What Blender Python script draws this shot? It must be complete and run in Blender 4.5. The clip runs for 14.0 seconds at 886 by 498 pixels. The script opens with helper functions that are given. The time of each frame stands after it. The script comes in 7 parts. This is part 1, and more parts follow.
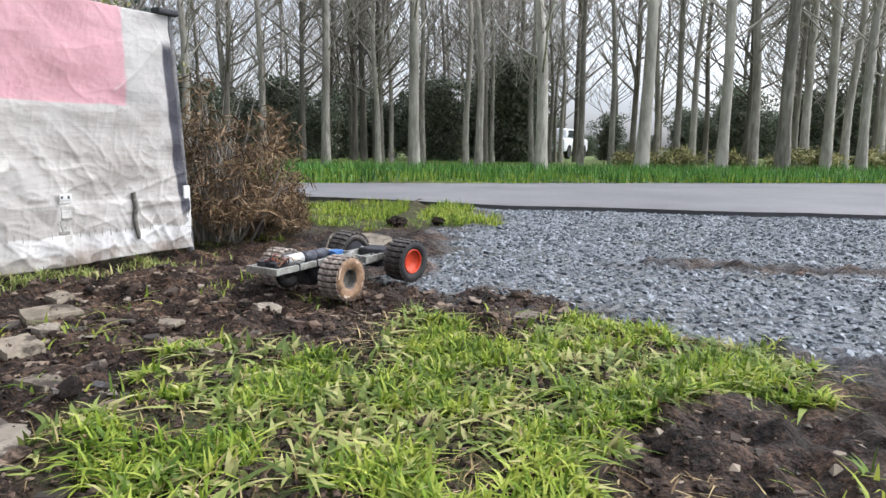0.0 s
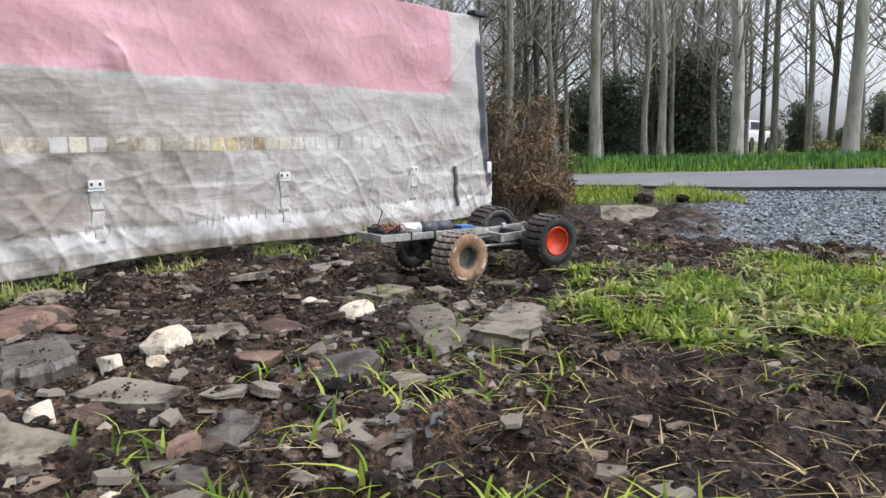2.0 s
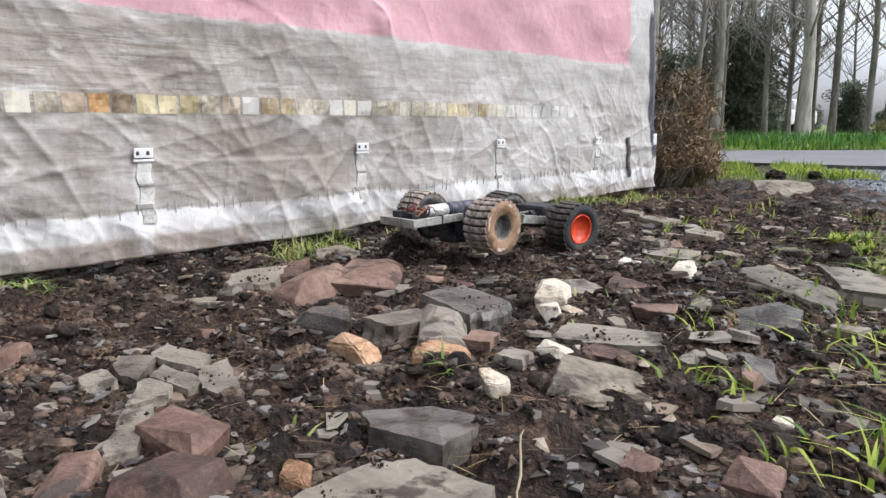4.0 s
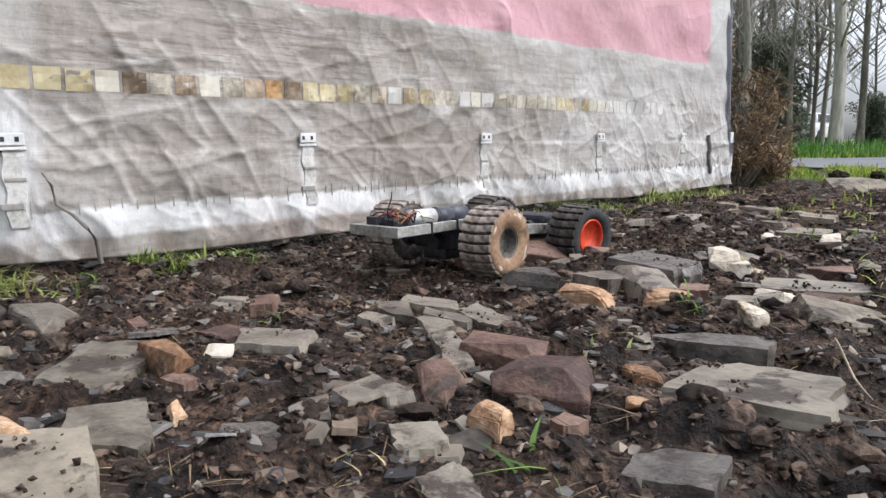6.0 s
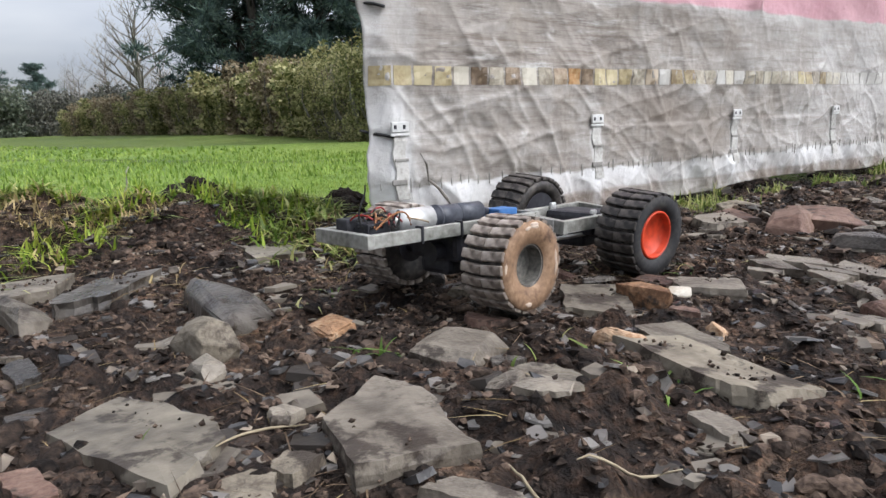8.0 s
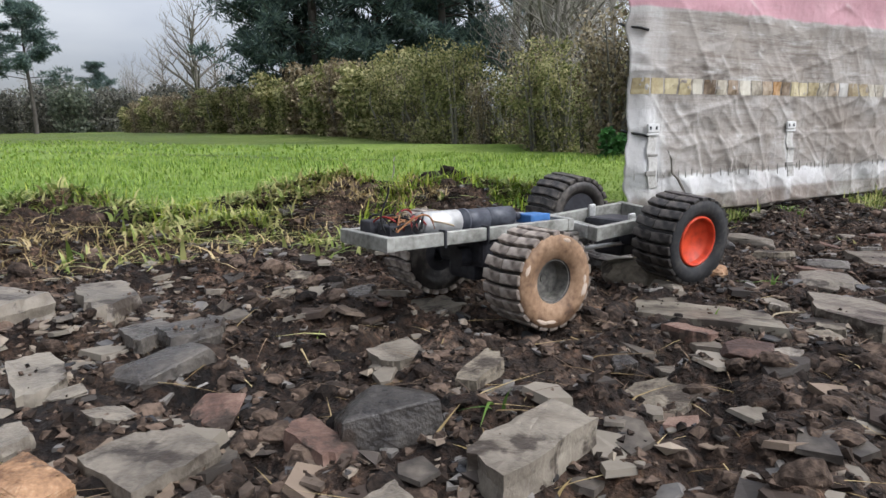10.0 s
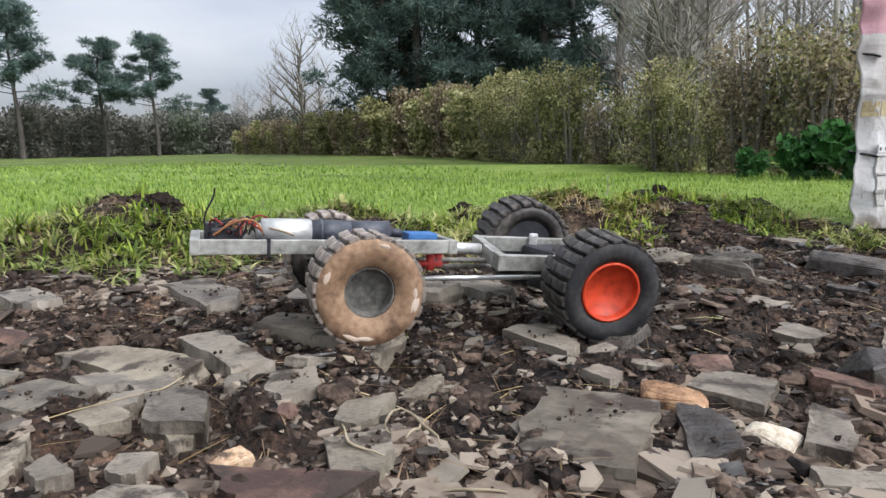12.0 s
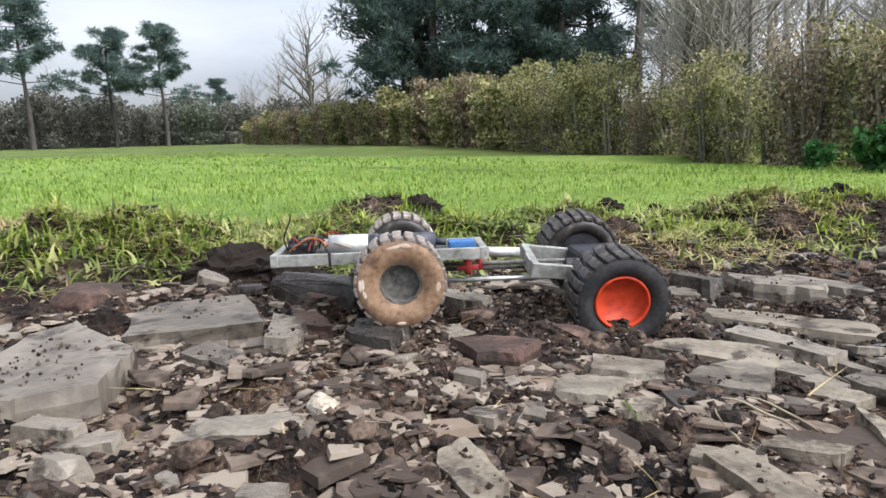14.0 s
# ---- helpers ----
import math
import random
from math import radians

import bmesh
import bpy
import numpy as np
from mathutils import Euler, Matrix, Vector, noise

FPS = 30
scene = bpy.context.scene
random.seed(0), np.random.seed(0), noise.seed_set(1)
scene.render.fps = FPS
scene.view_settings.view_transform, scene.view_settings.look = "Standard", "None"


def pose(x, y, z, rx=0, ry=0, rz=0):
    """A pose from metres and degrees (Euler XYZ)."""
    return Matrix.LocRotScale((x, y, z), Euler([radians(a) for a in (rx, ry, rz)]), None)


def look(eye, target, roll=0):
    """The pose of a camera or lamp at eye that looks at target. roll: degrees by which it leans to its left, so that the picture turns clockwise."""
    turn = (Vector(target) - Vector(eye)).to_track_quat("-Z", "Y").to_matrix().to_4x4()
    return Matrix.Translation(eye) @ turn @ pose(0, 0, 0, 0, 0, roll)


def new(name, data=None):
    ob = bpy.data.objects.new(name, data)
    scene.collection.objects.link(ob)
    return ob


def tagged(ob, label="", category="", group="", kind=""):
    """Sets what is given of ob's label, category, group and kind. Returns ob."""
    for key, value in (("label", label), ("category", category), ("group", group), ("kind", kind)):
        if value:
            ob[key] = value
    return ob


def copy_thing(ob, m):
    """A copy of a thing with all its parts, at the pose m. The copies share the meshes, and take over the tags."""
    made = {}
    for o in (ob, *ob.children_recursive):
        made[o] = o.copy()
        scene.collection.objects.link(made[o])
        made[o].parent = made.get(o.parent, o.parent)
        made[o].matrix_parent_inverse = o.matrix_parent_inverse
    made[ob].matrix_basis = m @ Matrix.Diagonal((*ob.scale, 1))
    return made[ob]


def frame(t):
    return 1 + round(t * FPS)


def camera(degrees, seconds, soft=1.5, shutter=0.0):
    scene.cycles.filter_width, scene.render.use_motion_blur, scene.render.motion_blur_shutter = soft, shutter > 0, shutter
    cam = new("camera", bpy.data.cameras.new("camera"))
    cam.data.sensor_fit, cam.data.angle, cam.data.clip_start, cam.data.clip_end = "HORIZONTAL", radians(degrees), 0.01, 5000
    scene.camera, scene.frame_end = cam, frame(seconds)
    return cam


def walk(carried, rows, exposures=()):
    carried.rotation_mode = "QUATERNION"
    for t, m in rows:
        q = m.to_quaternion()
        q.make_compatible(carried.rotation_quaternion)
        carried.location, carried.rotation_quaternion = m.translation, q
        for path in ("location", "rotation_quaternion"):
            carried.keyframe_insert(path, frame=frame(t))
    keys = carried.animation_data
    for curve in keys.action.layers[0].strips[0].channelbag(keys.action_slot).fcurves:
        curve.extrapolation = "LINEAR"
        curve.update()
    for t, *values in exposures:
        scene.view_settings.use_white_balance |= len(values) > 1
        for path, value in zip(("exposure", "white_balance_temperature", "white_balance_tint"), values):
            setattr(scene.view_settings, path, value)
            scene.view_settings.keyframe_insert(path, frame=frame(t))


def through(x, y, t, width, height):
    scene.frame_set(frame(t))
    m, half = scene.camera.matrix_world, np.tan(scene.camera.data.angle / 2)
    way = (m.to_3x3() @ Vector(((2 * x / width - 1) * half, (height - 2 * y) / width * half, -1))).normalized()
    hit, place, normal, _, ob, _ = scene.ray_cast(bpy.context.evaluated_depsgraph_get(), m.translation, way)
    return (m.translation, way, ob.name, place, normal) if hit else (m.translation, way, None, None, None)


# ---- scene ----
cam = camera(66.8, 14.0)
PATH = [
    (0, (0.048, 0.258, 0.433), (-0.17, 2.224, 0.136), 0.6),
    (0.5, (-0.093, 0.124, 0.432), (-0.456, 2.068, 0.132), -0.7),
    (1, (-0.151, -0.009, 0.388), (-0.761, 1.877, 0.12), -1.0),
    (1.5, (-0.26, -0.123, 0.364), (-0.945, 1.732, 0.063), -1.3),
    (2, (-0.399, -0.214, 0.329), (-1.068, 1.649, 0.042), -1.3),
    (2.5, (-0.54, -0.318, 0.32), (-1.229, 1.536, 0.023), 0.4),
    (3, (-0.678, -0.382, 0.332), (-1.348, 1.474, 0.005), 0.4),
    (3.5, (-0.856, -0.453, 0.315), (-1.588, 1.376, -0.031), -0.1),
    (3.7, (-0.915, -0.474, 0.32), (-1.638, 1.356, -0.039), -0.2),
    (5.8, (-1.224, -0.672, 0.236), (-1.99, 1.15, -0.069), -1.5),
    (6, (-1.248, -0.7, 0.237), (-2.014, 1.123, -0.065), -1.0),
    (6.5, (-1.325, -0.762, 0.286), (-2.176, 1.017, -0.048), -1.7),
    (7, (-1.394, -0.798, 0.29), (-2.402, 0.892, -0.068), -2.5),
    (7.5, (-1.469, -0.909, 0.264), (-2.519, 0.756, -0.093), -2.6),
    (8, (-1.541, -1.079, 0.259), (-2.604, 0.577, -0.099), -2.5),
    (8.2, (-1.582, -1.151, 0.27), (-2.647, 0.504, -0.085), -2.1),
    (10.3, (-1.857, -1.734, 0.259), (-3.027, -0.147, -0.081), -1.7),
    (10.5, (-1.895, -1.782, 0.252), (-3.079, -0.208, -0.095), -2.3),
    (11, (-1.933, -1.88, 0.242), (-3.237, -0.395, -0.066), -3.1),
    (11.5, (-1.977, -1.963, 0.218), (-3.368, -0.553, -0.06), -3.6),
    (12, (-1.999, -2.072, 0.276), (-3.36, -0.633, -0.001), -1.5),
    (12.5, (-2.073, -2.207, 0.341), (-3.456, -0.794, 0.037), -2.0),
    (13, (-2.185, -2.306, 0.311), (-3.577, -0.903, 0.007), -1.7),
    (13.5, (-2.281, -2.461, 0.324), (-3.668, -1.057, 0.001), -1.8),
    (14, (-2.4, -2.627, 0.337), (-3.76, -1.194, 0.028), -1.7),
]
EXPOSURES = [(0, 0.15), (1.5, -0.15), (3, 0.05), (6.5, -0.05), (8, -0.12), (10.3, -0.2), (11, -0.03), (12, -0.06), (12.5, 0.02), (14, 0.22)]
walk(cam, [(t, look(eye, target, roll)) for t, eye, target, roll in PATH], EXPOSURES)
SKY, HORIZON, ZENITH, SUN = 0.13, 1.3, 4.9, 1.0

# ---- light ----
world = bpy.data.worlds.new("overcast_sky")
scene.world = world
world.use_nodes = True
wt = world.node_tree
sky = wt.nodes.new("ShaderNodeTexSky")
sky.sky_type, sky.sun_disc = "NISHITA", False
sky.sun_elevation, sky.sun_rotation = radians(50), radians(80)
sky.air_density, sky.dust_density, sky.ozone_density = 1.0, 2.5, 1.0
grey = wt.nodes.new("ShaderNodeHueSaturation")
grey.inputs["Saturation"].default_value = 0.22
wt.links.new(sky.outputs[0], grey.inputs["Color"])
wco = wt.nodes.new("ShaderNodeTexCoord")
wmap = wt.nodes.new("ShaderNodeMapping")
wmap.inputs["Scale"].default_value = (1.6, 1.6, 6.0)
wt.links.new(wco.outputs["Generated"], wmap.inputs[0])
wn = wt.nodes.new("ShaderNodeTexNoise")
wn.inputs["Scale"].default_value, wn.inputs["Detail"].default_value = 1.4, 5.0
wt.links.new(wmap.outputs[0], wn.inputs["Vector"])
wr = wt.nodes.new("ShaderNodeValToRGB")
wr.color_ramp.elements[0].position, wr.color_ramp.elements[0].color = 0.32, (0.66, 0.70, 0.80, 1)
wr.color_ramp.elements[1].position, wr.color_ramp.elements[1].color = 0.68, (0.97, 0.98, 1.02, 1)
wt.links.new(wn.outputs[0], wr.inputs[0])
wm = wt.nodes.new("ShaderNodeMix")
wm.data_type, wm.blend_type = "RGBA", "MULTIPLY"
wm.inputs["Factor"].default_value = 1.0
wt.links.new(grey.outputs[0], wm.inputs[6])
wt.links.new(wr.outputs[0], wm.inputs[7])
# overcast: the zenith is several times brighter than the horizon
wsep = wt.nodes.new("ShaderNodeSeparateXYZ")
wt.links.new(wco.outputs["Generated"], wsep.inputs[0])
wg = wt.nodes.new("ShaderNodeMapRange")
wg.inputs[1].default_value, wg.inputs[2].default_value, wg.inputs[3].default_value, wg.inputs[4].default_value = 0.0, 1.0, HORIZON, ZENITH
wt.links.new(wsep.outputs["Z"], wg.inputs[0])
wz = wt.nodes.new("ShaderNodeMix")
wz.data_type, wz.blend_type = "RGBA", "MULTIPLY"
wz.inputs["Factor"].default_value = 1.0
wt.links.new(wm.outputs[2], wz.inputs[6])
wt.links.new(wg.outputs[0], wz.inputs[7])
# the cloud is brighter towards the hidden sun in the east
wdot = wt.nodes.new("ShaderNodeVectorMath")
wdot.operation = "DOT_PRODUCT"
wdot.inputs[1].default_value = (0.8, 0.6, 0.0)
wt.links.new(wco.outputs["Generated"], wdot.inputs[0])
wside = wt.nodes.new("ShaderNodeMath")
wside.operation = "MULTIPLY_ADD"
wside.inputs[1].default_value, wside.inputs[2].default_value = 0.38, 1.0
wt.links.new(wdot.outputs["Value"], wside.inputs[0])
wb = wt.nodes.new("ShaderNodeMix")
wb.data_type, wb.blend_type = "RGBA", "MULTIPLY"
wb.inputs["Factor"].default_value = 1.0
wt.links.new(wz.outputs[2], wb.inputs[6])
wt.links.new(wside.outputs[0], wb.inputs[7])
wt.links.new(wb.outputs[2], wt.nodes["Background"].inputs[0])
wt.nodes["Background"].inputs[1].default_value = SKY

sun = new("sun", bpy.data.lights.new("sun", "SUN"))
sun.data.energy, sun.data.angle, sun.data.color = SUN, radians(30), (1.0, 0.96, 0.9)
sun.matrix_basis = look((0, 0, 0), (-0.64, -0.1, -0.76))


# ---- materials ----
def material(name, cols, scale=8.0, rough=0.8, bump=0.3, fine=60.0, rand=0.0, island=False, spec=0.3, metal=0.0, coat=0.0, wet=0.0, stretch=(1, 1, 1), depth=0.01, detail=6.0, grain=0.38, soil=0.0):
    """A surface from a ramp of colours over coarse and fine noise, with relief; rand: how far single pieces differ."""
    m = bpy.data.materials.new(name)
    m.use_nodes = True
    t = m.node_tree
    b = t.nodes["Principled BSDF"]
    tc = t.nodes.new("ShaderNodeTexCoord")
    mp = t.nodes.new("ShaderNodeMapping")
    mp.inputs["Scale"].default_value = stretch
    t.links.new(tc.outputs["Object"], mp.inputs[0])
    n1 = t.nodes.new("ShaderNodeTexNoise")
    n1.inputs["Scale"].default_value, n1.inputs["Detail"].default_value, n1.inputs["Roughness"].default_value = scale, detail, 0.62
    n2 = t.nodes.new("ShaderNodeTexNoise")
    n2.inputs["Scale"].default_value, n2.inputs["Detail"].default_value = fine, 4.0
    for n in (n1, n2):
        t.links.new(mp.outputs[0], n.inputs["Vector"])
    mix = t.nodes.new("ShaderNodeMath")
    mix.operation = "MULTIPLY_ADD"
    mix.inputs[1].default_value = grain
    t.links.new(n2.outputs[0], mix.inputs[0])
    sc = t.nodes.new("ShaderNodeMath")
    sc.operation = "MULTIPLY"
    sc.inputs[1].default_value = 1 - grain
    t.links.new(n1.outputs[0], sc.inputs[0])
    t.links.new(sc.outputs[0], mix.inputs[2])
    value = mix.outputs[0]
    if rand:
        src = t.nodes.new("ShaderNodeNewGeometry" if island else "ShaderNodeObjectInfo")
        off = t.nodes.new("ShaderNodeMath")
        off.operation = "MULTIPLY_ADD"
        off.inputs[1].default_value = rand
        t.links.new(src.outputs["Random Per Island" if island else "Random"], off.inputs[0])
        sub = t.nodes.new("ShaderNodeMath")
        sub.operation = "SUBTRACT"
        sub.inputs[1].default_value = rand / 2
        t.links.new(value, sub.inputs[0])
        t.links.new(sub.outputs[0], off.inputs[2])
        value = off.outputs[0]
    r = t.nodes.new("ShaderNodeValToRGB")
    els = r.color_ramp.elements
    lo, hi = 0.34, 0.66
    for i, c in enumerate(cols):
        at = lo + (hi - lo) * i / max(1, len(cols) - 1)
        e = els[i] if i < 2 else els.new(at)
        e.position = at
        e.color = (*c, 1)
    if len(cols) == 1:
        els[1].color = (*cols[0], 1)
    t.links.new(value, r.inputs[0])
    colour = r.outputs[0]
    if soil:
        geo = t.nodes.new("ShaderNodeNewGeometry")
        dn = t.nodes.new("ShaderNodeTexNoise")
        dn.inputs["Scale"].default_value, dn.inputs["Detail"].default_value, dn.inputs["Roughness"].default_value = 17.0, 9.0, 0.68
        t.links.new(geo.outputs["Position"], dn.inputs["Vector"])
        dr = t.nodes.new("ShaderNodeMapRange")
        dr.inputs[1].default_value, dr.inputs[2].default_value, dr.inputs[4].default_value = 0.60 - 0.12 * soil, 0.66 - 0.12 * soil, 0.9
        t.links.new(dn.outputs[0], dr.inputs[0])
        dm = t.nodes.new("ShaderNodeMix")
        dm.data_type = "RGBA"
        dm.inputs[7].default_value = (0.034, 0.025, 0.019, 1)
        t.links.new(dr.outputs[0], dm.inputs["Factor"])
        t.links.new(colour, dm.inputs[6])
        colour = dm.outputs[2]
    t.links.new(colour, b.inputs["Base Color"])
    b.inputs["Roughness"].default_value = rough
    b.inputs["Metallic"].default_value = metal
    b.inputs["Specular IOR Level"].default_value = spec
    b.inputs["Coat Weight"].default_value = coat
    if wet:
        rr = t.nodes.new("ShaderNodeMapRange")
        rr.inputs[1].default_value, rr.inputs[2].default_value = 0.4, 0.62
        rr.inputs[3].default_value, rr.inputs[4].default_value = max(0.12, rough - wet), rough
        t.links.new(n1.outputs[0], rr.inputs[0])
        t.links.new(rr.outputs[0], b.inputs["Roughness"])
    if bump:
        bp = t.nodes.new("ShaderNodeBump")
        bp.inputs["Strength"].default_value, bp.inputs["Distance"].default_value = bump, depth
        t.links.new(mix.outputs[0], bp.inputs["Height"])
        t.links.new(bp.outputs[0], b.inputs["Normal"])
    return m


def leafy(name, cols, rough=0.55, through=0.25):
    """Foliage whose single leaves differ, with some light passing through."""
    m = material(name, cols, scale=1.5, rough=rough, bump=0.0, fine=12.0, rand=0.4, island=True, spec=0.25)
    t = m.node_tree
    b = t.nodes["Principled BSDF"]
    tr = t.nodes.new("ShaderNodeBsdfTranslucent")
    ms = t.nodes.new("ShaderNodeMixShader")
    ms.inputs[0].default_value = through
    t.links.new(b.inputs["Base Color"].links[0].from_socket, tr.inputs[0])
    t.links.new(b.outputs[0], ms.inputs[1])
    t.links.new(tr.outputs[0], ms.inputs[2])
    t.links.new(ms.outputs[0], t.nodes["Material Output"].inputs[0])
    return m


SLATE = material("slate", [(0.088, 0.074, 0.058), (0.168, 0.145, 0.115), (0.24, 0.21, 0.166)], 2.2, 0.6, 0.22, 14, rand=0.22, wet=0.2, depth=0.04, grain=0.3, soil=0.55)
SLATE_DARK = material("wet_slate", [(0.024, 0.021, 0.019), (0.055, 0.049, 0.043), (0.115, 0.102, 0.087)], 2.2, 0.5, 0.28, 14, rand=0.25, wet=0.25, depth=0.04, grain=0.3, soil=0.5)
SANDSTONE = material("tan_stone", [(0.085, 0.07, 0.051), (0.18, 0.153, 0.115), (0.255, 0.222, 0.166)], 2.0, 0.75, 0.26, 14, rand=0.12, depth=0.04, grain=0.3, soil=0.6)
FLAGSTONE = material("tan_grey_flagstone", [(0.085, 0.072, 0.055), (0.16, 0.14, 0.108), (0.235, 0.208, 0.162)], 1.6, 0.62, 0.16, 14, rand=0.2, wet=0.2, depth=0.03, grain=0.3, soil=0.7)
RUSTSTONE = material("red_brown_stone", [(0.05, 0.03, 0.024), (0.12, 0.07, 0.052), (0.20, 0.13, 0.098)], 2.2, 0.7, 0.26, 14, rand=0.3, depth=0.04, grain=0.3, soil=0.5)
OCHRE_ROCK = material("ochre_stone", [(0.13, 0.068, 0.035), (0.32, 0.185, 0.10), (0.50, 0.36, 0.235)], 2.6, 0.65, 0.25, 14, rand=0.3, depth=0.04, grain=0.3, soil=0.25)
QUARTZ = material("white_quartz", [(0.22, 0.155, 0.09), (0.46, 0.40, 0.31), (0.60, 0.555, 0.47)], 2.4, 0.55, 0.25, 14, rand=0.2, depth=0.04, grain=0.3, soil=0.3)
CRUMB = material("soil_crumbs", [(0.006, 0.0043, 0.0033), (0.032, 0.022, 0.016), (0.13, 0.092, 0.068)], 30, 0.9, 0.7, 190, rand=0.28, island=True, depth=0.008, spec=0.2)
PEBBLE = material("pebbles", [(0.045, 0.036, 0.029), (0.125, 0.102, 0.08), (0.25, 0.205, 0.155)], 15, 0.7, 0.3, 90, rand=0.75, island=True, depth=0.005)
CHIP = material("blue_grey_chippings", [(0.06, 0.07, 0.08), (0.14, 0.16, 0.176), (0.28, 0.305, 0.325)], 12, 0.6, 0.3, 90, rand=0.5, island=True, depth=0.005)
STRAW = leafy("straw", [(0.16, 0.11, 0.05), (0.32, 0.24, 0.11), (0.48, 0.38, 0.20)])
GRASS = leafy("grass_blades", [(0.07, 0.13, 0.014), (0.20, 0.295, 0.03), (0.38, 0.43, 0.08)], 0.5, 0.35)
GRASS_FIELD = leafy("field_grass", [(0.12, 0.20, 0.03), (0.21, 0.32, 0.055), (0.33, 0.42, 0.10)], 0.5, 0.35)
WEED = leafy("weeds", [(0.08, 0.12, 0.025), (0.22, 0.28, 0.07), (0.42, 0.40, 0.17)], 0.5, 0.3)
TALL_GRASS = leafy("verge_grass", [(0.03, 0.09, 0.02), (0.07, 0.18, 0.035), (0.12, 0.26, 0.05)], 0.5, 0.3)
LEAF_HEDGE = leafy("hedge_leaves", [(0.10, 0.115, 0.04), (0.26, 0.262, 0.11), (0.46, 0.42, 0.22)], 0.55, 0.38)
LEAF_DRY = leafy("hedge_dry_leaves", [(0.12, 0.092, 0.055), (0.26, 0.21, 0.135), (0.42, 0.355, 0.245)], 0.55, 0.38)
LEAF_WOOD = leafy("winter_scrub", [(0.07, 0.075, 0.065), (0.12, 0.12, 0.10), (0.19, 0.18, 0.15)], 0.7, 0.15)
# evergreen leaf colour, lightened to carry the haze of distance
LEAF_DARK = leafy("hazed_dark_evergreen", [(0.07, 0.088, 0.066), (0.14, 0.165, 0.12), (0.215, 0.24, 0.175)], 0.6, 0.3)
LEAF_BROAD = leafy("broad_green_leaves", [(0.022, 0.075, 0.02), (0.05, 0.15, 0.04), (0.10, 0.24, 0.075)], 0.4, 0.2)
# needle colour paled towards blue, with distance haze put into it
NEEDLES = leafy("hazed_pine_needles", [(0.046, 0.074, 0.070), (0.085, 0.135, 0.122), (0.15, 0.21, 0.17)], 0.6, 0.3)
DEAD_BROWN = leafy("withered_stems", [(0.05, 0.033, 0.019), (0.13, 0.086, 0.048), (0.27, 0.185, 0.105)], 0.7, 0.15)
BARK = material("grey_bark", [(0.14, 0.128, 0.108), (0.30, 0.282, 0.246), (0.48, 0.455, 0.40)], 3, 0.9, 0.6, 22, rand=0.25, stretch=(1, 1, 0.25), depth=0.05)
BARK_DARK = material("dark_bark", [(0.08, 0.074, 0.064), (0.165, 0.15, 0.128), (0.26, 0.242, 0.21)], 3, 0.9, 0.6, 22, rand=0.2, stretch=(1, 1, 0.25), depth=0.05)
BARK_PINE = material("pine_bark", [(0.03, 0.026, 0.023), (0.06, 0.052, 0.045), (0.10, 0.09, 0.08)], 3, 0.9, 0.5, 22, rand=0.2, stretch=(1, 1, 0.25), depth=0.05)
TWIG = material("twigs", [(0.19, 0.175, 0.155), (0.32, 0.295, 0.265), (0.44, 0.415, 0.38)], 3, 0.9, 0, 20, rand=0.3)
ASPHALT = material("asphalt", [(0.10, 0.10, 0.104), (0.145, 0.145, 0.15), (0.19, 0.19, 0.195)], 0.6, 0.9, 0.4, 90, depth=0.01)
ALU = material("weathered_aluminium", [(0.15, 0.148, 0.128), (0.31, 0.308, 0.278), (0.47, 0.468, 0.43)], 22, 0.55, 0.15, 130, metal=0.55, depth=0.002)
RUBBER = material("black_rubber", [(0.012, 0.012, 0.013), (0.022, 0.022, 0.023), (0.05, 0.046, 0.042)], 18, 0.75, 0.3, 150, depth=0.003)
RUBBER_MUD = material("muddy_rubber_tread", [(0.05, 0.04, 0.033), (0.19, 0.155, 0.128), (0.44, 0.39, 0.335)], 22, 0.7, 0.5, 110, depth=0.004, wet=0.3)
RUBBER_DAMP = material("damp_dirty_rubber", [(0.014, 0.013, 0.012), (0.035, 0.031, 0.028), (0.13, 0.115, 0.1)], 24, 0.6, 0.5, 110, depth=0.004, wet=0.3)
MUD_FACE = material("dried_mud_sidewall", [(0.085, 0.05, 0.032), (0.225, 0.137, 0.08), (0.335, 0.225, 0.145)], 26, 0.8, 0.45, 140, depth=0.003, wet=0.25)
ORANGE = material("orange_plastic", [(0.26, 0.025, 0.011), (0.52, 0.052, 0.018), (0.62, 0.076, 0.028)], 12, 0.45, 0.1, 90, depth=0.002)
HUB = material("grey_plastic_hub", [(0.05, 0.048, 0.042), (0.12, 0.115, 0.102), (0.20, 0.185, 0.16)], 40, 0.6, 0.3, 160, depth=0.002)
BLACKP = material("black_plastic", [(0.012, 0.012, 0.014), (0.025, 0.025, 0.03), (0.05, 0.05, 0.055)], 20, 0.5, 0.2, 120, depth=0.002)
NAVY = material("dark_motor_can", [(0.02, 0.022, 0.03), (0.05, 0.054, 0.066), (0.10, 0.105, 0.12)], 16, 0.4, 0.1, 120, depth=0.002)
STEEL = material("dull_steel", [(0.30, 0.30, 0.29), (0.52, 0.52, 0.50), (0.70, 0.70, 0.68)], 20, 0.4, 0.1, 120, metal=0.6, depth=0.002)
BLUEP = material("blue_plastic", [(0.03, 0.10, 0.24), (0.05, 0.15, 0.36), (0.09, 0.20, 0.42)], 14, 0.45, 0.1, 90, depth=0.002)
REDW = material("red_wire", [(0.16, 0.012, 0.01), (0.28, 0.025, 0.02)], 20, 0.5, 0)
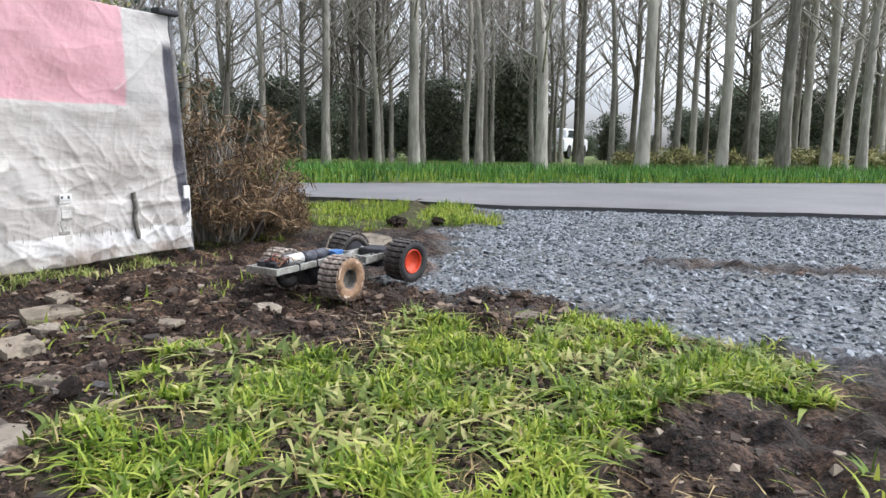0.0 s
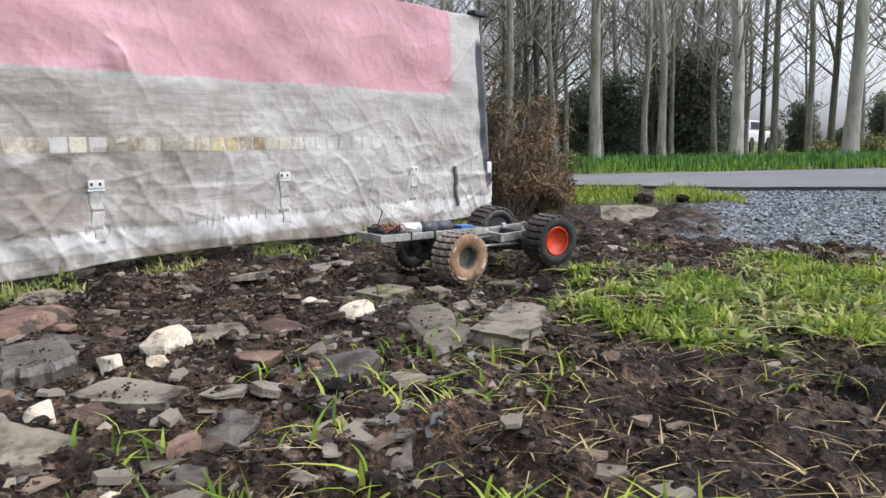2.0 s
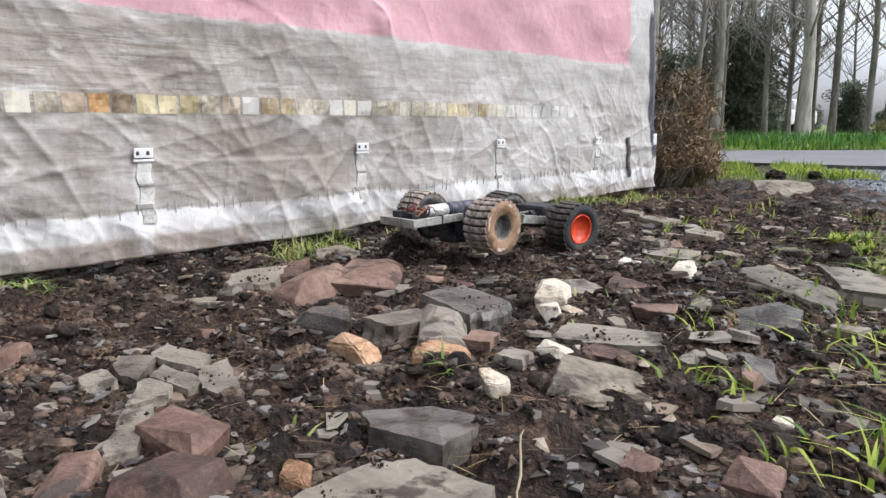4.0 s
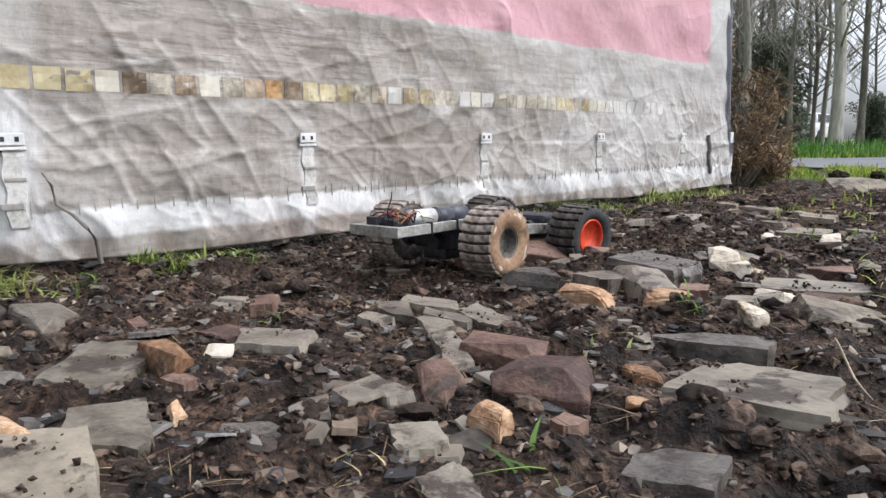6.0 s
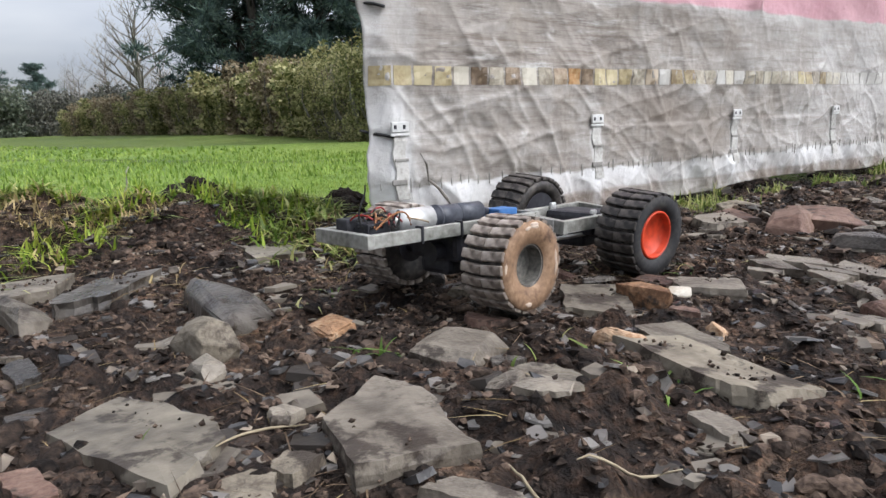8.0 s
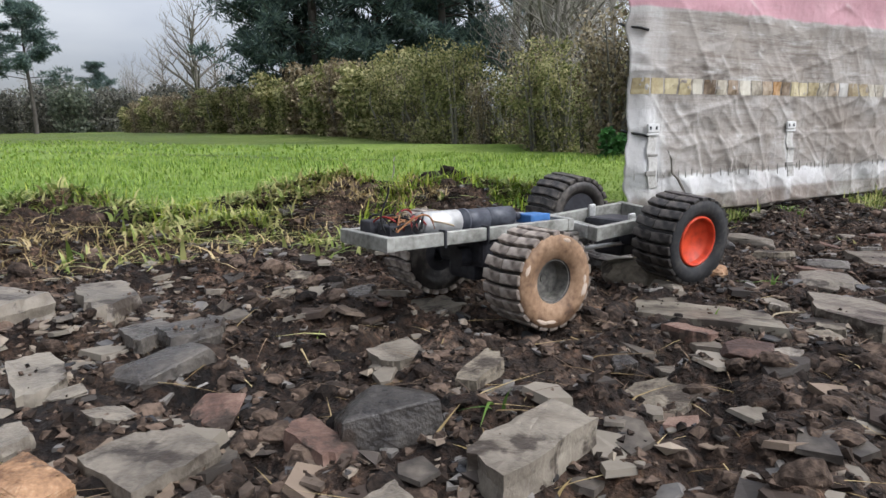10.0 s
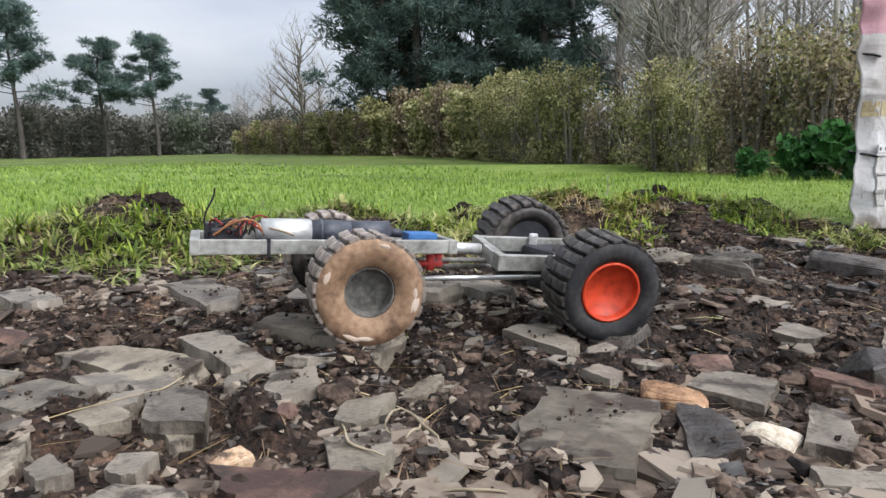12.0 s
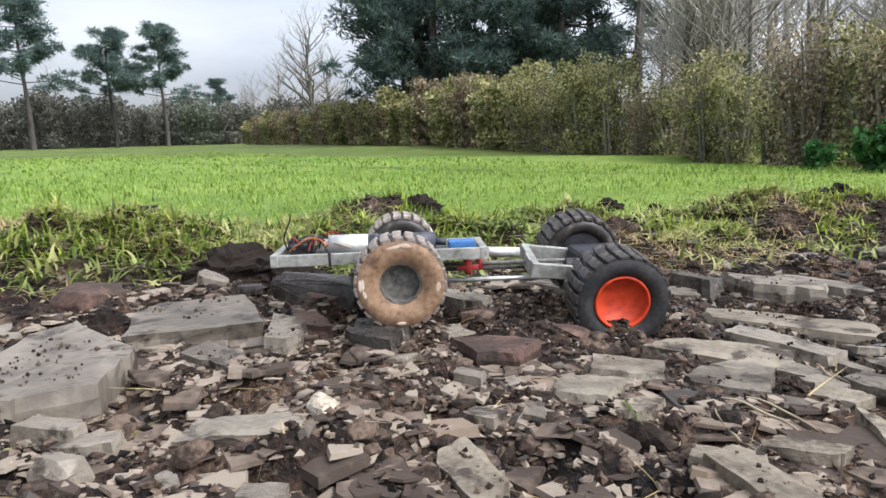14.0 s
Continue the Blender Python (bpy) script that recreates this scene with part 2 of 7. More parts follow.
ORANGEW = material("orange_wire", [(0.2, 0.08, 0.03), (0.3, 0.14, 0.06)], 20, 0.5, 0)
BEIGEW = material("beige_wire", [(0.22, 0.17, 0.10), (0.32, 0.26, 0.17)], 20, 0.5, 0)
BLACKW = material("black_wire", [(0.01, 0.01, 0.01), (0.02, 0.02, 0.02)], 20, 0.5, 0)
CARPAINT = material("white_car_paint", [(0.65, 0.67, 0.7), (0.72, 0.74, 0.77)], 3, 0.3, 0)
GLASSD = material("dark_car_glass", [(0.02, 0.03, 0.04), (0.04, 0.05, 0.06)], 3, 0.1, 0, spec=0.6)
YELLOWBUSH = leafy("yellow_blossom", [(0.22, 0.20, 0.02), (0.42, 0.38, 0.03), (0.55, 0.5, 0.06)])


# ---- mesh helpers ----
def fast_mesh(name, verts, faces, mats, smooth=False, midx=None):
    me = bpy.data.meshes.new(name)
    verts, faces = np.asarray(verts, np.float32), np.asarray(faces, np.int32)
    k = faces.shape[1]
    me.vertices.add(len(verts))
    me.vertices.foreach_set("co", verts.ravel())
    me.loops.add(faces.size)
    me.loops.foreach_set("vertex_index", faces.ravel())
    me.polygons.add(len(faces))
    me.polygons.foreach_set("loop_start", np.arange(0, faces.size, k, dtype=np.int32))
    me.polygons.foreach_set("use_smooth", np.full(len(faces), smooth))
    for m in mats:
        me.materials.append(m)
    if midx is not None:
        me.polygons.foreach_set("material_index", np.asarray(midx, np.int32))
    me.update(calc_edges=True)
    me.validate()
    return me


def part(name, bm, mat, parent=None, label="", smooth=False):
    me = bpy.data.meshes.new(name)
    bm.normal_update()
    bm.to_mesh(me)
    bm.free()
    me.materials.append(mat)
    if smooth:
        me.polygons.foreach_set("use_smooth", np.full(len(me.polygons), True))
    ob = new(name, me)
    if parent is not None:
        ob.parent = parent
    return tagged(ob, label)


def box(bm, cx, cy, cz, sx, sy, sz, bevel=0.0, rot=None):
    m = Matrix.Translation((cx, cy, cz)) @ (rot or Matrix()) @ Matrix.Diagonal((sx, sy, sz, 1))
    geo = bmesh.ops.create_cube(bm, size=1, matrix=m)["verts"]
    if bevel:
        edges = {e for v in geo for e in v.link_edges}
        bmesh.ops.bevel(bm, geom=list(edges), offset=bevel, segments=2, affect="EDGES", profile=0.6)
    return bm


def lathe(bm, profile, n=32, axis="y", closed=False):
    """Turns (radius, height) pairs round an axis."""
    rings = []
    for r, h in profile:
        ring = []
        for i in range(n):
            a = 2 * math.pi * i / n
            c, s = r * math.cos(a), r * math.sin(a)
            ring.append(bm.verts.new((c, h, s) if axis == "y" else (h, c, s) if axis == "x" else (c, s, h)))
        rings.append(ring)
    pairs = list(zip(rings, rings[1:])) + ([(rings[-1], rings[0])] if closed else [])
    for a, b in pairs:
        for i in range(n):
            bm.faces.new((a[i], a[(i + 1) % n], b[(i + 1) % n], b[i]))
    if not closed:
        for ring, r in ((rings[0], profile[0][0]), (rings[-1], profile[-1][0])):
            if r > 1e-5:
                bm.faces.new(ring)
    bmesh.ops.recalc_face_normals(bm, faces=bm.faces)
    return bm


def tube(V, Fc, pts, radii, sides=5):
    """Adds a tapering tube along pts to the lists V and Fc."""
    base = len(V)
    for i, p in enumerate(pts):
        d = (pts[min(i + 1, len(pts) - 1)] - pts[max(i - 1, 0)])
        d = d.normalized() if d.length > 1e-9 else Vector((0, 0, 1))
        s = d.orthogonal().normalized() if abs(d.z) < 0.9 else d.cross(Vector((0.0, 1.0, 0.0))).normalized()
        c = d.cross(s)
        for k in range(sides):
            a = 2 * math.pi * k / sides
            V.append(p + (s * math.cos(a) + c * math.sin(a)) * radii[i])
    for i in range(len(pts) - 1):
        for k in range(sides):
            a, b = base + i * sides + k, base + i * sides + (k + 1) % sides
            Fc.append((a, b, b + sides, a + sides))


def quads_ob(name, V, Fc, mat, parent=None, smooth=False, label=""):
    ob = new(name, fast_mesh(name, [tuple(v) for v in V], Fc, [mat], smooth))
    if parent is not None:
        ob.parent = parent
    return tagged(ob, label)


# ---- ground shape ----
def lattice(ix, iy, seed):
    h = (ix * 374761393 + iy * 668265263 + seed * 982451653) & 0x7FFFFFFF
    h = ((h ^ (h >> 13)) * 1274126177) & 0x7FFFFFFF
    return ((h ^ (h >> 16)) & 0xFFFF) / 65535.0


def vnoise(x, y, size, seed=0):
    x, y = np.asarray(x, float) / size, np.asarray(y, float) / size
    ix, iy = np.floor(x).astype(np.int64), np.floor(y).astype(np.int64)
    fx, fy = x - ix, y - iy
    fx, fy = fx * fx * (3 - 2 * fx), fy * fy * (3 - 2 * fy)
    a, b = lattice(ix, iy, seed), lattice(ix + 1, iy, seed)
    c, d = lattice(ix, iy + 1, seed), lattice(ix + 1, iy + 1, seed)
    return (a * (1 - fx) + b * fx) * (1 - fy) + (c * (1 - fx) + d * fx) * fy


def step(v, lo, hi):
    k = np.clip((v - lo) / (hi - lo), 0, 1)
    return k * k * (3 - 2 * k)


TARP_AT, TARP_U, TARP_N = np.array([-2.406, 0.102]), np.array([0.4042, 0.9147]), np.array([0.9147, -0.4042])


def aside(x, y):
    """How far a place lies to the field's side of the track."""
    return (x + 1.75) * -0.842 + (y - 0.1) * 0.54


def ellipse(x, y, cx, cy, rx, ry, turn=0.0):
    c, s = math.cos(radians(turn)), math.sin(radians(turn))
    u, v = (x - cx) * c + (y - cy) * s, -(x - cx) * s + (y - cy) * c
    return np.sqrt((u / rx) ** 2 + (v / ry) ** 2)


def road_near(x):
    return 5.25 - 0.10 * x + np.where(x < 0, -0.3 * x, 0) * 0.6


def road_far(x):
    return 8.55 + 0.30 * x


def zones(x, y):
    """Weights of bare soil, grass and chippings at a place."""
    x, y = np.asarray(x, float), np.asarray(y, float)
    w = (vnoise(x, y, 0.22, 5) - 0.5) * 0.7 + (vnoise(x, y, 0.07, 6) - 0.5) * 0.35
    s = (x - TARP_AT[0]) * TARP_U[0] + (y - TARP_AT[1]) * TARP_U[1]
    e = (x - TARP_AT[0]) * TARP_N[0] + (y - TARP_AT[1]) * TARP_N[1]
    field = np.maximum(step(aside(x, y) + w * 0.35, 1.05, 1.3), step(-e + w * 0.2, 0.1, 0.35) * step(s, -0.3, 0.3))
    field = field * (1 - step(y, 3.2, 3.9))
    patch = np.minimum(ellipse(x, y, 0.12, 1.50, 0.66, 0.44, -4), ellipse(x, y, -0.17, 1.22, 0.46, 0.33, 0))
    bald = ellipse(x, y, 0.54, 1.14, 0.40, 0.32, 20)
    lawn = (1 - step(patch + w * 0.95, 0.72, 1.12)) * step(bald + w * 0.5, 0.75, 1.1)
    verge = np.maximum(1 - step(ellipse(x, y, -0.85, 4.55, 0.82, 0.85, 10) + w * 0.5, 0.75, 1.1), step(-x, 1.6, 2.2) * step(y, 3.3, 3.9))
    beyond = step(y - road_far(x), -0.1, 0.1)
    gravel = step(y + 0.62 * x + w * 0.5, 2.05, 2.35) * step(x + w * 0.4, -0.45, -0.15) * (1 - beyond) * (1 - verge)
    mud = np.exp(-(((y - 2.98 + 0.1 * x) / 0.17) ** 2)) * step(x + w * 0.6, 0.3, 0.8)
    gravel = gravel * (1 - 0.85 * mud * step(vnoise(x, y, 0.25, 33), 0.2, 0.5))
    right = step(x + w * 0.9 + 1.2 * (vnoise(x, y, 0.9, 36) - 0.5), 1.2, 2.6) * step(vnoise(x, y, 0.5, 37), 0.3, 0.6) * (1 - gravel)
    grass = np.clip(np.maximum.reduce([field, lawn, verge, beyond, right * 0.6]), 0, 1)
    return 1 - np.maximum(grass, gravel), grass * (1 - gravel), gravel

# stones that stand out: x, y, length, width, height above the soil, turn, taper, skew
RUST_ROCKS = [
    (-1.397, -0.091, 0.077, 0.063, 0.02, 173, 0.11, -0.18), (-1.505, -0.106, 0.078, 0.038, 0.008, 124, 0.26, -0.7), (-1.632, 0.728, 0.193, 0.116, 0.026, 112, 0.14, 0.07), (-1.473, -0.008, 0.097, 0.048, 0.015, 169, 0.01, -0.7),
    (-0.934, 0.108, 0.046, 0.042, 0.009, 78, 0.0, 0.09), (-1.686, 0.579, 0.178, 0.084, 0.033, 86, -0.03, 0.7), (-3.597, -2.25, 0.122, 0.07, 0.034, 13, 0.13, -0.48),
]
SLABS = [
    (-1.734, -0.068, 0.1, 0.075, 0.006, 4, 0.11, -0.53), (-1.41, -0.313, 0.044, 0.038, 0.003, 131, -0.26, 0.2), (-1.679, 0.075, 0.06, 0.043, 0.004, 146, -0.15, -0.7), (-1.585, 0.073, 0.077, 0.038, 0.004, 126, 0.04, -0.7),
    (-1.542, 0.134, 0.101, 0.045, 0.004, 139, 0.07, -0.41), (-1.527, -0.019, 0.097, 0.034, 0.004, 123, 0.05, -0.42), (-1.933, 0.086, 0.076, 0.042, 0.004, 112, -0.24, 0.48), (-1.542, -0.159, 0.073, 0.03, 0.003, 150, -0.1, -0.27),
 (-1.362, 1.482, 0.167, 0.107, 0.007, 72, -0.11, 0.7), (-1.22, 0.351, 0.044, 0.038, 0.004, 165, 0.07, 0.0), (-1.668, 0.12, 0.07, 0.046, 0.007, 121, -0.22, 0.48),
]
SLABS_B = [
    (-1.636, 0.177, 0.098, 0.046, 0.005, 174, 0.05, -0.55), (-1.585, 0.11, 0.072, 0.037, 0.004, 176, -0.12, -0.36), (-1.049, 1.194, 0.114, 0.102, 0.006, 64, -0.04, -0.06), (-0.836, 0.256, 0.037, 0.024, 0.003, 67, -0.12, -0.15),
    (-1.425, 0.467, 0.167, 0.059, 0.008, 76, -0.02, 0.03), (-1.86, -0.671, 0.155, 0.095, 0.008, 146, -0.42, -0.63), (-1.742, -0.734, 0.063, 0.025, 0.003, 6, -0.01, 0.54), (-2.593, -0.121, 0.264, 0.092, 0.007, 151, -0.03, -0.07),
    (-1.631, -0.54, 0.05, 0.026, 0.002, 137, 0.01, -0.25), (-1.844, 0.621, 0.181, 0.097, 0.009, 113, -0.03, -0.7), (-2.225, -1.433, 0.067, 0.06, 0.006, 178, 0.04, -0.12), (-2.129, -1.48, 0.089, 0.033, 0.004, 100, 0.02, 0.32),
]
SLABS_C = [
    (-2.092, -1.568, 0.051, 0.034, 0.002, 22, 0.32, 0.43), (-2.017, -1.271, 0.116, 0.049, 0.014, 83, 0.01, 0.45), (-2.053, -1.384, 0.037, 0.027, 0.004, 84, 0.01, 0.48), (-2.787, -1.321, 0.159, 0.083, 0.026, 12, 0.12, -0.55),
    (-2.76, -1.177, 0.207, 0.074, 0.011, 161, 0.17, -0.7), (-2.932, -1.425, 0.096, 0.065, 0.006, 129, 0.33, 0.7), (-3.066, -1.536, 0.246, 0.086, 0.009, 173, 0.09, -0.28), (-2.469, -1.393, 0.126, 0.044, 0.007, 163, 0.05, -0.25),
    (-2.247, -1.134, 0.062, 0.054, 0.004, 152, -0.06, -0.32), (-2.341, -1.472, 0.04, 0.029, 0.003, 169, 0.01, -0.07), (-2.527, -1.727, 0.09, 0.046, 0.005, 143, 0.11, -0.53), (-2.661, -1.721, 0.144, 0.051, 0.014, 174, 0.0, 0.01),
]
SLABS_D = [
    (-2.603, -1.821, 0.056, 0.031, 0.005, 170, -0.0, -0.14), (-2.569, -1.762, 0.049, 0.02, 0.003, 143, 0.01, -0.69), (-3.197, -1.765, 0.145, 0.072, 0.011, 178, -0.08, -0.52), (-2.712, -0.558, 0.174, 0.128, 0.009, 86, 0.08, 0.7),
    (-2.866, -2.1, 0.04, 0.021, 0.004, 11, 0.04, -0.4), (-2.751, -2.139, 0.026, 0.021, 0.002, 122, 0.0, 0.58), (-3.198, -2.401, 0.24, 0.133, 0.028, 144, 0.45, 0.7), (-3.328, -2.181, 0.245, 0.165, 0.015, 153, 0.0, 0.1),
    (-3.048, -2.458, 0.065, 0.023, 0.01, 28, -0.02, 0.23), (-2.996, -2.445, 0.053, 0.032, 0.003, 37, -0.07, 0.11), (-2.814, -2.391, 0.036, 0.022, 0.004, 33, 0.07, -0.32), (-3.172, -2.135, 0.104, 0.048, 0.014, 139, 0.1, 0.54),
]
SLABS_E = [
    (-2.789, -2.167, 0.037, 0.029, 0.003, 16, -0.01, 0.21), (-2.664, -1.848, 0.056, 0.042, 0.003, 175, 0.05, 0.28), (-3.149, -2.245, 0.083, 0.05, 0.005, 14, 0.08, -0.19), (-2.519, -1.844, 0.083, 0.052, 0.012, 152, -0.19, 0.38),
    (-2.575, -1.863, 0.045, 0.028, 0.006, 150, -0.29, 0.7), (-2.443, -1.911, 0.033, 0.028, 0.004, 133, -0.17, 0.39), (-2.473, -1.952, 0.042, 0.021, 0.004, 177, -0.22, -0.7),
]
FLAGS = [
    (-1.217, -0.033, 0.135, 0.127, 0.004, 160, 0.07, -0.07), (-1.46, -0.249, 0.064, 0.042, 0.002, 126, -0.03, 0.13), (-1.856, -0.204, 0.146, 0.096, 0.004, 111, -0.1, 0.11), (-1.716, -0.318, 0.085, 0.063, 0.003, 140, -0.29, 0.49),
    (-0.834, 0.946, 0.258, 0.091, 0.004, 126, 0.07, -0.7), (-0.699, 1.023, 0.298, 0.105, 0.007, 90, -0.0, 0.51), (-1.11, 0.476, 0.153, 0.072, 0.003, 175, 0.07, -0.15), (-2.031, -0.786, 0.175, 0.092, 0.002, 178, 0.07, -0.6),
    (-1.791, -0.5, 0.068, 0.047, 0.002, 169, 0.06, 0.15), (-2.281, -1.603, 0.152, 0.109, 0.002, 112, -0.08, 0.18), (-2.039, -1.485, 0.078, 0.066, 0.001, 170, -0.1, 0.15), (-2.428, -1.726, 0.054, 0.04, 0.002, 124, -0.27, -0.1),
]
FLAGS_B = [
    (-2.357, -1.784, 0.085, 0.051, 0.003, 147, 0.41, -0.7), (-2.765, -1.936, 0.08, 0.06, 0.003, 24, -0.0, 0.01), (-2.656, -1.908, 0.084, 0.067, 0.003, 12, -0.07, 0.04), (-2.752, -2.048, 0.067, 0.052, 0.003, 23, 0.11, -0.01),
    (-2.935, -2.336, 0.101, 0.049, 0.003, 48, 0.02, 0.23),
]
TAN_SLABS = [
    (-0.99, 1.52, 0.10, 0.075, 0.012, 150, 0.1, -0.2), (-1.12, 1.36, 0.075, 0.05, 0.01, 165, 0.0, 0.2), (-0.93, 1.22, 0.06, 0.045, 0.008, 140, 0.1, 0.0),
    (-1.665, -0.416, 0.193, 0.068, 0.008, 145, 0.05, 0.53), (-1.13, 1.80, 0.14, 0.10, 0.009, 73, -0.11, 0.47), (-0.771, 0.656, 0.05, 0.049, 0.004, 54, -0.04, 0.16), (-2.039, -0.222, 0.067, 0.036, 0.004, 6, 0.1, 0.35),
    (-1.883, -0.76, 0.032, 0.031, 0.002, 94, -0.07, -0.05), (-2.708, -1.565, 0.244, 0.085, 0.011, 2, 0.04, -0.68), (-2.142, -1.137, 0.073, 0.026, 0.004, 97, 0.16, 0.49), (-2.542, -2.048, 0.06, 0.023, 0.004, 18, 0.03, 0.51),
    (-2.592, -2.116, 0.036, 0.02, 0.002, 9, 0.03, 0.08), (-2.555, -1.889, 0.048, 0.035, 0.003, 4, 0.21, 0.23), (-2.49, -1.983, 0.068, 0.027, 0.003, 123, 0.38, 0.7), (-2.446, -1.631, 0.066, 0.023, 0.003, 100, 0.26, 0.7),
]
TAN_SLABS_B = [
    (-2.484, -1.855, 0.046, 0.024, 0.003, 160, -0.0, -0.43), (-2.72, -2.266, 0.089, 0.035, 0.004, 157, 0.11, -0.7), (-2.551, -2.134, 0.095, 0.034, 0.004, 150, 0.0, -0.12), (-2.684, -2.058, 0.046, 0.027, 0.003, 91, -0.07, -0.42),
    (-2.705, -1.802, 0.164, 0.057, 0.008, 13, -0.17, 0.13), (-0.802, 1.337, 0.081, 0.047, 0.007, 155, 0.23, -0.58), (-1.24, 1.991, 0.095, 0.061, 0.007, 150, 0.0, -0.7), (0.081, 1.975, 0.082, 0.051, 0.004, 60, 0.07, 0.19),
]
GREY_ROCKS = [
    (-1.36, 0.434, 0.163, 0.066, 0.017, 109, 0.23, 0.7), (-1.919, -0.471, 0.082, 0.079, 0.014, 179, 0.08, -0.15), (-2.121, -0.069, 0.114, 0.061, 0.012, 161, 0.02, -0.7), (-2.117, -0.652, 0.053, 0.025, 0.008, 165, -0.03, -0.7),
    (-2.532, -0.631, 0.125, 0.044, 0.022, 168, 0.18, -0.7), (-2.952, -2.481, 0.042, 0.028, 0.015, 27, 0.09, -0.33),
]
DARK_SLABS = [
    (-1.349, 0.536, 0.175, 0.095, 0.023, 146, 0.01, 0.12), (-1.271, -0.239, 0.071, 0.062, 0.003, 82, -0.03, -0.18), (-2.277, -0.755, 0.077, 0.027, 0.008, 165, 0.09, -0.26), (-2.195, -1.565, 0.084, 0.042, 0.004, 122, 0.19, 0.22),
    (-2.538, -1.246, 0.072, 0.052, 0.006, 165, 0.17, -0.51), (-3.09, -2.034, 0.086, 0.064, 0.01, 21, 0.12, -0.51), (-2.566, -0.494, 0.225, 0.099, 0.015, 124, 0.02, -0.7), (-2.489, -1.218, 0.079, 0.059, 0.012, 80, 0.2, 0.43),
    (-2.926, -1.363, 0.11, 0.062, 0.025, 160, -0.02, -0.4), (-3.065, -2.064, 0.074, 0.043, 0.013, 12, -0.09, 0.07),
]
RUST_SLABS = [
    (-1.829, 0.701, 0.153, 0.08, 0.011, 116, -0.3, -0.21), (-1.873, 0.096, 0.118, 0.041, 0.008, 121, 0.01, 0.7), (-1.359, -0.181, 0.024, 0.022, 0.003, 60, -0.08, -0.09), (-1.73, -0.221, 0.042, 0.022, 0.005, 165, 0.08, -0.5),
    (-1.962, -0.054, 0.045, 0.02, 0.003, 154, 0.01, -0.7), (-1.81, -0.056, 0.061, 0.042, 0.004, 166, -0.02, 0.06), (-1.283, 0.405, 0.052, 0.04, 0.006, 90, 0.01, 0.26), (-1.107, 0.405, 0.053, 0.039, 0.003, 157, -0.14, 0.0),
    (-0.926, 0.366, 0.041, 0.022, 0.008, 74, -0.14, 0.6), (-1.03, 0.095, 0.04, 0.028, 0.004, 84, 0.14, 0.23), (-1.957, -0.344, 0.058, 0.03, 0.003, 2, 0.14, 0.18), (-2.015, -0.88, 0.057, 0.02, 0.006, 169, 0.04, 0.38),
]
RUST_SLABS_B = [
    (-2.152, -1.342, 0.074, 0.03, 0.007, 162, -0.06, -0.07), (-2.901, -2.008, 0.09, 0.069, 0.013, 37, 0.38, -0.03), (-3.201, -2.069, 0.082, 0.044, 0.009, 154, -0.08, 0.7), (-2.353, -1.85, 0.092, 0.054, 0.003, 37, 0.29, -0.16),
]
DARK_ROCKS = [
    (-1.553, 0.413, 0.083, 0.062, 0.019, 172, 0.19, -0.4), (-2.19, -0.144, 0.107, 0.074, 0.028, 126, 0.03, 0.32), (-1.942, -0.274, 0.069, 0.042, 0.008, 4, 0.05, -0.17), (-2.323, -0.453, 0.209, 0.073, 0.023, 158, 0.01, -0.47),
    (-2.125, -1.297, 0.069, 0.051, 0.023, 49, -0.06, -0.24), (-3.381, -1.932, 0.179, 0.075, 0.036, 10, -0.04, -0.65), (-2.423, -1.295, 0.095, 0.049, 0.008, 91, 0.12, 0.08),
]
OCHRE_ROCKS = [
    (-1.416, -0.2, 0.036, 0.022, 0.015, 147, 0.19, -0.14), (-1.796, -0.173, 0.074, 0.026, 0.02, 158, 0.04, -0.7), (-1.316, -0.031, 0.038, 0.025, 0.005, 118, 0.02, 0.5), (-2.254, -1.497, 0.054, 0.041, 0.006, 3, 0.03, -0.19),
]
OCHRE_CHIPS = [
    (-1.683, -0.275, 0.026, 0.012, 0.004, 151, -0.01, -0.7), (-1.314, 0.316, 0.069, 0.051, 0.006, 179, 0.01, -0.14), (-1.435, 0.29, 0.095, 0.036, 0.006, 153, 0.0, -0.7), (-1.77, -0.37, 0.061, 0.021, 0.004, 168, -0.08, 0.4),
    (-2.099, -0.474, 0.06, 0.048, 0.004, 159, 0.03, -0.44), (-2.42, -1.85, 0.024, 0.017, 0.003, 78, -0.0, -0.18),
]
QUARTZ_CHIPS = [
    (-1.175, 0.389, 0.054, 0.031, 0.003, 142, -0.17, -0.44), (-1.24, 0.701, 0.085, 0.055, 0.007, 92, 0.09, 0.7), (-1.194, 0.618, 0.036, 0.031, 0.004, 141, 0.02, -0.48), (-1.023, 1.0, 0.085, 0.041, 0.005, 80, 0.12, 0.7),
]
TAN_ROCKS = [
    (-2.199, -0.591, 0.093, 0.042, 0.029, 163, -0.25, -0.7),
]
QUARTZ_ROCKS = [
    (-2.164, -1.522, 0.041, 0.035, 0.004, 98, -0.09, 0.22), (-2.909, -2.262, 0.048, 0.023, 0.004, 169, -0.08, -0.6),
]


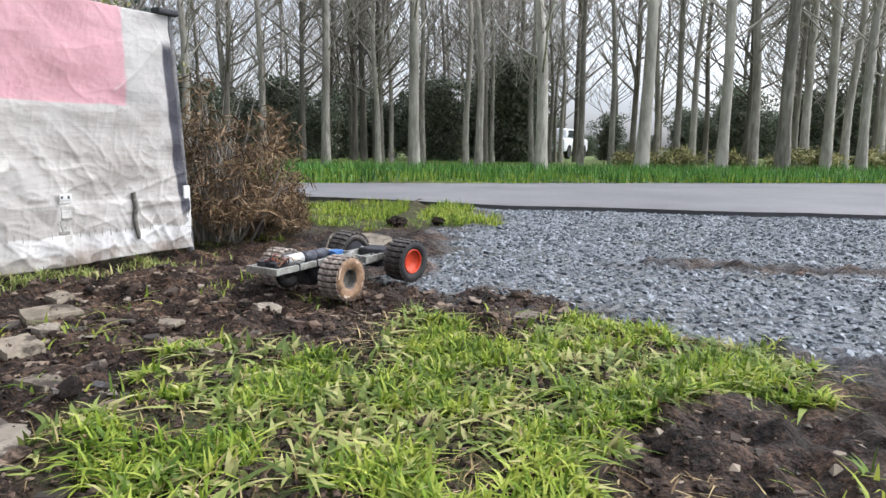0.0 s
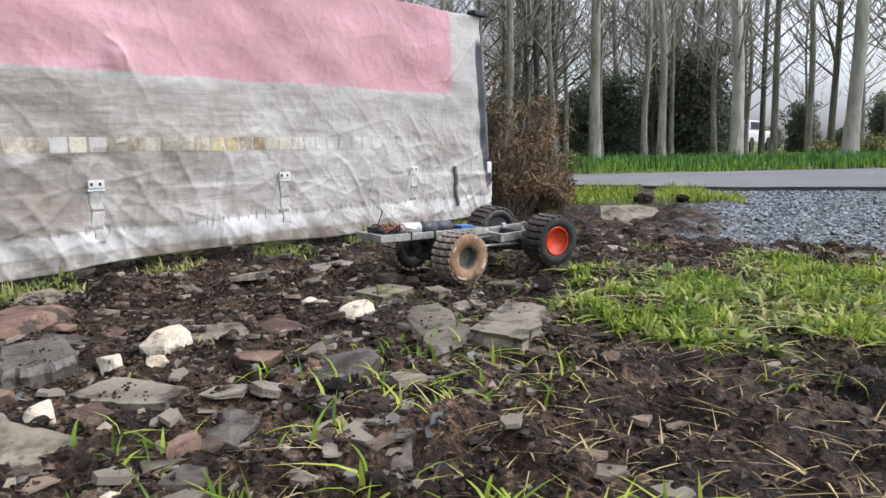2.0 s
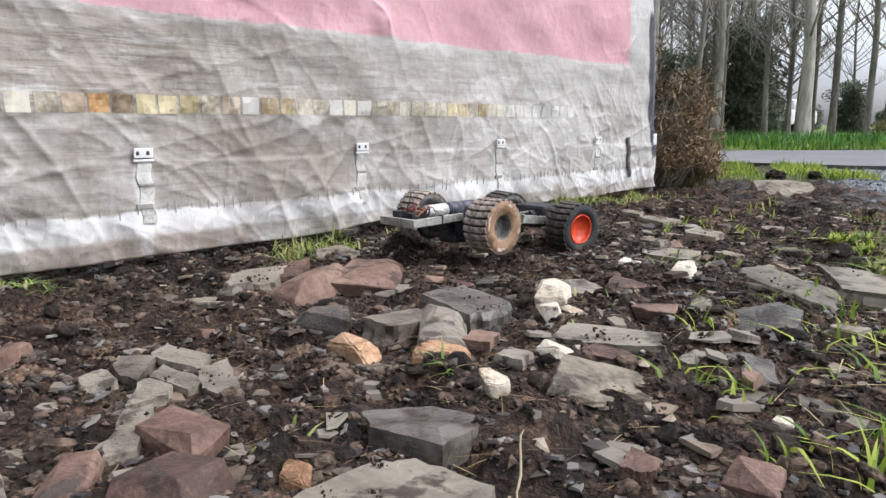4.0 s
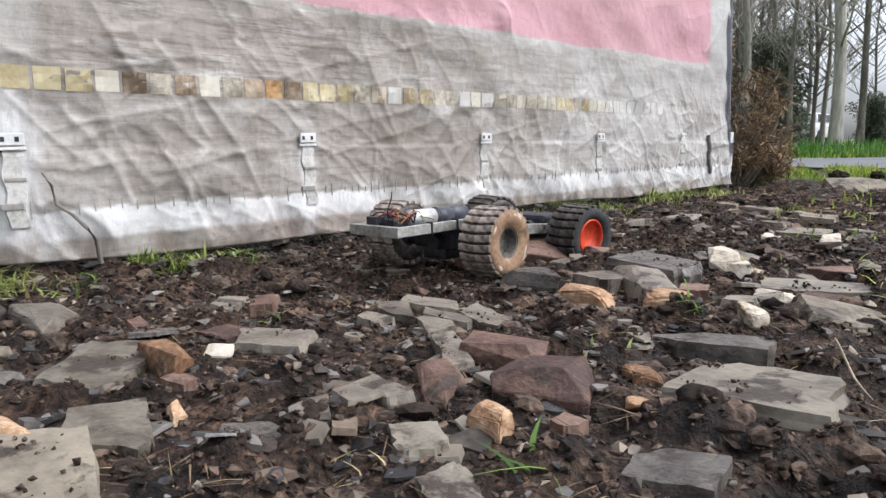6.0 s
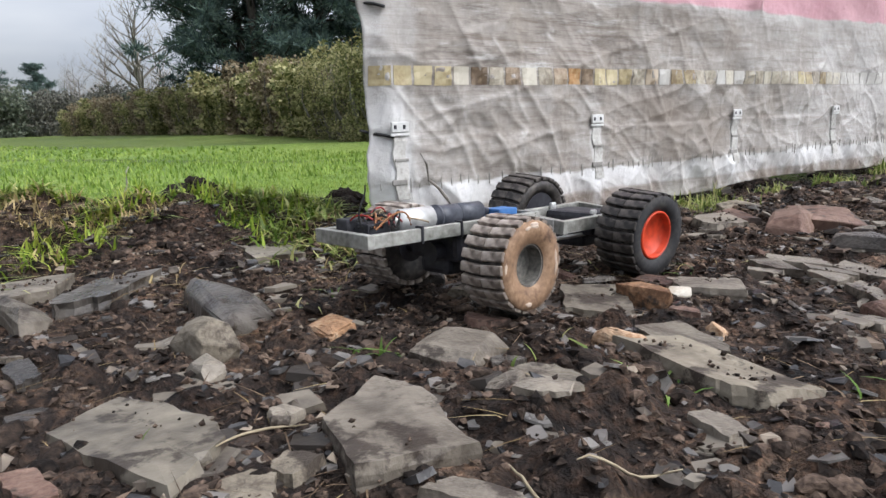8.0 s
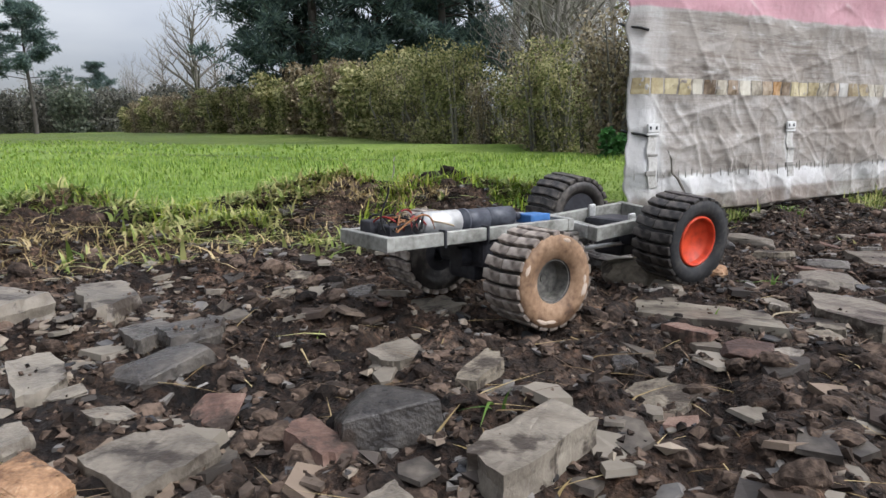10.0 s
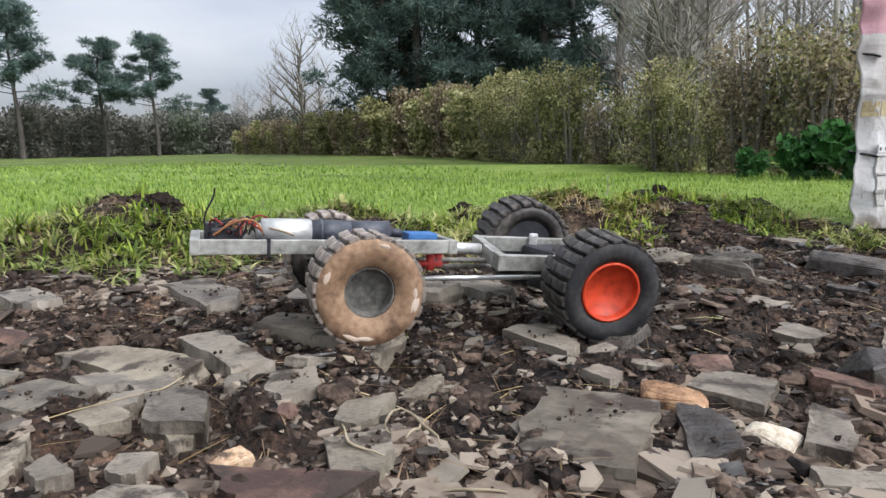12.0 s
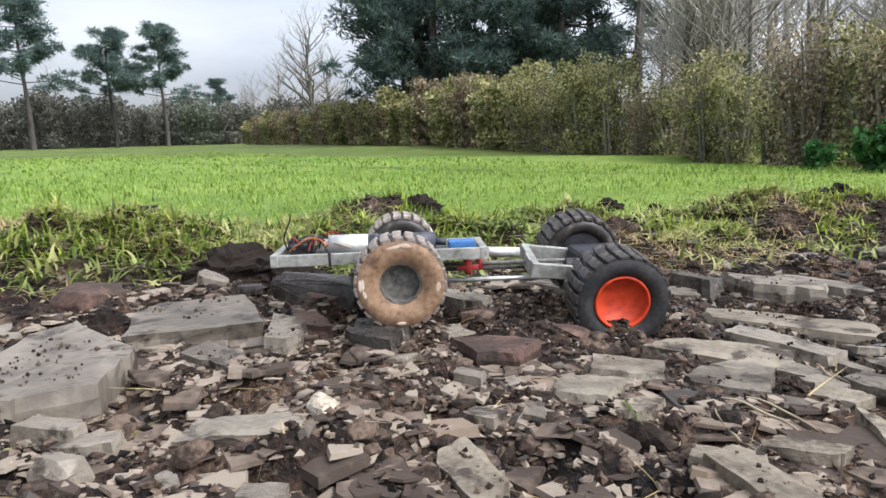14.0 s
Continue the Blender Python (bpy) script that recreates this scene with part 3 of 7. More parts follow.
def calm_map():
    """Where broad slabs bed the soil down: a map of 1 cm cells."""
    gx, gy = np.meshgrid(np.arange(-4.3, 0.6, 0.01), np.arange(-3.0, 2.4, 0.01))
    out = np.zeros_like(gx)
    for x, y, long, wide, tall, turn, taper, skew in RUST_ROCKS + SLABS + SLABS_B + SLABS_C + SLABS_D + SLABS_E + FLAGS + FLAGS_B + TAN_SLABS + TAN_SLABS_B + GREY_ROCKS + DARK_SLABS + RUST_SLABS + RUST_SLABS_B + DARK_ROCKS + OCHRE_ROCKS + OCHRE_CHIPS + QUARTZ_CHIPS + TAN_ROCKS + QUARTZ_ROCKS:
        reach = max(long, wide) * 0.5 + 0.08
        i0, i1 = int(max(0, (x - reach + 4.3) * 100)), int(min(gx.shape[1], (x + reach + 4.3) * 100))
        j0, j1 = int(max(0, (y - reach + 3.0) * 100)), int(min(gx.shape[0], (y + reach + 3.0) * 100))
        c, s = math.cos(radians(turn)), math.sin(radians(turn))
        dx, dy = gx[j0:j1, i0:i1] - x, gy[j0:j1, i0:i1] - y
        u, v = np.abs(dx * c + dy * s) - long * 0.46, np.abs(dy * c - dx * s) - wide * 0.46
        off = np.maximum(np.maximum(u, v), 0)
        out[j0:j1, i0:i1] = np.maximum(out[j0:j1, i0:i1], 1 - step(off, 0.0, 0.04))
    return out


CALM = calm_map()


def calm(x, y):
    i, j = np.round((x + 4.3) * 100).astype(int), np.round((y + 3.0) * 100).astype(int)
    ok = (i >= 0) & (j >= 0) & (i < CALM.shape[1]) & (j < CALM.shape[0])
    return np.where(ok, CALM[np.clip(j, 0, CALM.shape[0] - 1), np.clip(i, 0, CALM.shape[1] - 1)], 0)


def height(x, y):
    x, y = np.asarray(x, float), np.asarray(y, float)
    soil, grass, gravel = zones(x, y)
    near = 1 - step(np.hypot(x + 1.6, y - 0.3), 6, 12)
    d = aside(x, y)
    s = (x - TARP_AT[0]) * TARP_U[0] + (y - TARP_AT[1]) * TARP_U[1]
    rise = np.interp(-y, (-0.4, 0.5, 1.2, 1.6, 2.1, 3.0), (0, 0.008, 0.03, 0.045, 0.08, 0.09)) * near
    berm = np.exp(-((d - 0.93) / 0.24) ** 2) * (1 - step(s, -0.2, 0.35)) * near
    berm = berm * (0.03 + 0.13 * vnoise(x, y, 0.33, 9) ** 1.7 + 0.05 * vnoise(x, y, 0.09, 10))
    clod = (vnoise(x, y, 0.21, 1) - 0.5) * 0.030 + (vnoise(x, y, 0.075, 2) - 0.5) * 0.036 + (vnoise(x, y, 0.036, 3) - 0.5) * 0.036
    clod = clod + (np.abs(vnoise(x, y, 0.05, 4) - 0.5)) * 0.034 + (vnoise(x, y, 0.03, 8) - 0.5) * 0.016 - 0.009
    clod = clod * (1 - 0.85 * calm(x, y))
    wide = (vnoise(x, y, 3.0, 7) - 0.5) * 0.05 * grass
    away = step(-(x + 2.0) - 0.55 * y, 0, 6)
    slope = 0.0155 * np.clip(np.hypot(x + 2.4, y + 2.6) - 7, 0, 90) * away
    verge_up = 0.12 * step(y - road_far(x), 0.0, 0.5) * step(60 - y, 0, 30)
    return rise + berm + clod * near * (0.25 + 0.75 * soil) * np.where(gravel > 0.5, 0.5, 1) + wide - 0.012 * gravel + verge_up * near + slope


def ground_z(x, y):
    return float(height(np.array([x]), np.array([y]))[0])


# ---- ground ----
def spread(core_lo, core_hi, fine, far):
    core = np.arange(core_lo, core_hi, fine)
    out, stepw, v = [], fine, core_hi
    while v < far:
        out.append(v)
        stepw *= 1.16
        v += stepw
    low, stepw, v = [], fine, core_lo
    while v > -far:
        stepw *= 1.16
        v -= stepw
        low.append(v)
    return np.concatenate([np.array(low[::-1]), core, np.array(out)])


gx, gy = spread(-4.3, 1.0, 0.0145, 900), spread(-3.0, 3.0, 0.0145, 900)
GX, GY = np.meshgrid(gx, gy)
fxy = GX.ravel(), GY.ravel()
verts = np.stack([fxy[0], fxy[1], height(*fxy)], 1)
nx, ny = len(gx), len(gy)
idx = np.arange(nx * ny).reshape(ny, nx)
faces = np.stack([idx[:-1, :-1], idx[:-1, 1:], idx[1:, 1:], idx[1:, :-1]], -1).reshape(-1, 4)


def ground_material():
    m = bpy.data.materials.new("soil_grass_and_chippings")
    m.use_nodes = True
    t = m.node_tree
    b = t.nodes["Principled BSDF"]
    at = t.nodes.new("ShaderNodeAttribute")
    at.attribute_name = "zone"
    sep = t.nodes.new("ShaderNodeSeparateColor")
    t.links.new(at.outputs["Color"], sep.inputs[0])
    tc = t.nodes.new("ShaderNodeTexCoord")

    def noise_ramp(scale, cols, detail=8, lo=0.32, hi=0.68):
        n = t.nodes.new("ShaderNodeTexNoise")
        n.inputs["Scale"].default_value, n.inputs["Detail"].default_value, n.inputs["Roughness"].default_value = scale, detail, 0.65
        t.links.new(tc.outputs["Object"], n.inputs["Vector"])
        r = t.nodes.new("ShaderNodeValToRGB")
        for i, c in enumerate(cols):
            p = lo + (hi - lo) * i / (len(cols) - 1)
            e = r.color_ramp.elements[i] if i < 2 else r.color_ramp.elements.new(p)
            e.position, e.color = p, (*c, 1)
        t.links.new(n.outputs[0], r.inputs[0])
        return n, r.outputs[0]

    def mix(f, a, c, blend="MIX"):
        x = t.nodes.new("ShaderNodeMix")
        x.data_type, x.blend_type = "RGBA", blend
        if isinstance(f, float):
            x.inputs["Factor"].default_value = f
        else:
            t.links.new(f, x.inputs["Factor"])
        t.links.new(a, x.inputs[6])
        t.links.new(c, x.inputs[7])
        return x.outputs[2]

    sn, soil = noise_ramp(9, [(0.005, 0.004, 0.0032), (0.018, 0.0125, 0.0095), (0.047, 0.034, 0.026), (0.13, 0.10, 0.078)])
    s2, soil2 = noise_ramp(1.3, [(0.58, 0.56, 0.54), (1.6, 1.42, 1.28)])
    soil = mix(1.0, soil, soil2, "MULTIPLY")
    s3, crumbs = noise_ramp(95, [(0.3, 0.29, 0.28), (0.9, 0.87, 0.84), (2.3, 2.05, 1.85)], 5, 0.36, 0.66)
    soil = mix(1.0, soil, crumbs, "MULTIPLY")
    gn, grass = noise_ramp(0.3, [(0.10, 0.175, 0.03), (0.17, 0.26, 0.045), (0.25, 0.33, 0.075)])
    g2, gfine = noise_ramp(14, [(0.6, 0.62, 0.55), (1.2, 1.2, 1.2)])
    grass = mix(1.0, grass, gfine, "MULTIPLY")
    cn, chip = noise_ramp(45, [(0.06, 0.065, 0.07), (0.15, 0.165, 0.18), (0.30, 0.32, 0.34)])
    c2, chip2 = noise_ramp(1.8, [(0.75, 0.7, 0.6), (1.15, 1.15, 1.15)])
    chip = mix(1.0, chip, chip2, "MULTIPLY")
    col = mix(sep.outputs["Green"], soil, grass)
    col = mix(sep.outputs["Blue"], col, chip)
    t.links.new(col, b.inputs["Base Color"])
    fine = t.nodes.new("ShaderNodeTexNoise")
    fine.inputs["Scale"].default_value, fine.inputs["Detail"].default_value = 42, 9
    t.links.new(tc.outputs["Object"], fine.inputs["Vector"])
    bp = t.nodes.new("ShaderNodeBump")
    bp.inputs["Strength"].default_value, bp.inputs["Distance"].default_value = 1.0, 0.03
    both = t.nodes.new("ShaderNodeMath")
    both.operation = "MULTIPLY_ADD"
    both.inputs[1].default_value = 0.45
    t.links.new(s3.outputs[0], both.inputs[0])
    t.links.new(fine.outputs[0], both.inputs[2])
    t.links.new(both.outputs[0], bp.inputs["Height"])
    t.links.new(bp.outputs[0], b.inputs["Normal"])
    rr = t.nodes.new("ShaderNodeMapRange")
    rr.inputs[1].default_value, rr.inputs[2].default_value, rr.inputs[3].default_value, rr.inputs[4].default_value = 0.4, 0.65, 0.6, 0.95
    t.links.new(s2.outputs[0], rr.inputs[0])
    t.links.new(rr.outputs[0], b.inputs["Roughness"])
    b.inputs["Specular IOR Level"].default_value = 0.22
    return m


gme = fast_mesh("ground", verts, faces, [ground_material()], True)
zs = np.stack(zones(*fxy), 1)
open_soil = np.where((fxy[0] > -1.6) & (fxy[1] > 0) & (fxy[1] < 6), 0.14, 1)
zs[:, 1] *= np.where(fxy[1] > road_far(fxy[0]) + 2.5, 0.55, 1) * open_soil
att = gme.color_attributes.new("zone", "FLOAT_COLOR", "POINT")
att.data.foreach_set("color", np.concatenate([zs, np.ones((len(zs), 1))], 1).astype(np.float32).ravel())
tagged(new("ground", gme), "dark rubble-strewn soil, grass field and chippings", "ground", kind="structure")

# the road: a slab a little above the chippings
rx = np.concatenate([np.linspace(-120, -6, 20), np.linspace(-5, 8, 40), np.linspace(9, 120, 20)])
top, rows_n = [], 7
for x in rx:
    a, b = road_near(np.array(x)), max(road_far(np.array(x)), road_near(np.array(x)) + 1.9)
    if x < -3:
        a, b = road_near(np.array(-3.0)) + (-3 - x) * 1.05, road_near(np.array(-3.0)) + 1.9 + (-3 - x) * 1.05
    if x > 6:
        b = road_far(np.array(6.0)) + (x - 6) * 0.12
    for k in range(rows_n):
        f = k / (rows_n - 1)
        wob = (vnoise(x, 0.0, 0.5, 21) - 0.5) * 0.16 if k in (0, rows_n - 1) else 0
        top.append((x, float(a + (b - a) * f + wob), 0.02 + 0.02 * math.sin(math.pi * f)))
n = len(top)
allv = top + [(x, y, -0.12) for x, y, z in top]
rf = []
for i in range(len(rx) - 1):
    for k in range(rows_n - 1):
        a = i * rows_n + k
        rf.append((a, a + rows_n, a + rows_n + 1, a + 1))
        rf.append((n + a, n + a + 1, n + a + rows_n + 1, n + a + rows_n))
    for k in (0, rows_n - 1):
        a = i * rows_n + k
        rf.append((a, a + rows_n, n + a + rows_n, n + a))
tagged(new("road", fast_mesh("road", allv, rf, [ASPHALT], True)), "worn grey asphalt lane with crumbling edge", "road", kind="structure")


# ---- scattered grain ----
rng = np.random.default_rng(11)
OCT_V = np.array([(1, 0, 0), (-1, 0, 0), (0, 1, 0), (0, -1, 0), (0, 0, 1), (0, 0, -1)], float)
OCT_F = np.array([(0, 2, 4), (2, 1, 4), (1, 3, 4), (3, 0, 4), (2, 0, 5), (1, 2, 5), (3, 1, 5), (0, 3, 5)])


def rotations(count, tilt=math.pi):
    a, b, c = rng.uniform(0, 2 * math.pi, count), rng.uniform(-tilt, tilt, count), rng.uniform(-tilt, tilt, count)
    ca, sa, cb, sb, cc, sc = np.cos(a), np.sin(a), np.cos(b), np.sin(b), np.cos(c), np.sin(c)
    z, o = np.zeros(count), np.ones(count)
    Rz = np.stack([ca, -sa, z, sa, ca, z, z, z, o], 1).reshape(-1, 3, 3)
    Rx = np.stack([o, z, z, z, cb, -sb, z, sb, cb], 1).reshape(-1, 3, 3)
    Ry = np.stack([cc, z, sc, z, o, z, -sc, z, cc], 1).reshape(-1, 3, 3)
    return Rz @ Rx @ Ry


def grains(name, count, area, zone, lo, hi, flat, mat, label, power=2.5, sink=0.25, keep=0.5):
    """Loose bits over a rectangle, where the zone's weight is over keep."""
    x, y = rng.uniform(area[0], area[1], count * 3), rng.uniform(area[2], area[3], count * 3)
    ok = zones(x, y)[zone] > keep
    x, y = x[ok][:count], y[ok][:count]
    c = len(x)
    r = lo + (hi - lo) * rng.random(c) ** power
    shape = OCT_V[None] * rng.uniform(0.55, 1.0, (c, 6, 1)) + rng.uniform(-0.25, 0.25, (c, 6, 3))
    shape[:, :, 2] *= flat
    shape = np.einsum("nij,nkj->nki", rotations(c, 0.7), shape) * r[:, None, None]
    shape += np.stack([x, y, height(x, y) + r * flat * (0.5 - sink)], 1)[:, None]
    f = OCT_F[None] + (np.arange(c) * 6)[:, None, None]
    return tagged(new(name, fast_mesh(name, shape.reshape(-1, 3), f.reshape(-1, 3), [mat])), label, name.replace("_", " "), kind="stuff")


ICO = bmesh.new()
bmesh.ops.create_icosphere(ICO, subdivisions=2, radius=1)
ICO_V = np.array([v.co[:] for v in ICO.verts])
ICO_F = np.array([[v.index for v in f.verts] for f in ICO.faces])
ICO.free()


def clods(name, count, area, lo, hi, mat, label, power=2.0):
    """Lumps of crumbly soil, each with its own knobbly shape."""
    x, y = rng.uniform(area[0], area[1], count * 3), rng.uniform(area[2], area[3], count * 3)
    ok = (zones(x, y)[0] > 0.6) & (vnoise(x, y, 0.14, 97) > 0.45)
    x, y = x[ok][:count], y[ok][:count]
    c = len(x)
    r = lo + (hi - lo) * rng.random(c) ** power
    k = rng.normal(size=(c, 9, 3))
    k /= np.linalg.norm(k, axis=2)[:, :, None]
    amp = rng.uniform(-0.30, 0.34, (c, 9))
    bulge = 1 + (amp[:, None] * np.exp(4.5 * (np.einsum("vj,ckj->cvk", ICO_V, k) - 1))).sum(2) + rng.uniform(-0.16, 0.16, (c, len(ICO_V)))
    v = ICO_V[None] * bulge[:, :, None] * rng.uniform(0.6, 1.2, (c, 1, 3)) * np.array([1, 1, 0.62])
    v = np.einsum("nij,nkj->nki", rotations(c, 0.4), v) * r[:, None, None]
    v += np.stack([x, y, height(x, y) - r * 0.08], 1)[:, None]
    f = ICO_F[None] + (np.arange(c) * len(ICO_V))[:, None, None]
    return tagged(new(name, fast_mesh(name, v.reshape(-1, 3), f.reshape(-1, 3), [mat])), label, "soil clods", kind="stuff")


def blades(name, x, y, tall, wide, mat, label, droop=0.6, segs=2, z=None, rise=1.0):
    """Blades of grass, each a bent tapering strip."""
    c = len(x)
    h, w = tall * rng.uniform(0.45, 1.15, c), wide * rng.uniform(0.6, 1.3, c)
    a, lean = rng.uniform(0, 2 * math.pi, c), droop * rng.uniform(0.1, 1.25, c)
    dx, dy = np.cos(a), np.sin(a)
    z0 = (height(x, y) if z is None else z) - 0.004
    rows_v = []
    for k in range(segs + 1):
        f = k / segs
        out, up = h * lean * f * f, rise * h * f * (1 - 0.45 * np.minimum(lean, 1.6) * f)
        px, py, pz = x + dx * out, y + dy * out, z0 + up
        ww = w * (1 - f) ** 0.7 * 0.5 if k else w * 0.5
        if k < segs:
            rows_v += [np.stack([px - dy * ww, py + dx * ww, pz], 1), np.stack([px + dy * ww, py - dx * ww, pz], 1)]
        else:
            rows_v += [np.stack([px, py, pz], 1)]
    per = 2 * segs + 1
    v = np.stack(rows_v, 1).reshape(-1, 3)
    tri = []
    for k in range(segs - 1):
        tri += [(2 * k, 2 * k + 1, 2 * k + 3), (2 * k, 2 * k + 3, 2 * k + 2)]
    tri.append((2 * segs - 2, 2 * segs - 1, 2 * segs))
    f = np.array(tri)[None] + (np.arange(c) * per)[:, None, None]
    return tagged(new(name, fast_mesh(name, v, f.reshape(-1, 3), [mat], True)), label, "grass", kind="stuff")


def sown(count, area, zone, keep=0.5, seed=0, clump=0.0):
    x, y = rng.uniform(area[0], area[1], count * 3), rng.uniform(area[2], area[3], count * 3)
    ok = zones(x, y)[zone] > keep
    if clump:
        ok &= vnoise(x, y, 0.16, 40 + seed) > clump
    return x[ok][:count], y[ok][:count]


def fragments(name, count, area, zone, lo, hi, mat, label, power=2.2, keep=0.5, dense=None, tilt=0.35, thick=0.2):
    """Flat angular broken stones, too many to count: pentagonal flakes lying at all angles."""
    x, y = rng.uniform(area[0], area[1], count * 4), rng.uniform(area[2], area[3], count * 4)
    ok = zones(x, y)[zone] > keep
    if dense is not None:
        ok &= rng.random(len(x)) < dense(x, y)
    x, y = x[ok][:count], y[ok][:count]
    c = len(x)
    r = lo + (hi - lo) * rng.random(c) ** power
    a = (np.arange(5)[None] + rng.uniform(-0.35, 0.35, (c, 5))) * 2 * math.pi / 5
    rad = rng.uniform(0.55, 1.1, (c, 5))
    deep = rng.uniform(0.5, 1.0, (c, 1))
    th = thick * rng.uniform(0.5, 1.6, (c, 1))
    topv = np.stack([rad * np.cos(a) * 0.92, rad * np.sin(a) * deep * 0.92, th + rng.uniform(-0.05, 0.05, (c, 5))], -1)
    low = np.stack([rad * np.cos(a), rad * np.sin(a) * deep, -th + rng.uniform(-0.05, 0.05, (c, 5))], -1)
    v = np.concatenate([topv, low], 1)
    v = np.einsum("nij,nkj->nki", rotations(c, tilt), v) * r[:, None, None]
    v += np.stack([x, y, height(x, y) + r * th[:, 0] * 0.1], 1)[:, None]
    tri = [(0, 1, 2), (0, 2, 3), (0, 3, 4)]
    for k in range(5):
        n = (k + 1) % 5
        tri += [(k, k + 5, n + 5), (k, n + 5, n)]
    f = np.array(tri)[None] + (np.arange(c) * 10)[:, None, None]
    return tagged(new(name, fast_mesh(name, v.reshape(-1, 3), f.reshape(-1, 3), [mat])), label, "stone fragments", kind="stuff")


# ---- the tarpaulin screen ----
def tarp_point(s, z, out=0.0):
    p = TARP_AT + TARP_U * s + TARP_N * out
    return (p[0], p[1], z)


# sharp creases in the cloth: from and to (along, up), and how far each stands out
CREASES = [
    (0.39, 0.55, 0.46, 0.48, 0.005), (0.61, 0.55, 0.77, 0.45, 0.007), (0.44, 0.47, 0.58, 0.33, 0.007), (0.265, 0.45, 0.325, 0.34, 0.006), (0.327, 0.37, 0.362, 0.27, 0.005),
    (0.24, 0.165, 0.35, 0.236, 0.008), (0.34, 0.236, 0.43, 0.232, 0.006), (0.09, 0.32, 0.20, 0.14, 0.009), (0.27, 0.235, 0.31, 0.14, 0.006), (0.63, 0.25, 0.76, 0.14, 0.008),
    (1.25, 0.225, 1.50, 0.157, 0.008), (0.91, 0.193, 1.15, 0.136, 0.008), (0.39, 0.61, 0.64, 0.40, 0.006), (0.17, 0.30, 0.24, 0.175, 0.005),
]
CREASES += [(0.86, 0.52, 0.91, 0.49, 0.005), (0.86, 0.63, 1.01, 0.56, 0.009), (1.27, 0.66, 1.32, 0.58, 0.014), (0.47, 0.38, 0.65, 0.23, 0.006), (1.55, 0.24, 1.75, 0.15, 0.007), (1.95, 0.22, 2.2, 0.13, 0.006), (2.78, 0.30, 2.70, 0.12, 0.008), (2.80, 0.80, 2.62, 0.62, 0.008)]


def tarp_fold(s, z):
    """How far the cloth stands out at a place on it."""
    s, z = np.asarray(s, float), np.asarray(z, float)
    f = (vnoise(s + 0.6 * z, z * 0.6, 0.30, 51) - 0.5) * 0.022 + (vnoise(s * 0.7 + z, z - 0.6 * s, 0.11, 52) - 0.5) * 0.012
    low = step(0.62 - z, 0, 0.3)
    f += (np.abs(vnoise(s + z * 0.8, z - 0.5 * s, 0.16, 53) - 0.5)) * 0.016 * low
    for k, (turn_k, size, amp) in enumerate(((0.9, 0.30, 0.0045), (2.3, 0.17, 0.0035), (0.25, 0.19, 0.0035), (2.0, 0.36, 0.006), (1.35, 0.09, 0.0022), (2.75, 0.07, 0.002))):
        u, w = s * math.cos(turn_k) + z * math.sin(turn_k), -s * math.sin(turn_k) + z * math.cos(turn_k)
        ridge = 1 - np.abs(vnoise(u, w * 2.6, size, 70 + k) * 2 - 1)
        f += amp * ridge ** 7 * (0.35 + 0.65 * low) * (0.6 + 0.8 * vnoise(s, z, 0.5, 80 + k))
    for s0, z0, s1, z1, amp in CREASES:
        k = np.clip(((s - s0) * (s1 - s0) + (z - z0) * (z1 - z0)) / ((s1 - s0) ** 2 + (z1 - z0) ** 2), 0, 1)
        bow = 0.012 * np.sin(math.pi * k) * (1 if amp > 0.005 else -1)
        gap = np.hypot(s - s0 - k * (s1 - s0) - bow, z - z0 - k * (z1 - z0))
        f += 0.7 * amp * np.exp(-((gap / 0.0085) ** 2)) * np.sin(math.pi * np.clip(k, 0.06, 0.94)) ** 0.5
    f += 0.007 * step(0.246 + 0.012 * (vnoise(s, z * 0, 0.2, 56) - 0.5) - z, 0, 0.012) * vnoise(s, z, 0.3, 69)
    f += 0.006 * np.sin(s * 42 + 3 * vnoise(s, z, 0.2, 54)) * step(0.20 - z, 0, 0.1) * step(z, 0.02, 0.1)
    f += -0.030 * step(-s, 0.0, 0.07) + 0.02 * (vnoise(s * 0, z, 0.05, 55) - 0.5) * step(-s, -0.03, 0.06)
    f += 0.018 * np.exp(-((s - 1.29) / 0.03) ** 2 - ((z - 0.61) / 0.04) ** 2)
    return f


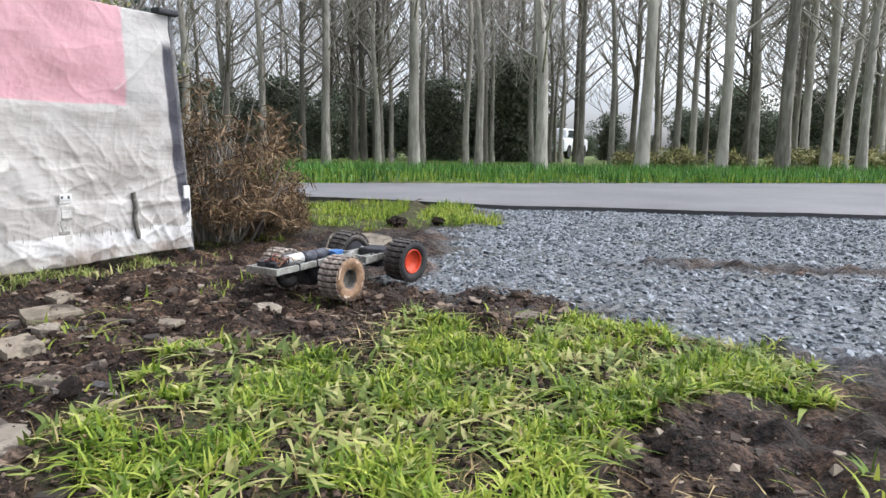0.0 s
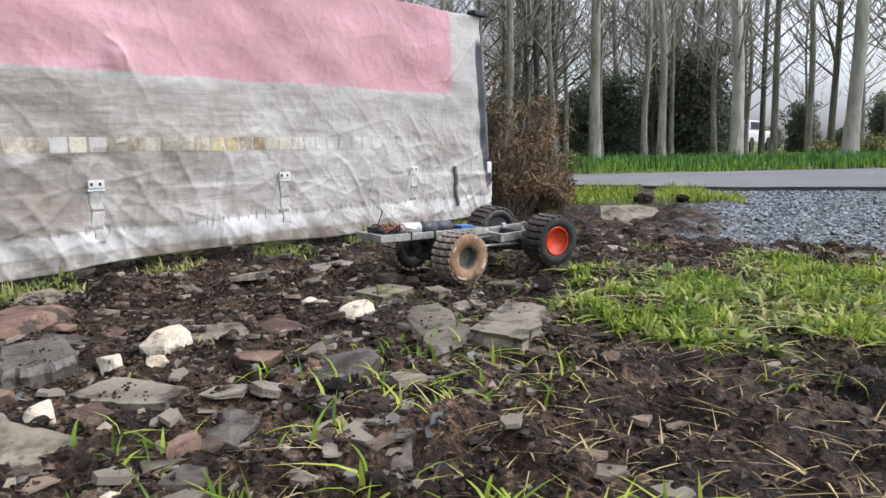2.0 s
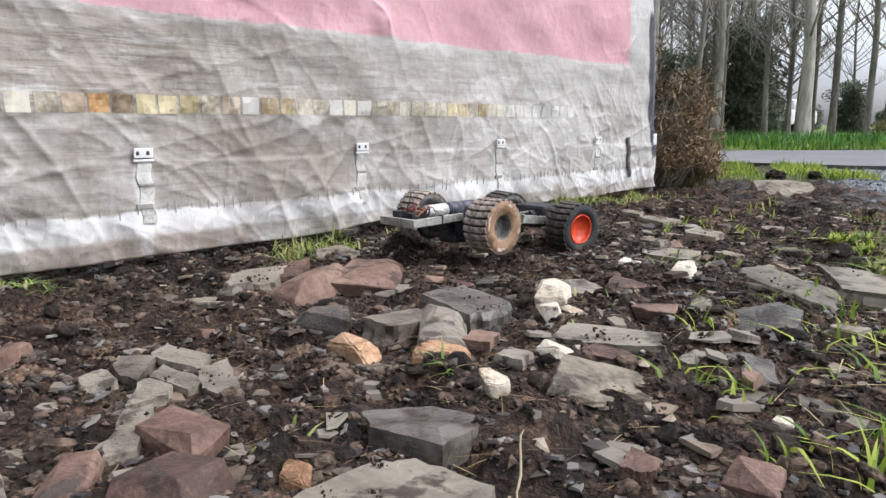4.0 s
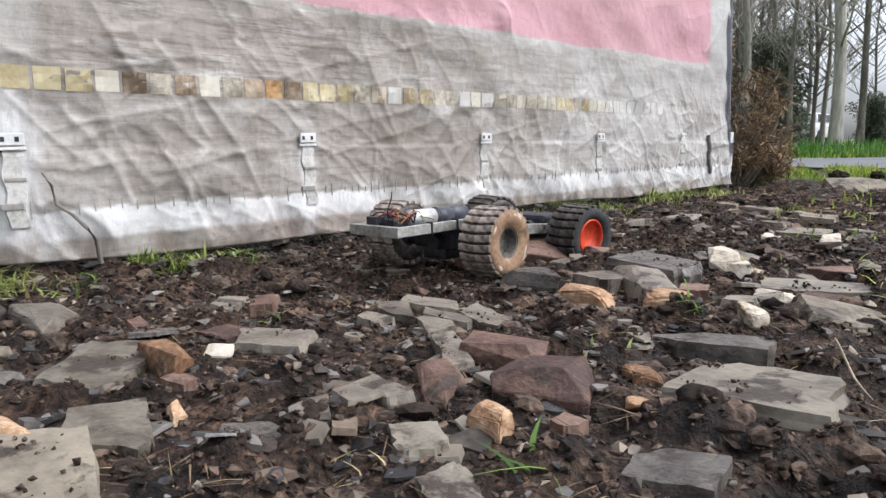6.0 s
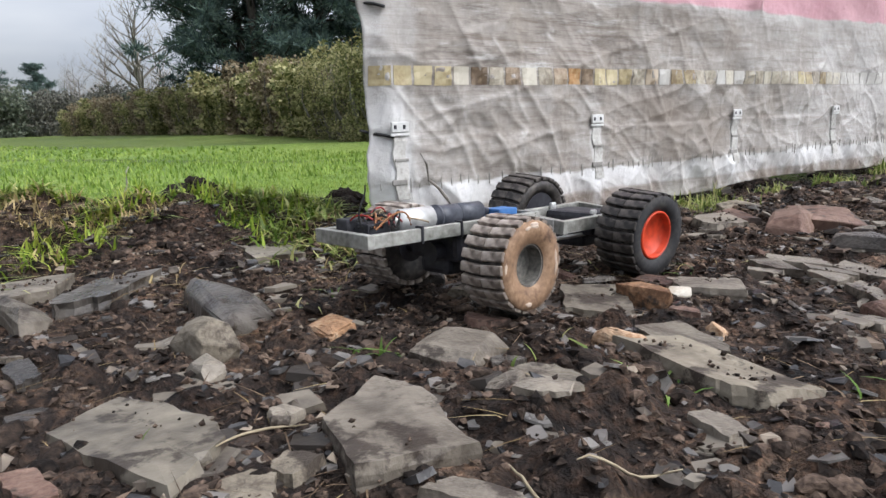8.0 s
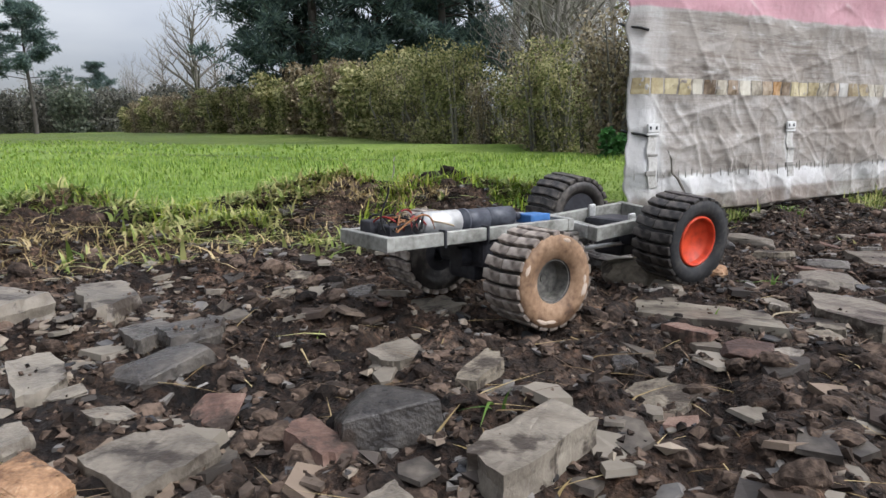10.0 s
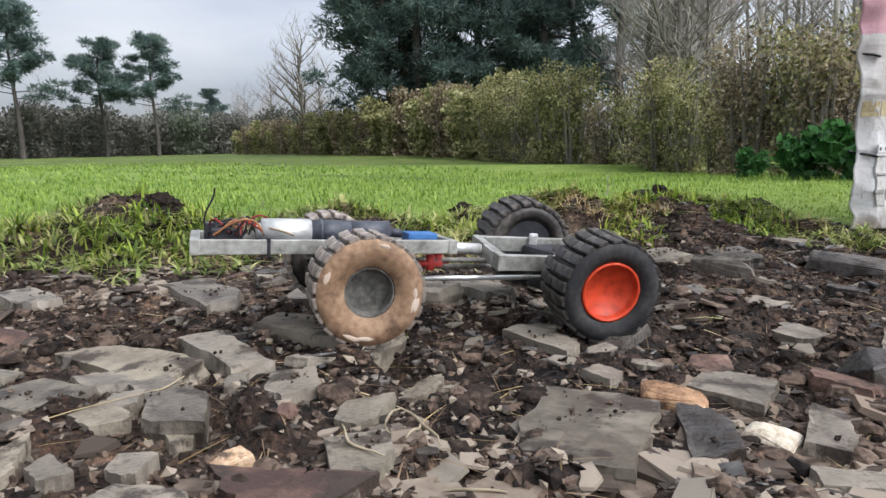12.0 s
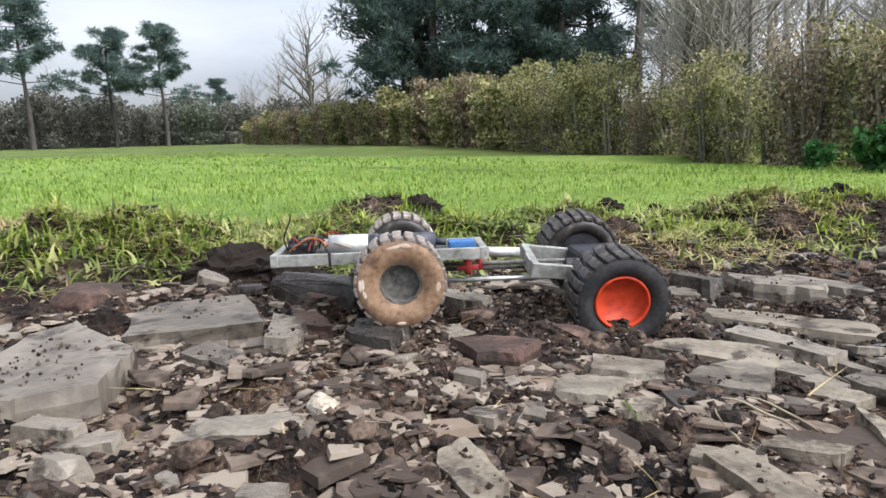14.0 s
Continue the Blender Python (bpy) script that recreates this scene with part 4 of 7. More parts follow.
def tarp_material():
    m = bpy.data.materials.new("dirty_pvc_cloth")
    m.use_nodes = True
    t = m.node_tree
    b = t.nodes["Principled BSDF"]
    at = t.nodes.new("ShaderNodeAttribute")
    at.attribute_name = "cloth"
    sep = t.nodes.new("ShaderNodeSeparateColor")
    t.links.new(at.outputs["Color"], sep.inputs[0])
    tc = t.nodes.new("ShaderNodeTexCoord")

    def noi(scale, detail, stretch=(1, 1, 1), rough=0.6):
        mp = t.nodes.new("ShaderNodeMapping")
        mp.inputs["Scale"].default_value = stretch
        t.links.new(tc.outputs["Object"], mp.inputs[0])
        n = t.nodes.new("ShaderNodeTexNoise")
        n.inputs["Scale"].default_value, n.inputs["Detail"].default_value, n.inputs["Roughness"].default_value = scale, detail, rough
        t.links.new(mp.outputs[0], n.inputs["Vector"])
        return n.outputs[0]

    def ramp(src, *stops):
        r = t.nodes.new("ShaderNodeValToRGB")
        for i, (p, c) in enumerate(stops):
            e = r.color_ramp.elements[i] if i < 2 else r.color_ramp.elements.new(p)
            e.position, e.color = p, (*c, 1)
        t.links.new(src, r.inputs[0])
        return r.outputs[0]

    def mix(f, a, c, blend="MIX"):
        x = t.nodes.new("ShaderNodeMix")
        x.data_type, x.blend_type = "RGBA", blend
        for v, s in ((f, x.inputs["Factor"]), (a, x.inputs[6]), (c, x.inputs[7])):
            if isinstance(v, float):
                s.default_value = v
            elif isinstance(v, tuple):
                s.default_value = (*v, 1)
            else:
                t.links.new(v, s)
        return x.outputs[2]

    def mul(a, c):
        x = t.nodes.new("ShaderNodeMath")
        x.operation = "MULTIPLY"
        for v, s in ((a, x.inputs[0]), (c, x.inputs[1])):
            if isinstance(v, float):
                s.default_value = v
            else:
                t.links.new(v, s)
        return x.outputs[0]

    cloth = ramp(noi(2.2, 8), (0.3, (0.41, 0.405, 0.39)), (0.7, (0.53, 0.525, 0.505)))
    pink = ramp(noi(2.6, 8), (0.3, (0.46, 0.225, 0.26)), (0.7, (0.54, 0.295, 0.33)))
    col = mix(sep.outputs["Red"], cloth, pink)
    grime = ramp(noi(5.5, 15, (1, 1, 0.8), 0.78), (0.34, (0, 0, 0)), (0.60, (0.95, 0.95, 0.95)))
    col = mix(mul(sep.outputs["Green"], grime), col, (0.185, 0.158, 0.13))
    col = mix(mul(sep.outputs["Green"], 0.45), col, (0.27, 0.243, 0.212))
    scrape = ramp(noi(16.0, 10, (0.35, 0.35, 6.0), 0.7), (0.50, (0, 0, 0)), (0.62, (1, 1, 1)))
    col = mix(mul(sep.outputs["Green"], mul(scrape, 0.55)), col, (0.17, 0.14, 0.115))
    pale = ramp(noi(11.0, 10, (0.5, 0.5, 4.0), 0.7), (0.54, (0, 0, 0)), (0.68, (1, 1, 1)))
    col = mix(mul(sep.outputs["Green"], mul(pale, 0.45)), col, (0.46, 0.45, 0.425))
    streak = ramp(noi(7.0, 9, (1, 1, 0.22), 0.7), (0.48, (0, 0, 0)), (0.75, (1, 1, 1)))
    col = mix(mul(sep.outputs["Green"], mul(streak, 0.5)), col, (0.25, 0.215, 0.175))
    smear = ramp(noi(6.0, 12, (0.8, 0.8, 5.0), 0.75), (0.50, (0, 0, 0)), (0.66, (1, 1, 1)))
    col = mix(mul(sep.outputs["Green"], mul(smear, 0.6)), col, (0.13, 0.108, 0.09))
    spots = ramp(noi(24, 5), (0.63, (0, 0, 0)), (0.74, (1, 1, 1)))
    col = mix(mul(mul(sep.outputs["Green"], spots), 0.6), col, (0.17, 0.14, 0.11))
    col = mix(sep.outputs["Blue"], col, ramp(noi(9, 8), (0.35, (0.52, 0.52, 0.505)), (0.65, (0.66, 0.66, 0.65))))
    blot = ramp(noi(1.9, 6, (1, 1, 1.5), 0.55), (0.48, (0, 0, 0)), (0.64, (1, 1, 1)))
    col = mix(mul(mul(sep.outputs["Green"], blot), 0.7), col, (0.19, 0.158, 0.128))
    splash = ramp(noi(13, 8, (1, 1, 0.5)), (0.42, (1, 1, 1)), (0.60, (0, 0, 0)))
    at2 = t.nodes.new("ShaderNodeAttribute")
    at2.attribute_name = "splash"
    sp = t.nodes.new("ShaderNodeSeparateColor")
    t.links.new(at2.outputs["Color"], sp.inputs[0])
    col = mix(mul(sp.outputs["Red"], splash), col, (0.15, 0.115, 0.09))
    # pale crease lines, then the near-black strip down the far edge
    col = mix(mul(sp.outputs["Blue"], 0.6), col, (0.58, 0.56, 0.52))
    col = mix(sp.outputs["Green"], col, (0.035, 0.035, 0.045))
    t.links.new(col, b.inputs["Base Color"])
    b.inputs["Roughness"].default_value = 0.55
    b.inputs["Specular IOR Level"].default_value = 0.35
    bp = t.nodes.new("ShaderNodeBump")
    bp.inputs["Strength"].default_value, bp.inputs["Distance"].default_value = 0.5, 0.01
    t.links.new(noi(22, 10, (1, 1, 1), 0.7), bp.inputs["Height"])
    t.links.new(bp.outputs[0], b.inputs["Normal"])
    return m


def tarpaulin():
    base = tagged(new("tarpaulin"), "dirty white and faded pink truck tarpaulin screen standing on soil", "tarpaulin")
    base.empty_display_size = 0.1
    S0, S1, Z1 = -0.058, 2.90, 0.905
    ns, nz = 640, 200
    ss = np.linspace(0, 1, ns)
    zz = np.linspace(0, 1, nz)
    U, W = np.meshgrid(ss, zz)
    bottom = 0.028 + 0.022 * vnoise(U * 3, U * 0, 0.35, 57)
    Z = bottom + (Z1 - bottom) * W
    end = 2.905 - 0.055 * W
    S = S0 + (end - S0) * U
    ragged = (vnoise(Z * 0, Z, 0.04, 58) - 0.5) * 0.016
    S = S + ragged * (1 - step(U, 0, 0.02))
    O = tarp_fold(S, Z)
    front = np.stack([TARP_AT[0] + TARP_U[0] * S + TARP_N[0] * O, TARP_AT[1] + TARP_U[1] * S + TARP_N[1] * O, Z], -1).reshape(-1, 3)
    back = front - np.array([TARP_N[0], TARP_N[1], 0]) * 0.003
    idx = np.arange(ns * nz).reshape(nz, ns)
    q = np.stack([idx[:-1, :-1], idx[:-1, 1:], idx[1:, 1:], idx[1:, :-1]], -1).reshape(-1, 4)
    rim = np.concatenate([idx[0], idx[1:, -1], idx[-1, -2::-1], idx[-2:0:-1, 0]])
    nxt = np.roll(rim, -1)
    n = ns * nz
    f = np.concatenate([q, q[:, ::-1] + n, np.stack([rim, rim + n, nxt + n, nxt], 1)])
    me = fast_mesh("cloth", np.concatenate([front, back]), f, [tarp_material()], True)
    wav = (vnoise(S, Z, 0.06, 59) - 0.5) * 0.012
    pink = step(Z + wav, 0.565, 0.572) * (1 - step(S, 2.655, 2.668))
    grime = 0.25 + 0.75 * step(0.58 - Z, 0.0, 0.05) * (1 - 0.72 * step(S, 0.9, 2.2)) * (0.75 + 0.5 * vnoise(S, Z, 0.35, 67))
    grime = grime * (1 + 0.9 * step(Z, 0.30, 0.42) * (1 - step(S, 0.55, 1.1))) * (0.35 + 0.65 * step(S + 0.04 * vnoise(Z, Z, 0.1, 68), 0.045, 0.11))
    grime = np.where(pink > 0.5, 0.14, grime)
    # a paler line along the crest of each crease
    worn = np.zeros_like(S)
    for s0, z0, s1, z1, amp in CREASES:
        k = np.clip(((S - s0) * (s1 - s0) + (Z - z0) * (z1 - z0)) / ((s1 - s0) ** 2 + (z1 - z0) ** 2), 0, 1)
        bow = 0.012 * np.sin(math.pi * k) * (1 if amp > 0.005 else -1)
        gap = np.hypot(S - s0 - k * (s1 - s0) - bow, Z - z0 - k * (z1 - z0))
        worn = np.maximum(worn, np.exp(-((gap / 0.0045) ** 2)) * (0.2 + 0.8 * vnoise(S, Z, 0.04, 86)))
    hem = step(0.136 + 0.012 * (vnoise(S, Z * 0, 0.035, 60) - 0.5) - Z, 0, 0.005) * step(Z, 0.072, 0.082)
    strap = sum(np.exp(-(((S - k * 0.6) / 0.021) ** 8)) for k in range(5)) * step(0.245 - Z, 0, 0.02)
    wide_edge = step(-S + 0.02 * (vnoise(S, Z, 0.05, 65) - 0.5), -0.028, -0.022) * step(0.33 - Z, 0, 0.03)
    white = np.clip(hem * 0.85 + strap * 0.45 + wide_edge * 0.45, 0, 1)
    splash = step(0.13 - Z, 0.0, 0.09) * 0.9
    # near-black strip down the cloth's far edge, next to the pole
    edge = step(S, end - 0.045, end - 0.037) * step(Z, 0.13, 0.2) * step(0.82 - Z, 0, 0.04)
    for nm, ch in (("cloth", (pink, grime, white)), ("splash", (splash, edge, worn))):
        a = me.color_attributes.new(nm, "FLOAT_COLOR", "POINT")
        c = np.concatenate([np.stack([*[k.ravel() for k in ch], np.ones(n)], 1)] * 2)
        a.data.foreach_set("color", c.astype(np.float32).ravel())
    ob = new("cloth", me)
    ob.parent = base

    # reflective squares, each a thin piece
    tones = [material("tape_" + w, c, 14, 0.4, 0.2, 90, rand=0.3, depth=0.002) for w, c in (
        ("cream", [(0.20, 0.17, 0.125), (0.38, 0.345, 0.27), (0.47, 0.44, 0.36)]), ("yellow", [(0.20, 0.15, 0.085), (0.36, 0.30, 0.17), (0.46, 0.40, 0.25)]),
        ("brown", [(0.12, 0.085, 0.055), (0.28, 0.21, 0.14), (0.42, 0.35, 0.26)]), ("white", [(0.33, 0.315, 0.28), (0.42, 0.405, 0.37), (0.48, 0.47, 0.435)]),
        ("orange", [(0.15, 0.075, 0.035), (0.33, 0.18, 0.07), (0.45, 0.31, 0.17)]))]
    order = "yyyycbcbccbobyyycbwyyccwcwccccccyycyccwwwwwwww"
    rnd = random.Random(5)
    for i, ch in enumerate(order):
        s0, s1 = -0.0505 + i * 0.05, -0.0505 + i * 0.05 + 0.043
        s0 = max(s0, -0.053)
        za, zb = 0.349 + rnd.uniform(-0.001, 0.001), 0.389 + rnd.uniform(-0.001, 0.001)
        bm = bmesh.new()
        lay = []
        for lift in (-0.001, 0.0012):
            lay.append([[bm.verts.new(tarp_point(s, z, float(tarp_fold(s, z)) + lift)) for s in np.linspace(s0, s1, 4)] for z in np.linspace(za, zb, 4)])
        for r in range(3):
            for c in range(3):
                bm.faces.new((lay[1][r][c], lay[1][r][c + 1], lay[1][r + 1][c + 1], lay[1][r + 1][c]))
        ring = lambda g: g[0] + [g[1][3], g[2][3]] + g[3][::-1] + [g[2][0], g[1][0]]
        a, b = ring(lay[0]), ring(lay[1])
        for k in range(len(a)):
            bm.faces.new((a[k], a[(k + 1) % len(a)], b[(k + 1) % len(a)], b[k]))
        loose = [v for v in bm.verts if not v.link_faces]
        bmesh.ops.delete(bm, geom=loose, context="VERTS")
        part("reflective_square", bm, tones["cybwo".index(ch)], base)

    plate = material("white_buckle_plate", [(0.46, 0.46, 0.44), (0.66, 0.66, 0.64)], 20, 0.4, 0.1, 120)
    keeper = material("grimy_webbing", [(0.17, 0.16, 0.145), (0.30, 0.29, 0.265)], 20, 0.7, 0.2, 120)
    thread = material("greyed_thread", [(0.20, 0.19, 0.17), (0.34, 0.33, 0.30)], 20, 0.8, 0.2, 120)
    webbing = material("pale_strap", [(0.22, 0.21, 0.185), (0.40, 0.39, 0.36), (0.52, 0.51, 0.48)], 30, 0.6, 0.3, 150, depth=0.003)
    turn = Matrix.Rotation(math.atan2(TARP_U[1], TARP_U[0]), 4, "Z")
    for k in range(5):
        s = k * 0.6
        o = max(float(tarp_fold(s + ds, 0.258 + dz)) for ds in (-0.02, 0, 0.02) for dz in (-0.02, 0, 0.02))
        bm = bmesh.new()
        box(bm, *tarp_point(s + 0.003, 0.262, o + 0.004), 0.042, 0.006, 0.022, 0.002, turn)
        box(bm, *tarp_point(s + 0.003, 0.246, o + 0.003), 0.046, 0.004, 0.006, 0.0015, turn)
        p = part("buckle", bm, plate, base, "white metal buckle plate")
        # two black blocks set on the plate as the shade in its openings
        for ds in (-0.010, 0.012):
            bm = bmesh.new()
            box(bm, *tarp_point(s + ds, 0.262, o + 0.0068), 0.007, 0.002, 0.009, 0.001, turn)
            part("slot", bm, BLACKP, p)
        bm = bmesh.new()
        lay = [[bm.verts.new(tarp_point(s + 0.002 + ds + 0.003 * math.sin(i * 1.3 + k), 0.245 - 0.0125 * i, float(tarp_fold(s, 0.245 - 0.0125 * i)) + out)) for ds, out in ((-0.017, 0.0005), (-0.015, 0.0035), (0.015, 0.0035), (0.017, 0.0005))] for i in range(12)]
        for a, b in zip(lay, lay[1:]):
            for i in range(3):
                bm.faces.new((a[i], b[i], b[i + 1], a[i + 1]))
        part("strap", bm, webbing, base, "pale worn webbing strap")
        bm = bmesh.new()
        box(bm, *tarp_point(s + 0.004, 0.192, float(tarp_fold(s, 0.192)) + 0.004), 0.034, 0.004, 0.007, 0.0015, turn)
        part("strap_keeper", bm, keeper, base)
        bm = bmesh.new()
        box(bm, *tarp_point(s - 0.006, 0.145, float(tarp_fold(s, 0.145)) + 0.003), 0.036, 0.005, 0.012, 0.002, turn)
        part("strap_keeper", bm, keeper, base)
    # thread ends along the hem's upper seam
    bm, rs = bmesh.new(), random.Random(29)
    s = -0.04
    while s < 2.85:
        z = 0.137 + rs.uniform(-0.004, 0.004)
        tall = rs.uniform(0.010, 0.032)
        box(bm, *tarp_point(s, z, float(tarp_fold(s, z)) + 0.0012), 0.0020, 0.0014, tall, 0, turn)
        s += rs.uniform(0.018, 0.04)
    tagged(part("seam_thread", bm, thread, base), "grimy thread along the hem", kind="stuff")
    # elastic ties at the free edge, pole and corner cap at the far edge, hanging strap
    for z in (0.245, 0.512):
        V, Fc = [], []
        pts = [Vector(tarp_point(s, z + 0.006 * i - 0.004, float(tarp_fold(s, z)) + (0.007 if s > -0.05 else -0.01))) for i, s in enumerate((-0.01, -0.03, -0.052, -0.068))]
        tube(V, Fc, pts, [0.0035] * 4, 6)
        quads_ob("elastic_tie", V, Fc, BLACKW, base, True, "black elastic tie")
    V, Fc = [], []
    pole = material("dark_edge_pole", [(0.05, 0.05, 0.055), (0.12, 0.12, 0.125), (0.22, 0.21, 0.2)], 12, 0.5, 0.2, 90)
    tube(V, Fc, [Vector(tarp_point(2.915 - 0.055 * k / 8, 0.02 + 0.885 * k / 8, -0.016)) for k in range(9)], [0.014] * 9, 12)
    quads_ob("edge_pole", V, Fc, pole, base, True, "dark metal pole along the edge")
    bm = bmesh.new()
    box(bm, *tarp_point(2.845, 0.918, -0.01), 0.09, 0.05, 0.022, 0.006, turn)
    part("corner_cap", bm, BLACKP, base, "black corner cap")
    bm = bmesh.new()
    box(bm, *tarp_point(2.885, 0.20, 0.012), 0.03, 0.008, 0.16, 0.003, turn)
    part("edge_plate", bm, plate, base, "white edge plate")
    V, Fc = [], []
    tube(V, Fc, [Vector(tarp_point(2.66 + 0.003 * math.sin(k), 0.265 - 0.021 * k, float(tarp_fold(2.66, 0.265 - 0.021 * k)) + 0.006)) for k in range(9)], [0.009, 0.01, 0.01, 0.009, 0.009, 0.009, 0.009, 0.009, 0.006], 6)
    quads_ob("hanging_strap", V, Fc, HUB, base, True, "grimy hanging strap")
    # a bare twig stuck in the ground before the cloth
    V, Fc = [], []
    twig = [(0.125, 0.03), (0.12, 0.075), (0.105, 0.10), (0.085, 0.125), (0.06, 0.145), (0.055, 0.18), (0.04, 0.205)]
    tube(V, Fc, [Vector(tarp_point(s, z, 0.03)) for s, z in twig], [0.005, 0.004, 0.004, 0.0035, 0.003, 0.0025, 0.0015], 5)
    tagged(quads_ob("bare_twig", V, Fc, BARK_DARK, None, True), "thin bare twig stuck in the soil", "twig")


tarpaulin()


# ---- the model truck ----
RADIUS, HALF_BASE, HALF_TRACK = 0.0625, 0.155, 0.118


def tyre_mesh(seed, face_mat, tread_mat, rim_r):
    """A lugged tyre about its y axis; +y is the outer face."""
    rnd = random.Random(seed)
    bm = bmesh.new()
    prof = [(rim_r, 0.026), (rim_r + 0.002, 0.031), (0.046, 0.0350), (0.0585, 0.0345), (0.0596, 0.0318), (0.0572, 0.029), (0.0572, -0.028), (0.055, -0.033), (0.046, -0.0345), (rim_r, -0.030), (rim_r, -0.01)]
    lathe(bm, prof, 40, "y", closed=True)
    for f in bm.faces:
        c = f.calc_center_median()
        f.material_index = 0 if c.y > 0.0295 and math.hypot(c.x, c.z) < 0.0605 else 1
        f.smooth = True
    me = bpy.data.meshes.new("tyre")
    bm.normal_update()
    bm.to_mesh(me)
    bm.free()
    me.materials.append(face_mat)
    me.materials.append(tread_mat)
    return me


def lug_mesh(mat):
    bm = bmesh.new()
    box(bm, 0, 0, 0, 0.0072, 0.0335, 0.0128, 0.0018)
    me = bpy.data.meshes.new("lug")
    bm.normal_update()
    bm.to_mesh(me)
    bm.free()
    me.materials.append(mat)
    return me


LUGS = {True: lug_mesh(RUBBER_MUD), False: lug_mesh(RUBBER_DAMP)}


def wheel(vehicle, side, kind):
    w = new("wheel")
    w.parent = vehicle
    w.empty_display_size = 0.03
    muddy = kind == "muddy"
    t = new("tyre", tyre_mesh(3 if muddy else 4, MUD_FACE if muddy else RUBBER, RUBBER_DAMP, 0.0265 if muddy else 0.036))
    t.parent = w
    tagged(t, "tyre with sidewall caked in dried tan mud" if muddy else "black rubber tyre with muddy lugs")
    for i in range(22):
        for half in (-1, 1):
            lug = new("lug", LUGS[muddy])
            lug.parent = w
            lug.matrix_basis = Matrix.Rotation(-2 * math.pi * (i + (0.5 if half > 0 else 0.46)) / 22, 4, "Y") @ Matrix.Translation((0.0597, half * 0.0168, 0)) @ Matrix.Rotation(half * 0.07, 4, "X")
    bm = bmesh.new()
    if muddy:
        lathe(bm, [(0.0275, 0.010), (0.0275, 0.0295), (0.0262, 0.0295), (0.0248, 0.004), (0.0225, 0.002), (0.009, 0.001), (0.008, 0.007), (0.0045, 0.008), (0.0045, 0.012), (0.001, 0.012)], 44, "y")
        rm = HUB
    else:
        lathe(bm, [(0.036, 0.022), (0.0365, 0.031), (0.034, 0.0325), (0.0325, 0.030), (0.028, -0.010), (0.012, -0.013), (0.010, -0.004), (0.0045, -0.003), (0.0045, 0.003), (0.001, 0.003)], 32, "y")
        rm = ORANGE
    rim = part("rim", bm, rm, w, "grey plastic hub" if muddy else "orange plastic rim", not muddy)
    # raised black discs stand in for the shade inside the bolt holes
    bm = bmesh.new()
    rr, yy = (0.0165, 0.0021) if muddy else (0.020, -0.0112)
    for k in range(5):
        a = 2 * math.pi * k / 5 + 0.3
        lathe_m = Matrix.Translation((rr * math.cos(a), yy, rr * math.sin(a))) @ Matrix.Rotation(radians(90), 4, "X")
        bmesh.ops.create_cone(bm, cap_ends=True, segments=10, radius1=0.0038, radius2=0.0038, depth=0.003, matrix=lathe_m)
    part("bolt_holes", bm, BLACKP, w)
    bm = bmesh.new()
    lathe(bm, [(0.040, -0.026), (0.040, -0.029), (0.012, -0.031), (0.012, -0.026)], 24, "y")
    part("back_plate", bm, BLACKP, w, "black inner wheel plate")
    if muddy:
        rnd = random.Random(8)
        scuff = material("pale_scuffs", [(0.38, 0.29, 0.215), (0.52, 0.43, 0.35)], 20, 0.7, 0.2)
        for k in range(9):
            bm = bmesh.new()
            a, r = rnd.choice([0.6, 2.2, 3.9, 5.2]) + rnd.uniform(-0.35, 0.35), rnd.uniform(0.050, 0.0545)
            m = Matrix.Rotation(-a, 4, "Y") @ Matrix.Translation((r, 0.0347, 0)) @ Matrix.Diagonal((0.0028, 0.0010, rnd.uniform(0.005, 0.011), 1))
            bmesh.ops.create_icosphere(bm, subdivisions=1, radius=1, matrix=m)
            part("worn_patch", bm, scuff, w)
    else:
        # the rear wheels are a little larger
        for p in w.children:
            p.matrix_basis = Matrix.Scale(1.07, 4) @ p.matrix_basis
    return w


def rails(name, x0, x1, half, z, parent, mat, thick=0.0095, bars=()):
    for y in (half, -half):
        bm = bmesh.new()
        box(bm, (x0 + x1) / 2, y, z, x1 - x0, 0.010, thick * 2, 0.0012)
        part(name, bm, mat, parent)
    for x in bars:
        bm = bmesh.new()
        box(bm, x, 0, z, 0.011, half * 2 + 0.012, thick * 2 + 0.001, 0.0012)
        part("cross_bar", bm, mat, parent)


def cyl(bm, p, q, r, n=16, r2=None):
    p, q = Vector(p), Vector(q)
    m = Matrix.Translation((p + q) / 2) @ (q - p).to_track_quat("Z", "Y").to_matrix().to_4x4()
    bmesh.ops.create_cone(bm, cap_ends=True, segments=n, radius1=r, radius2=r2 or r, depth=(q - p).length, matrix=m)
    return bm


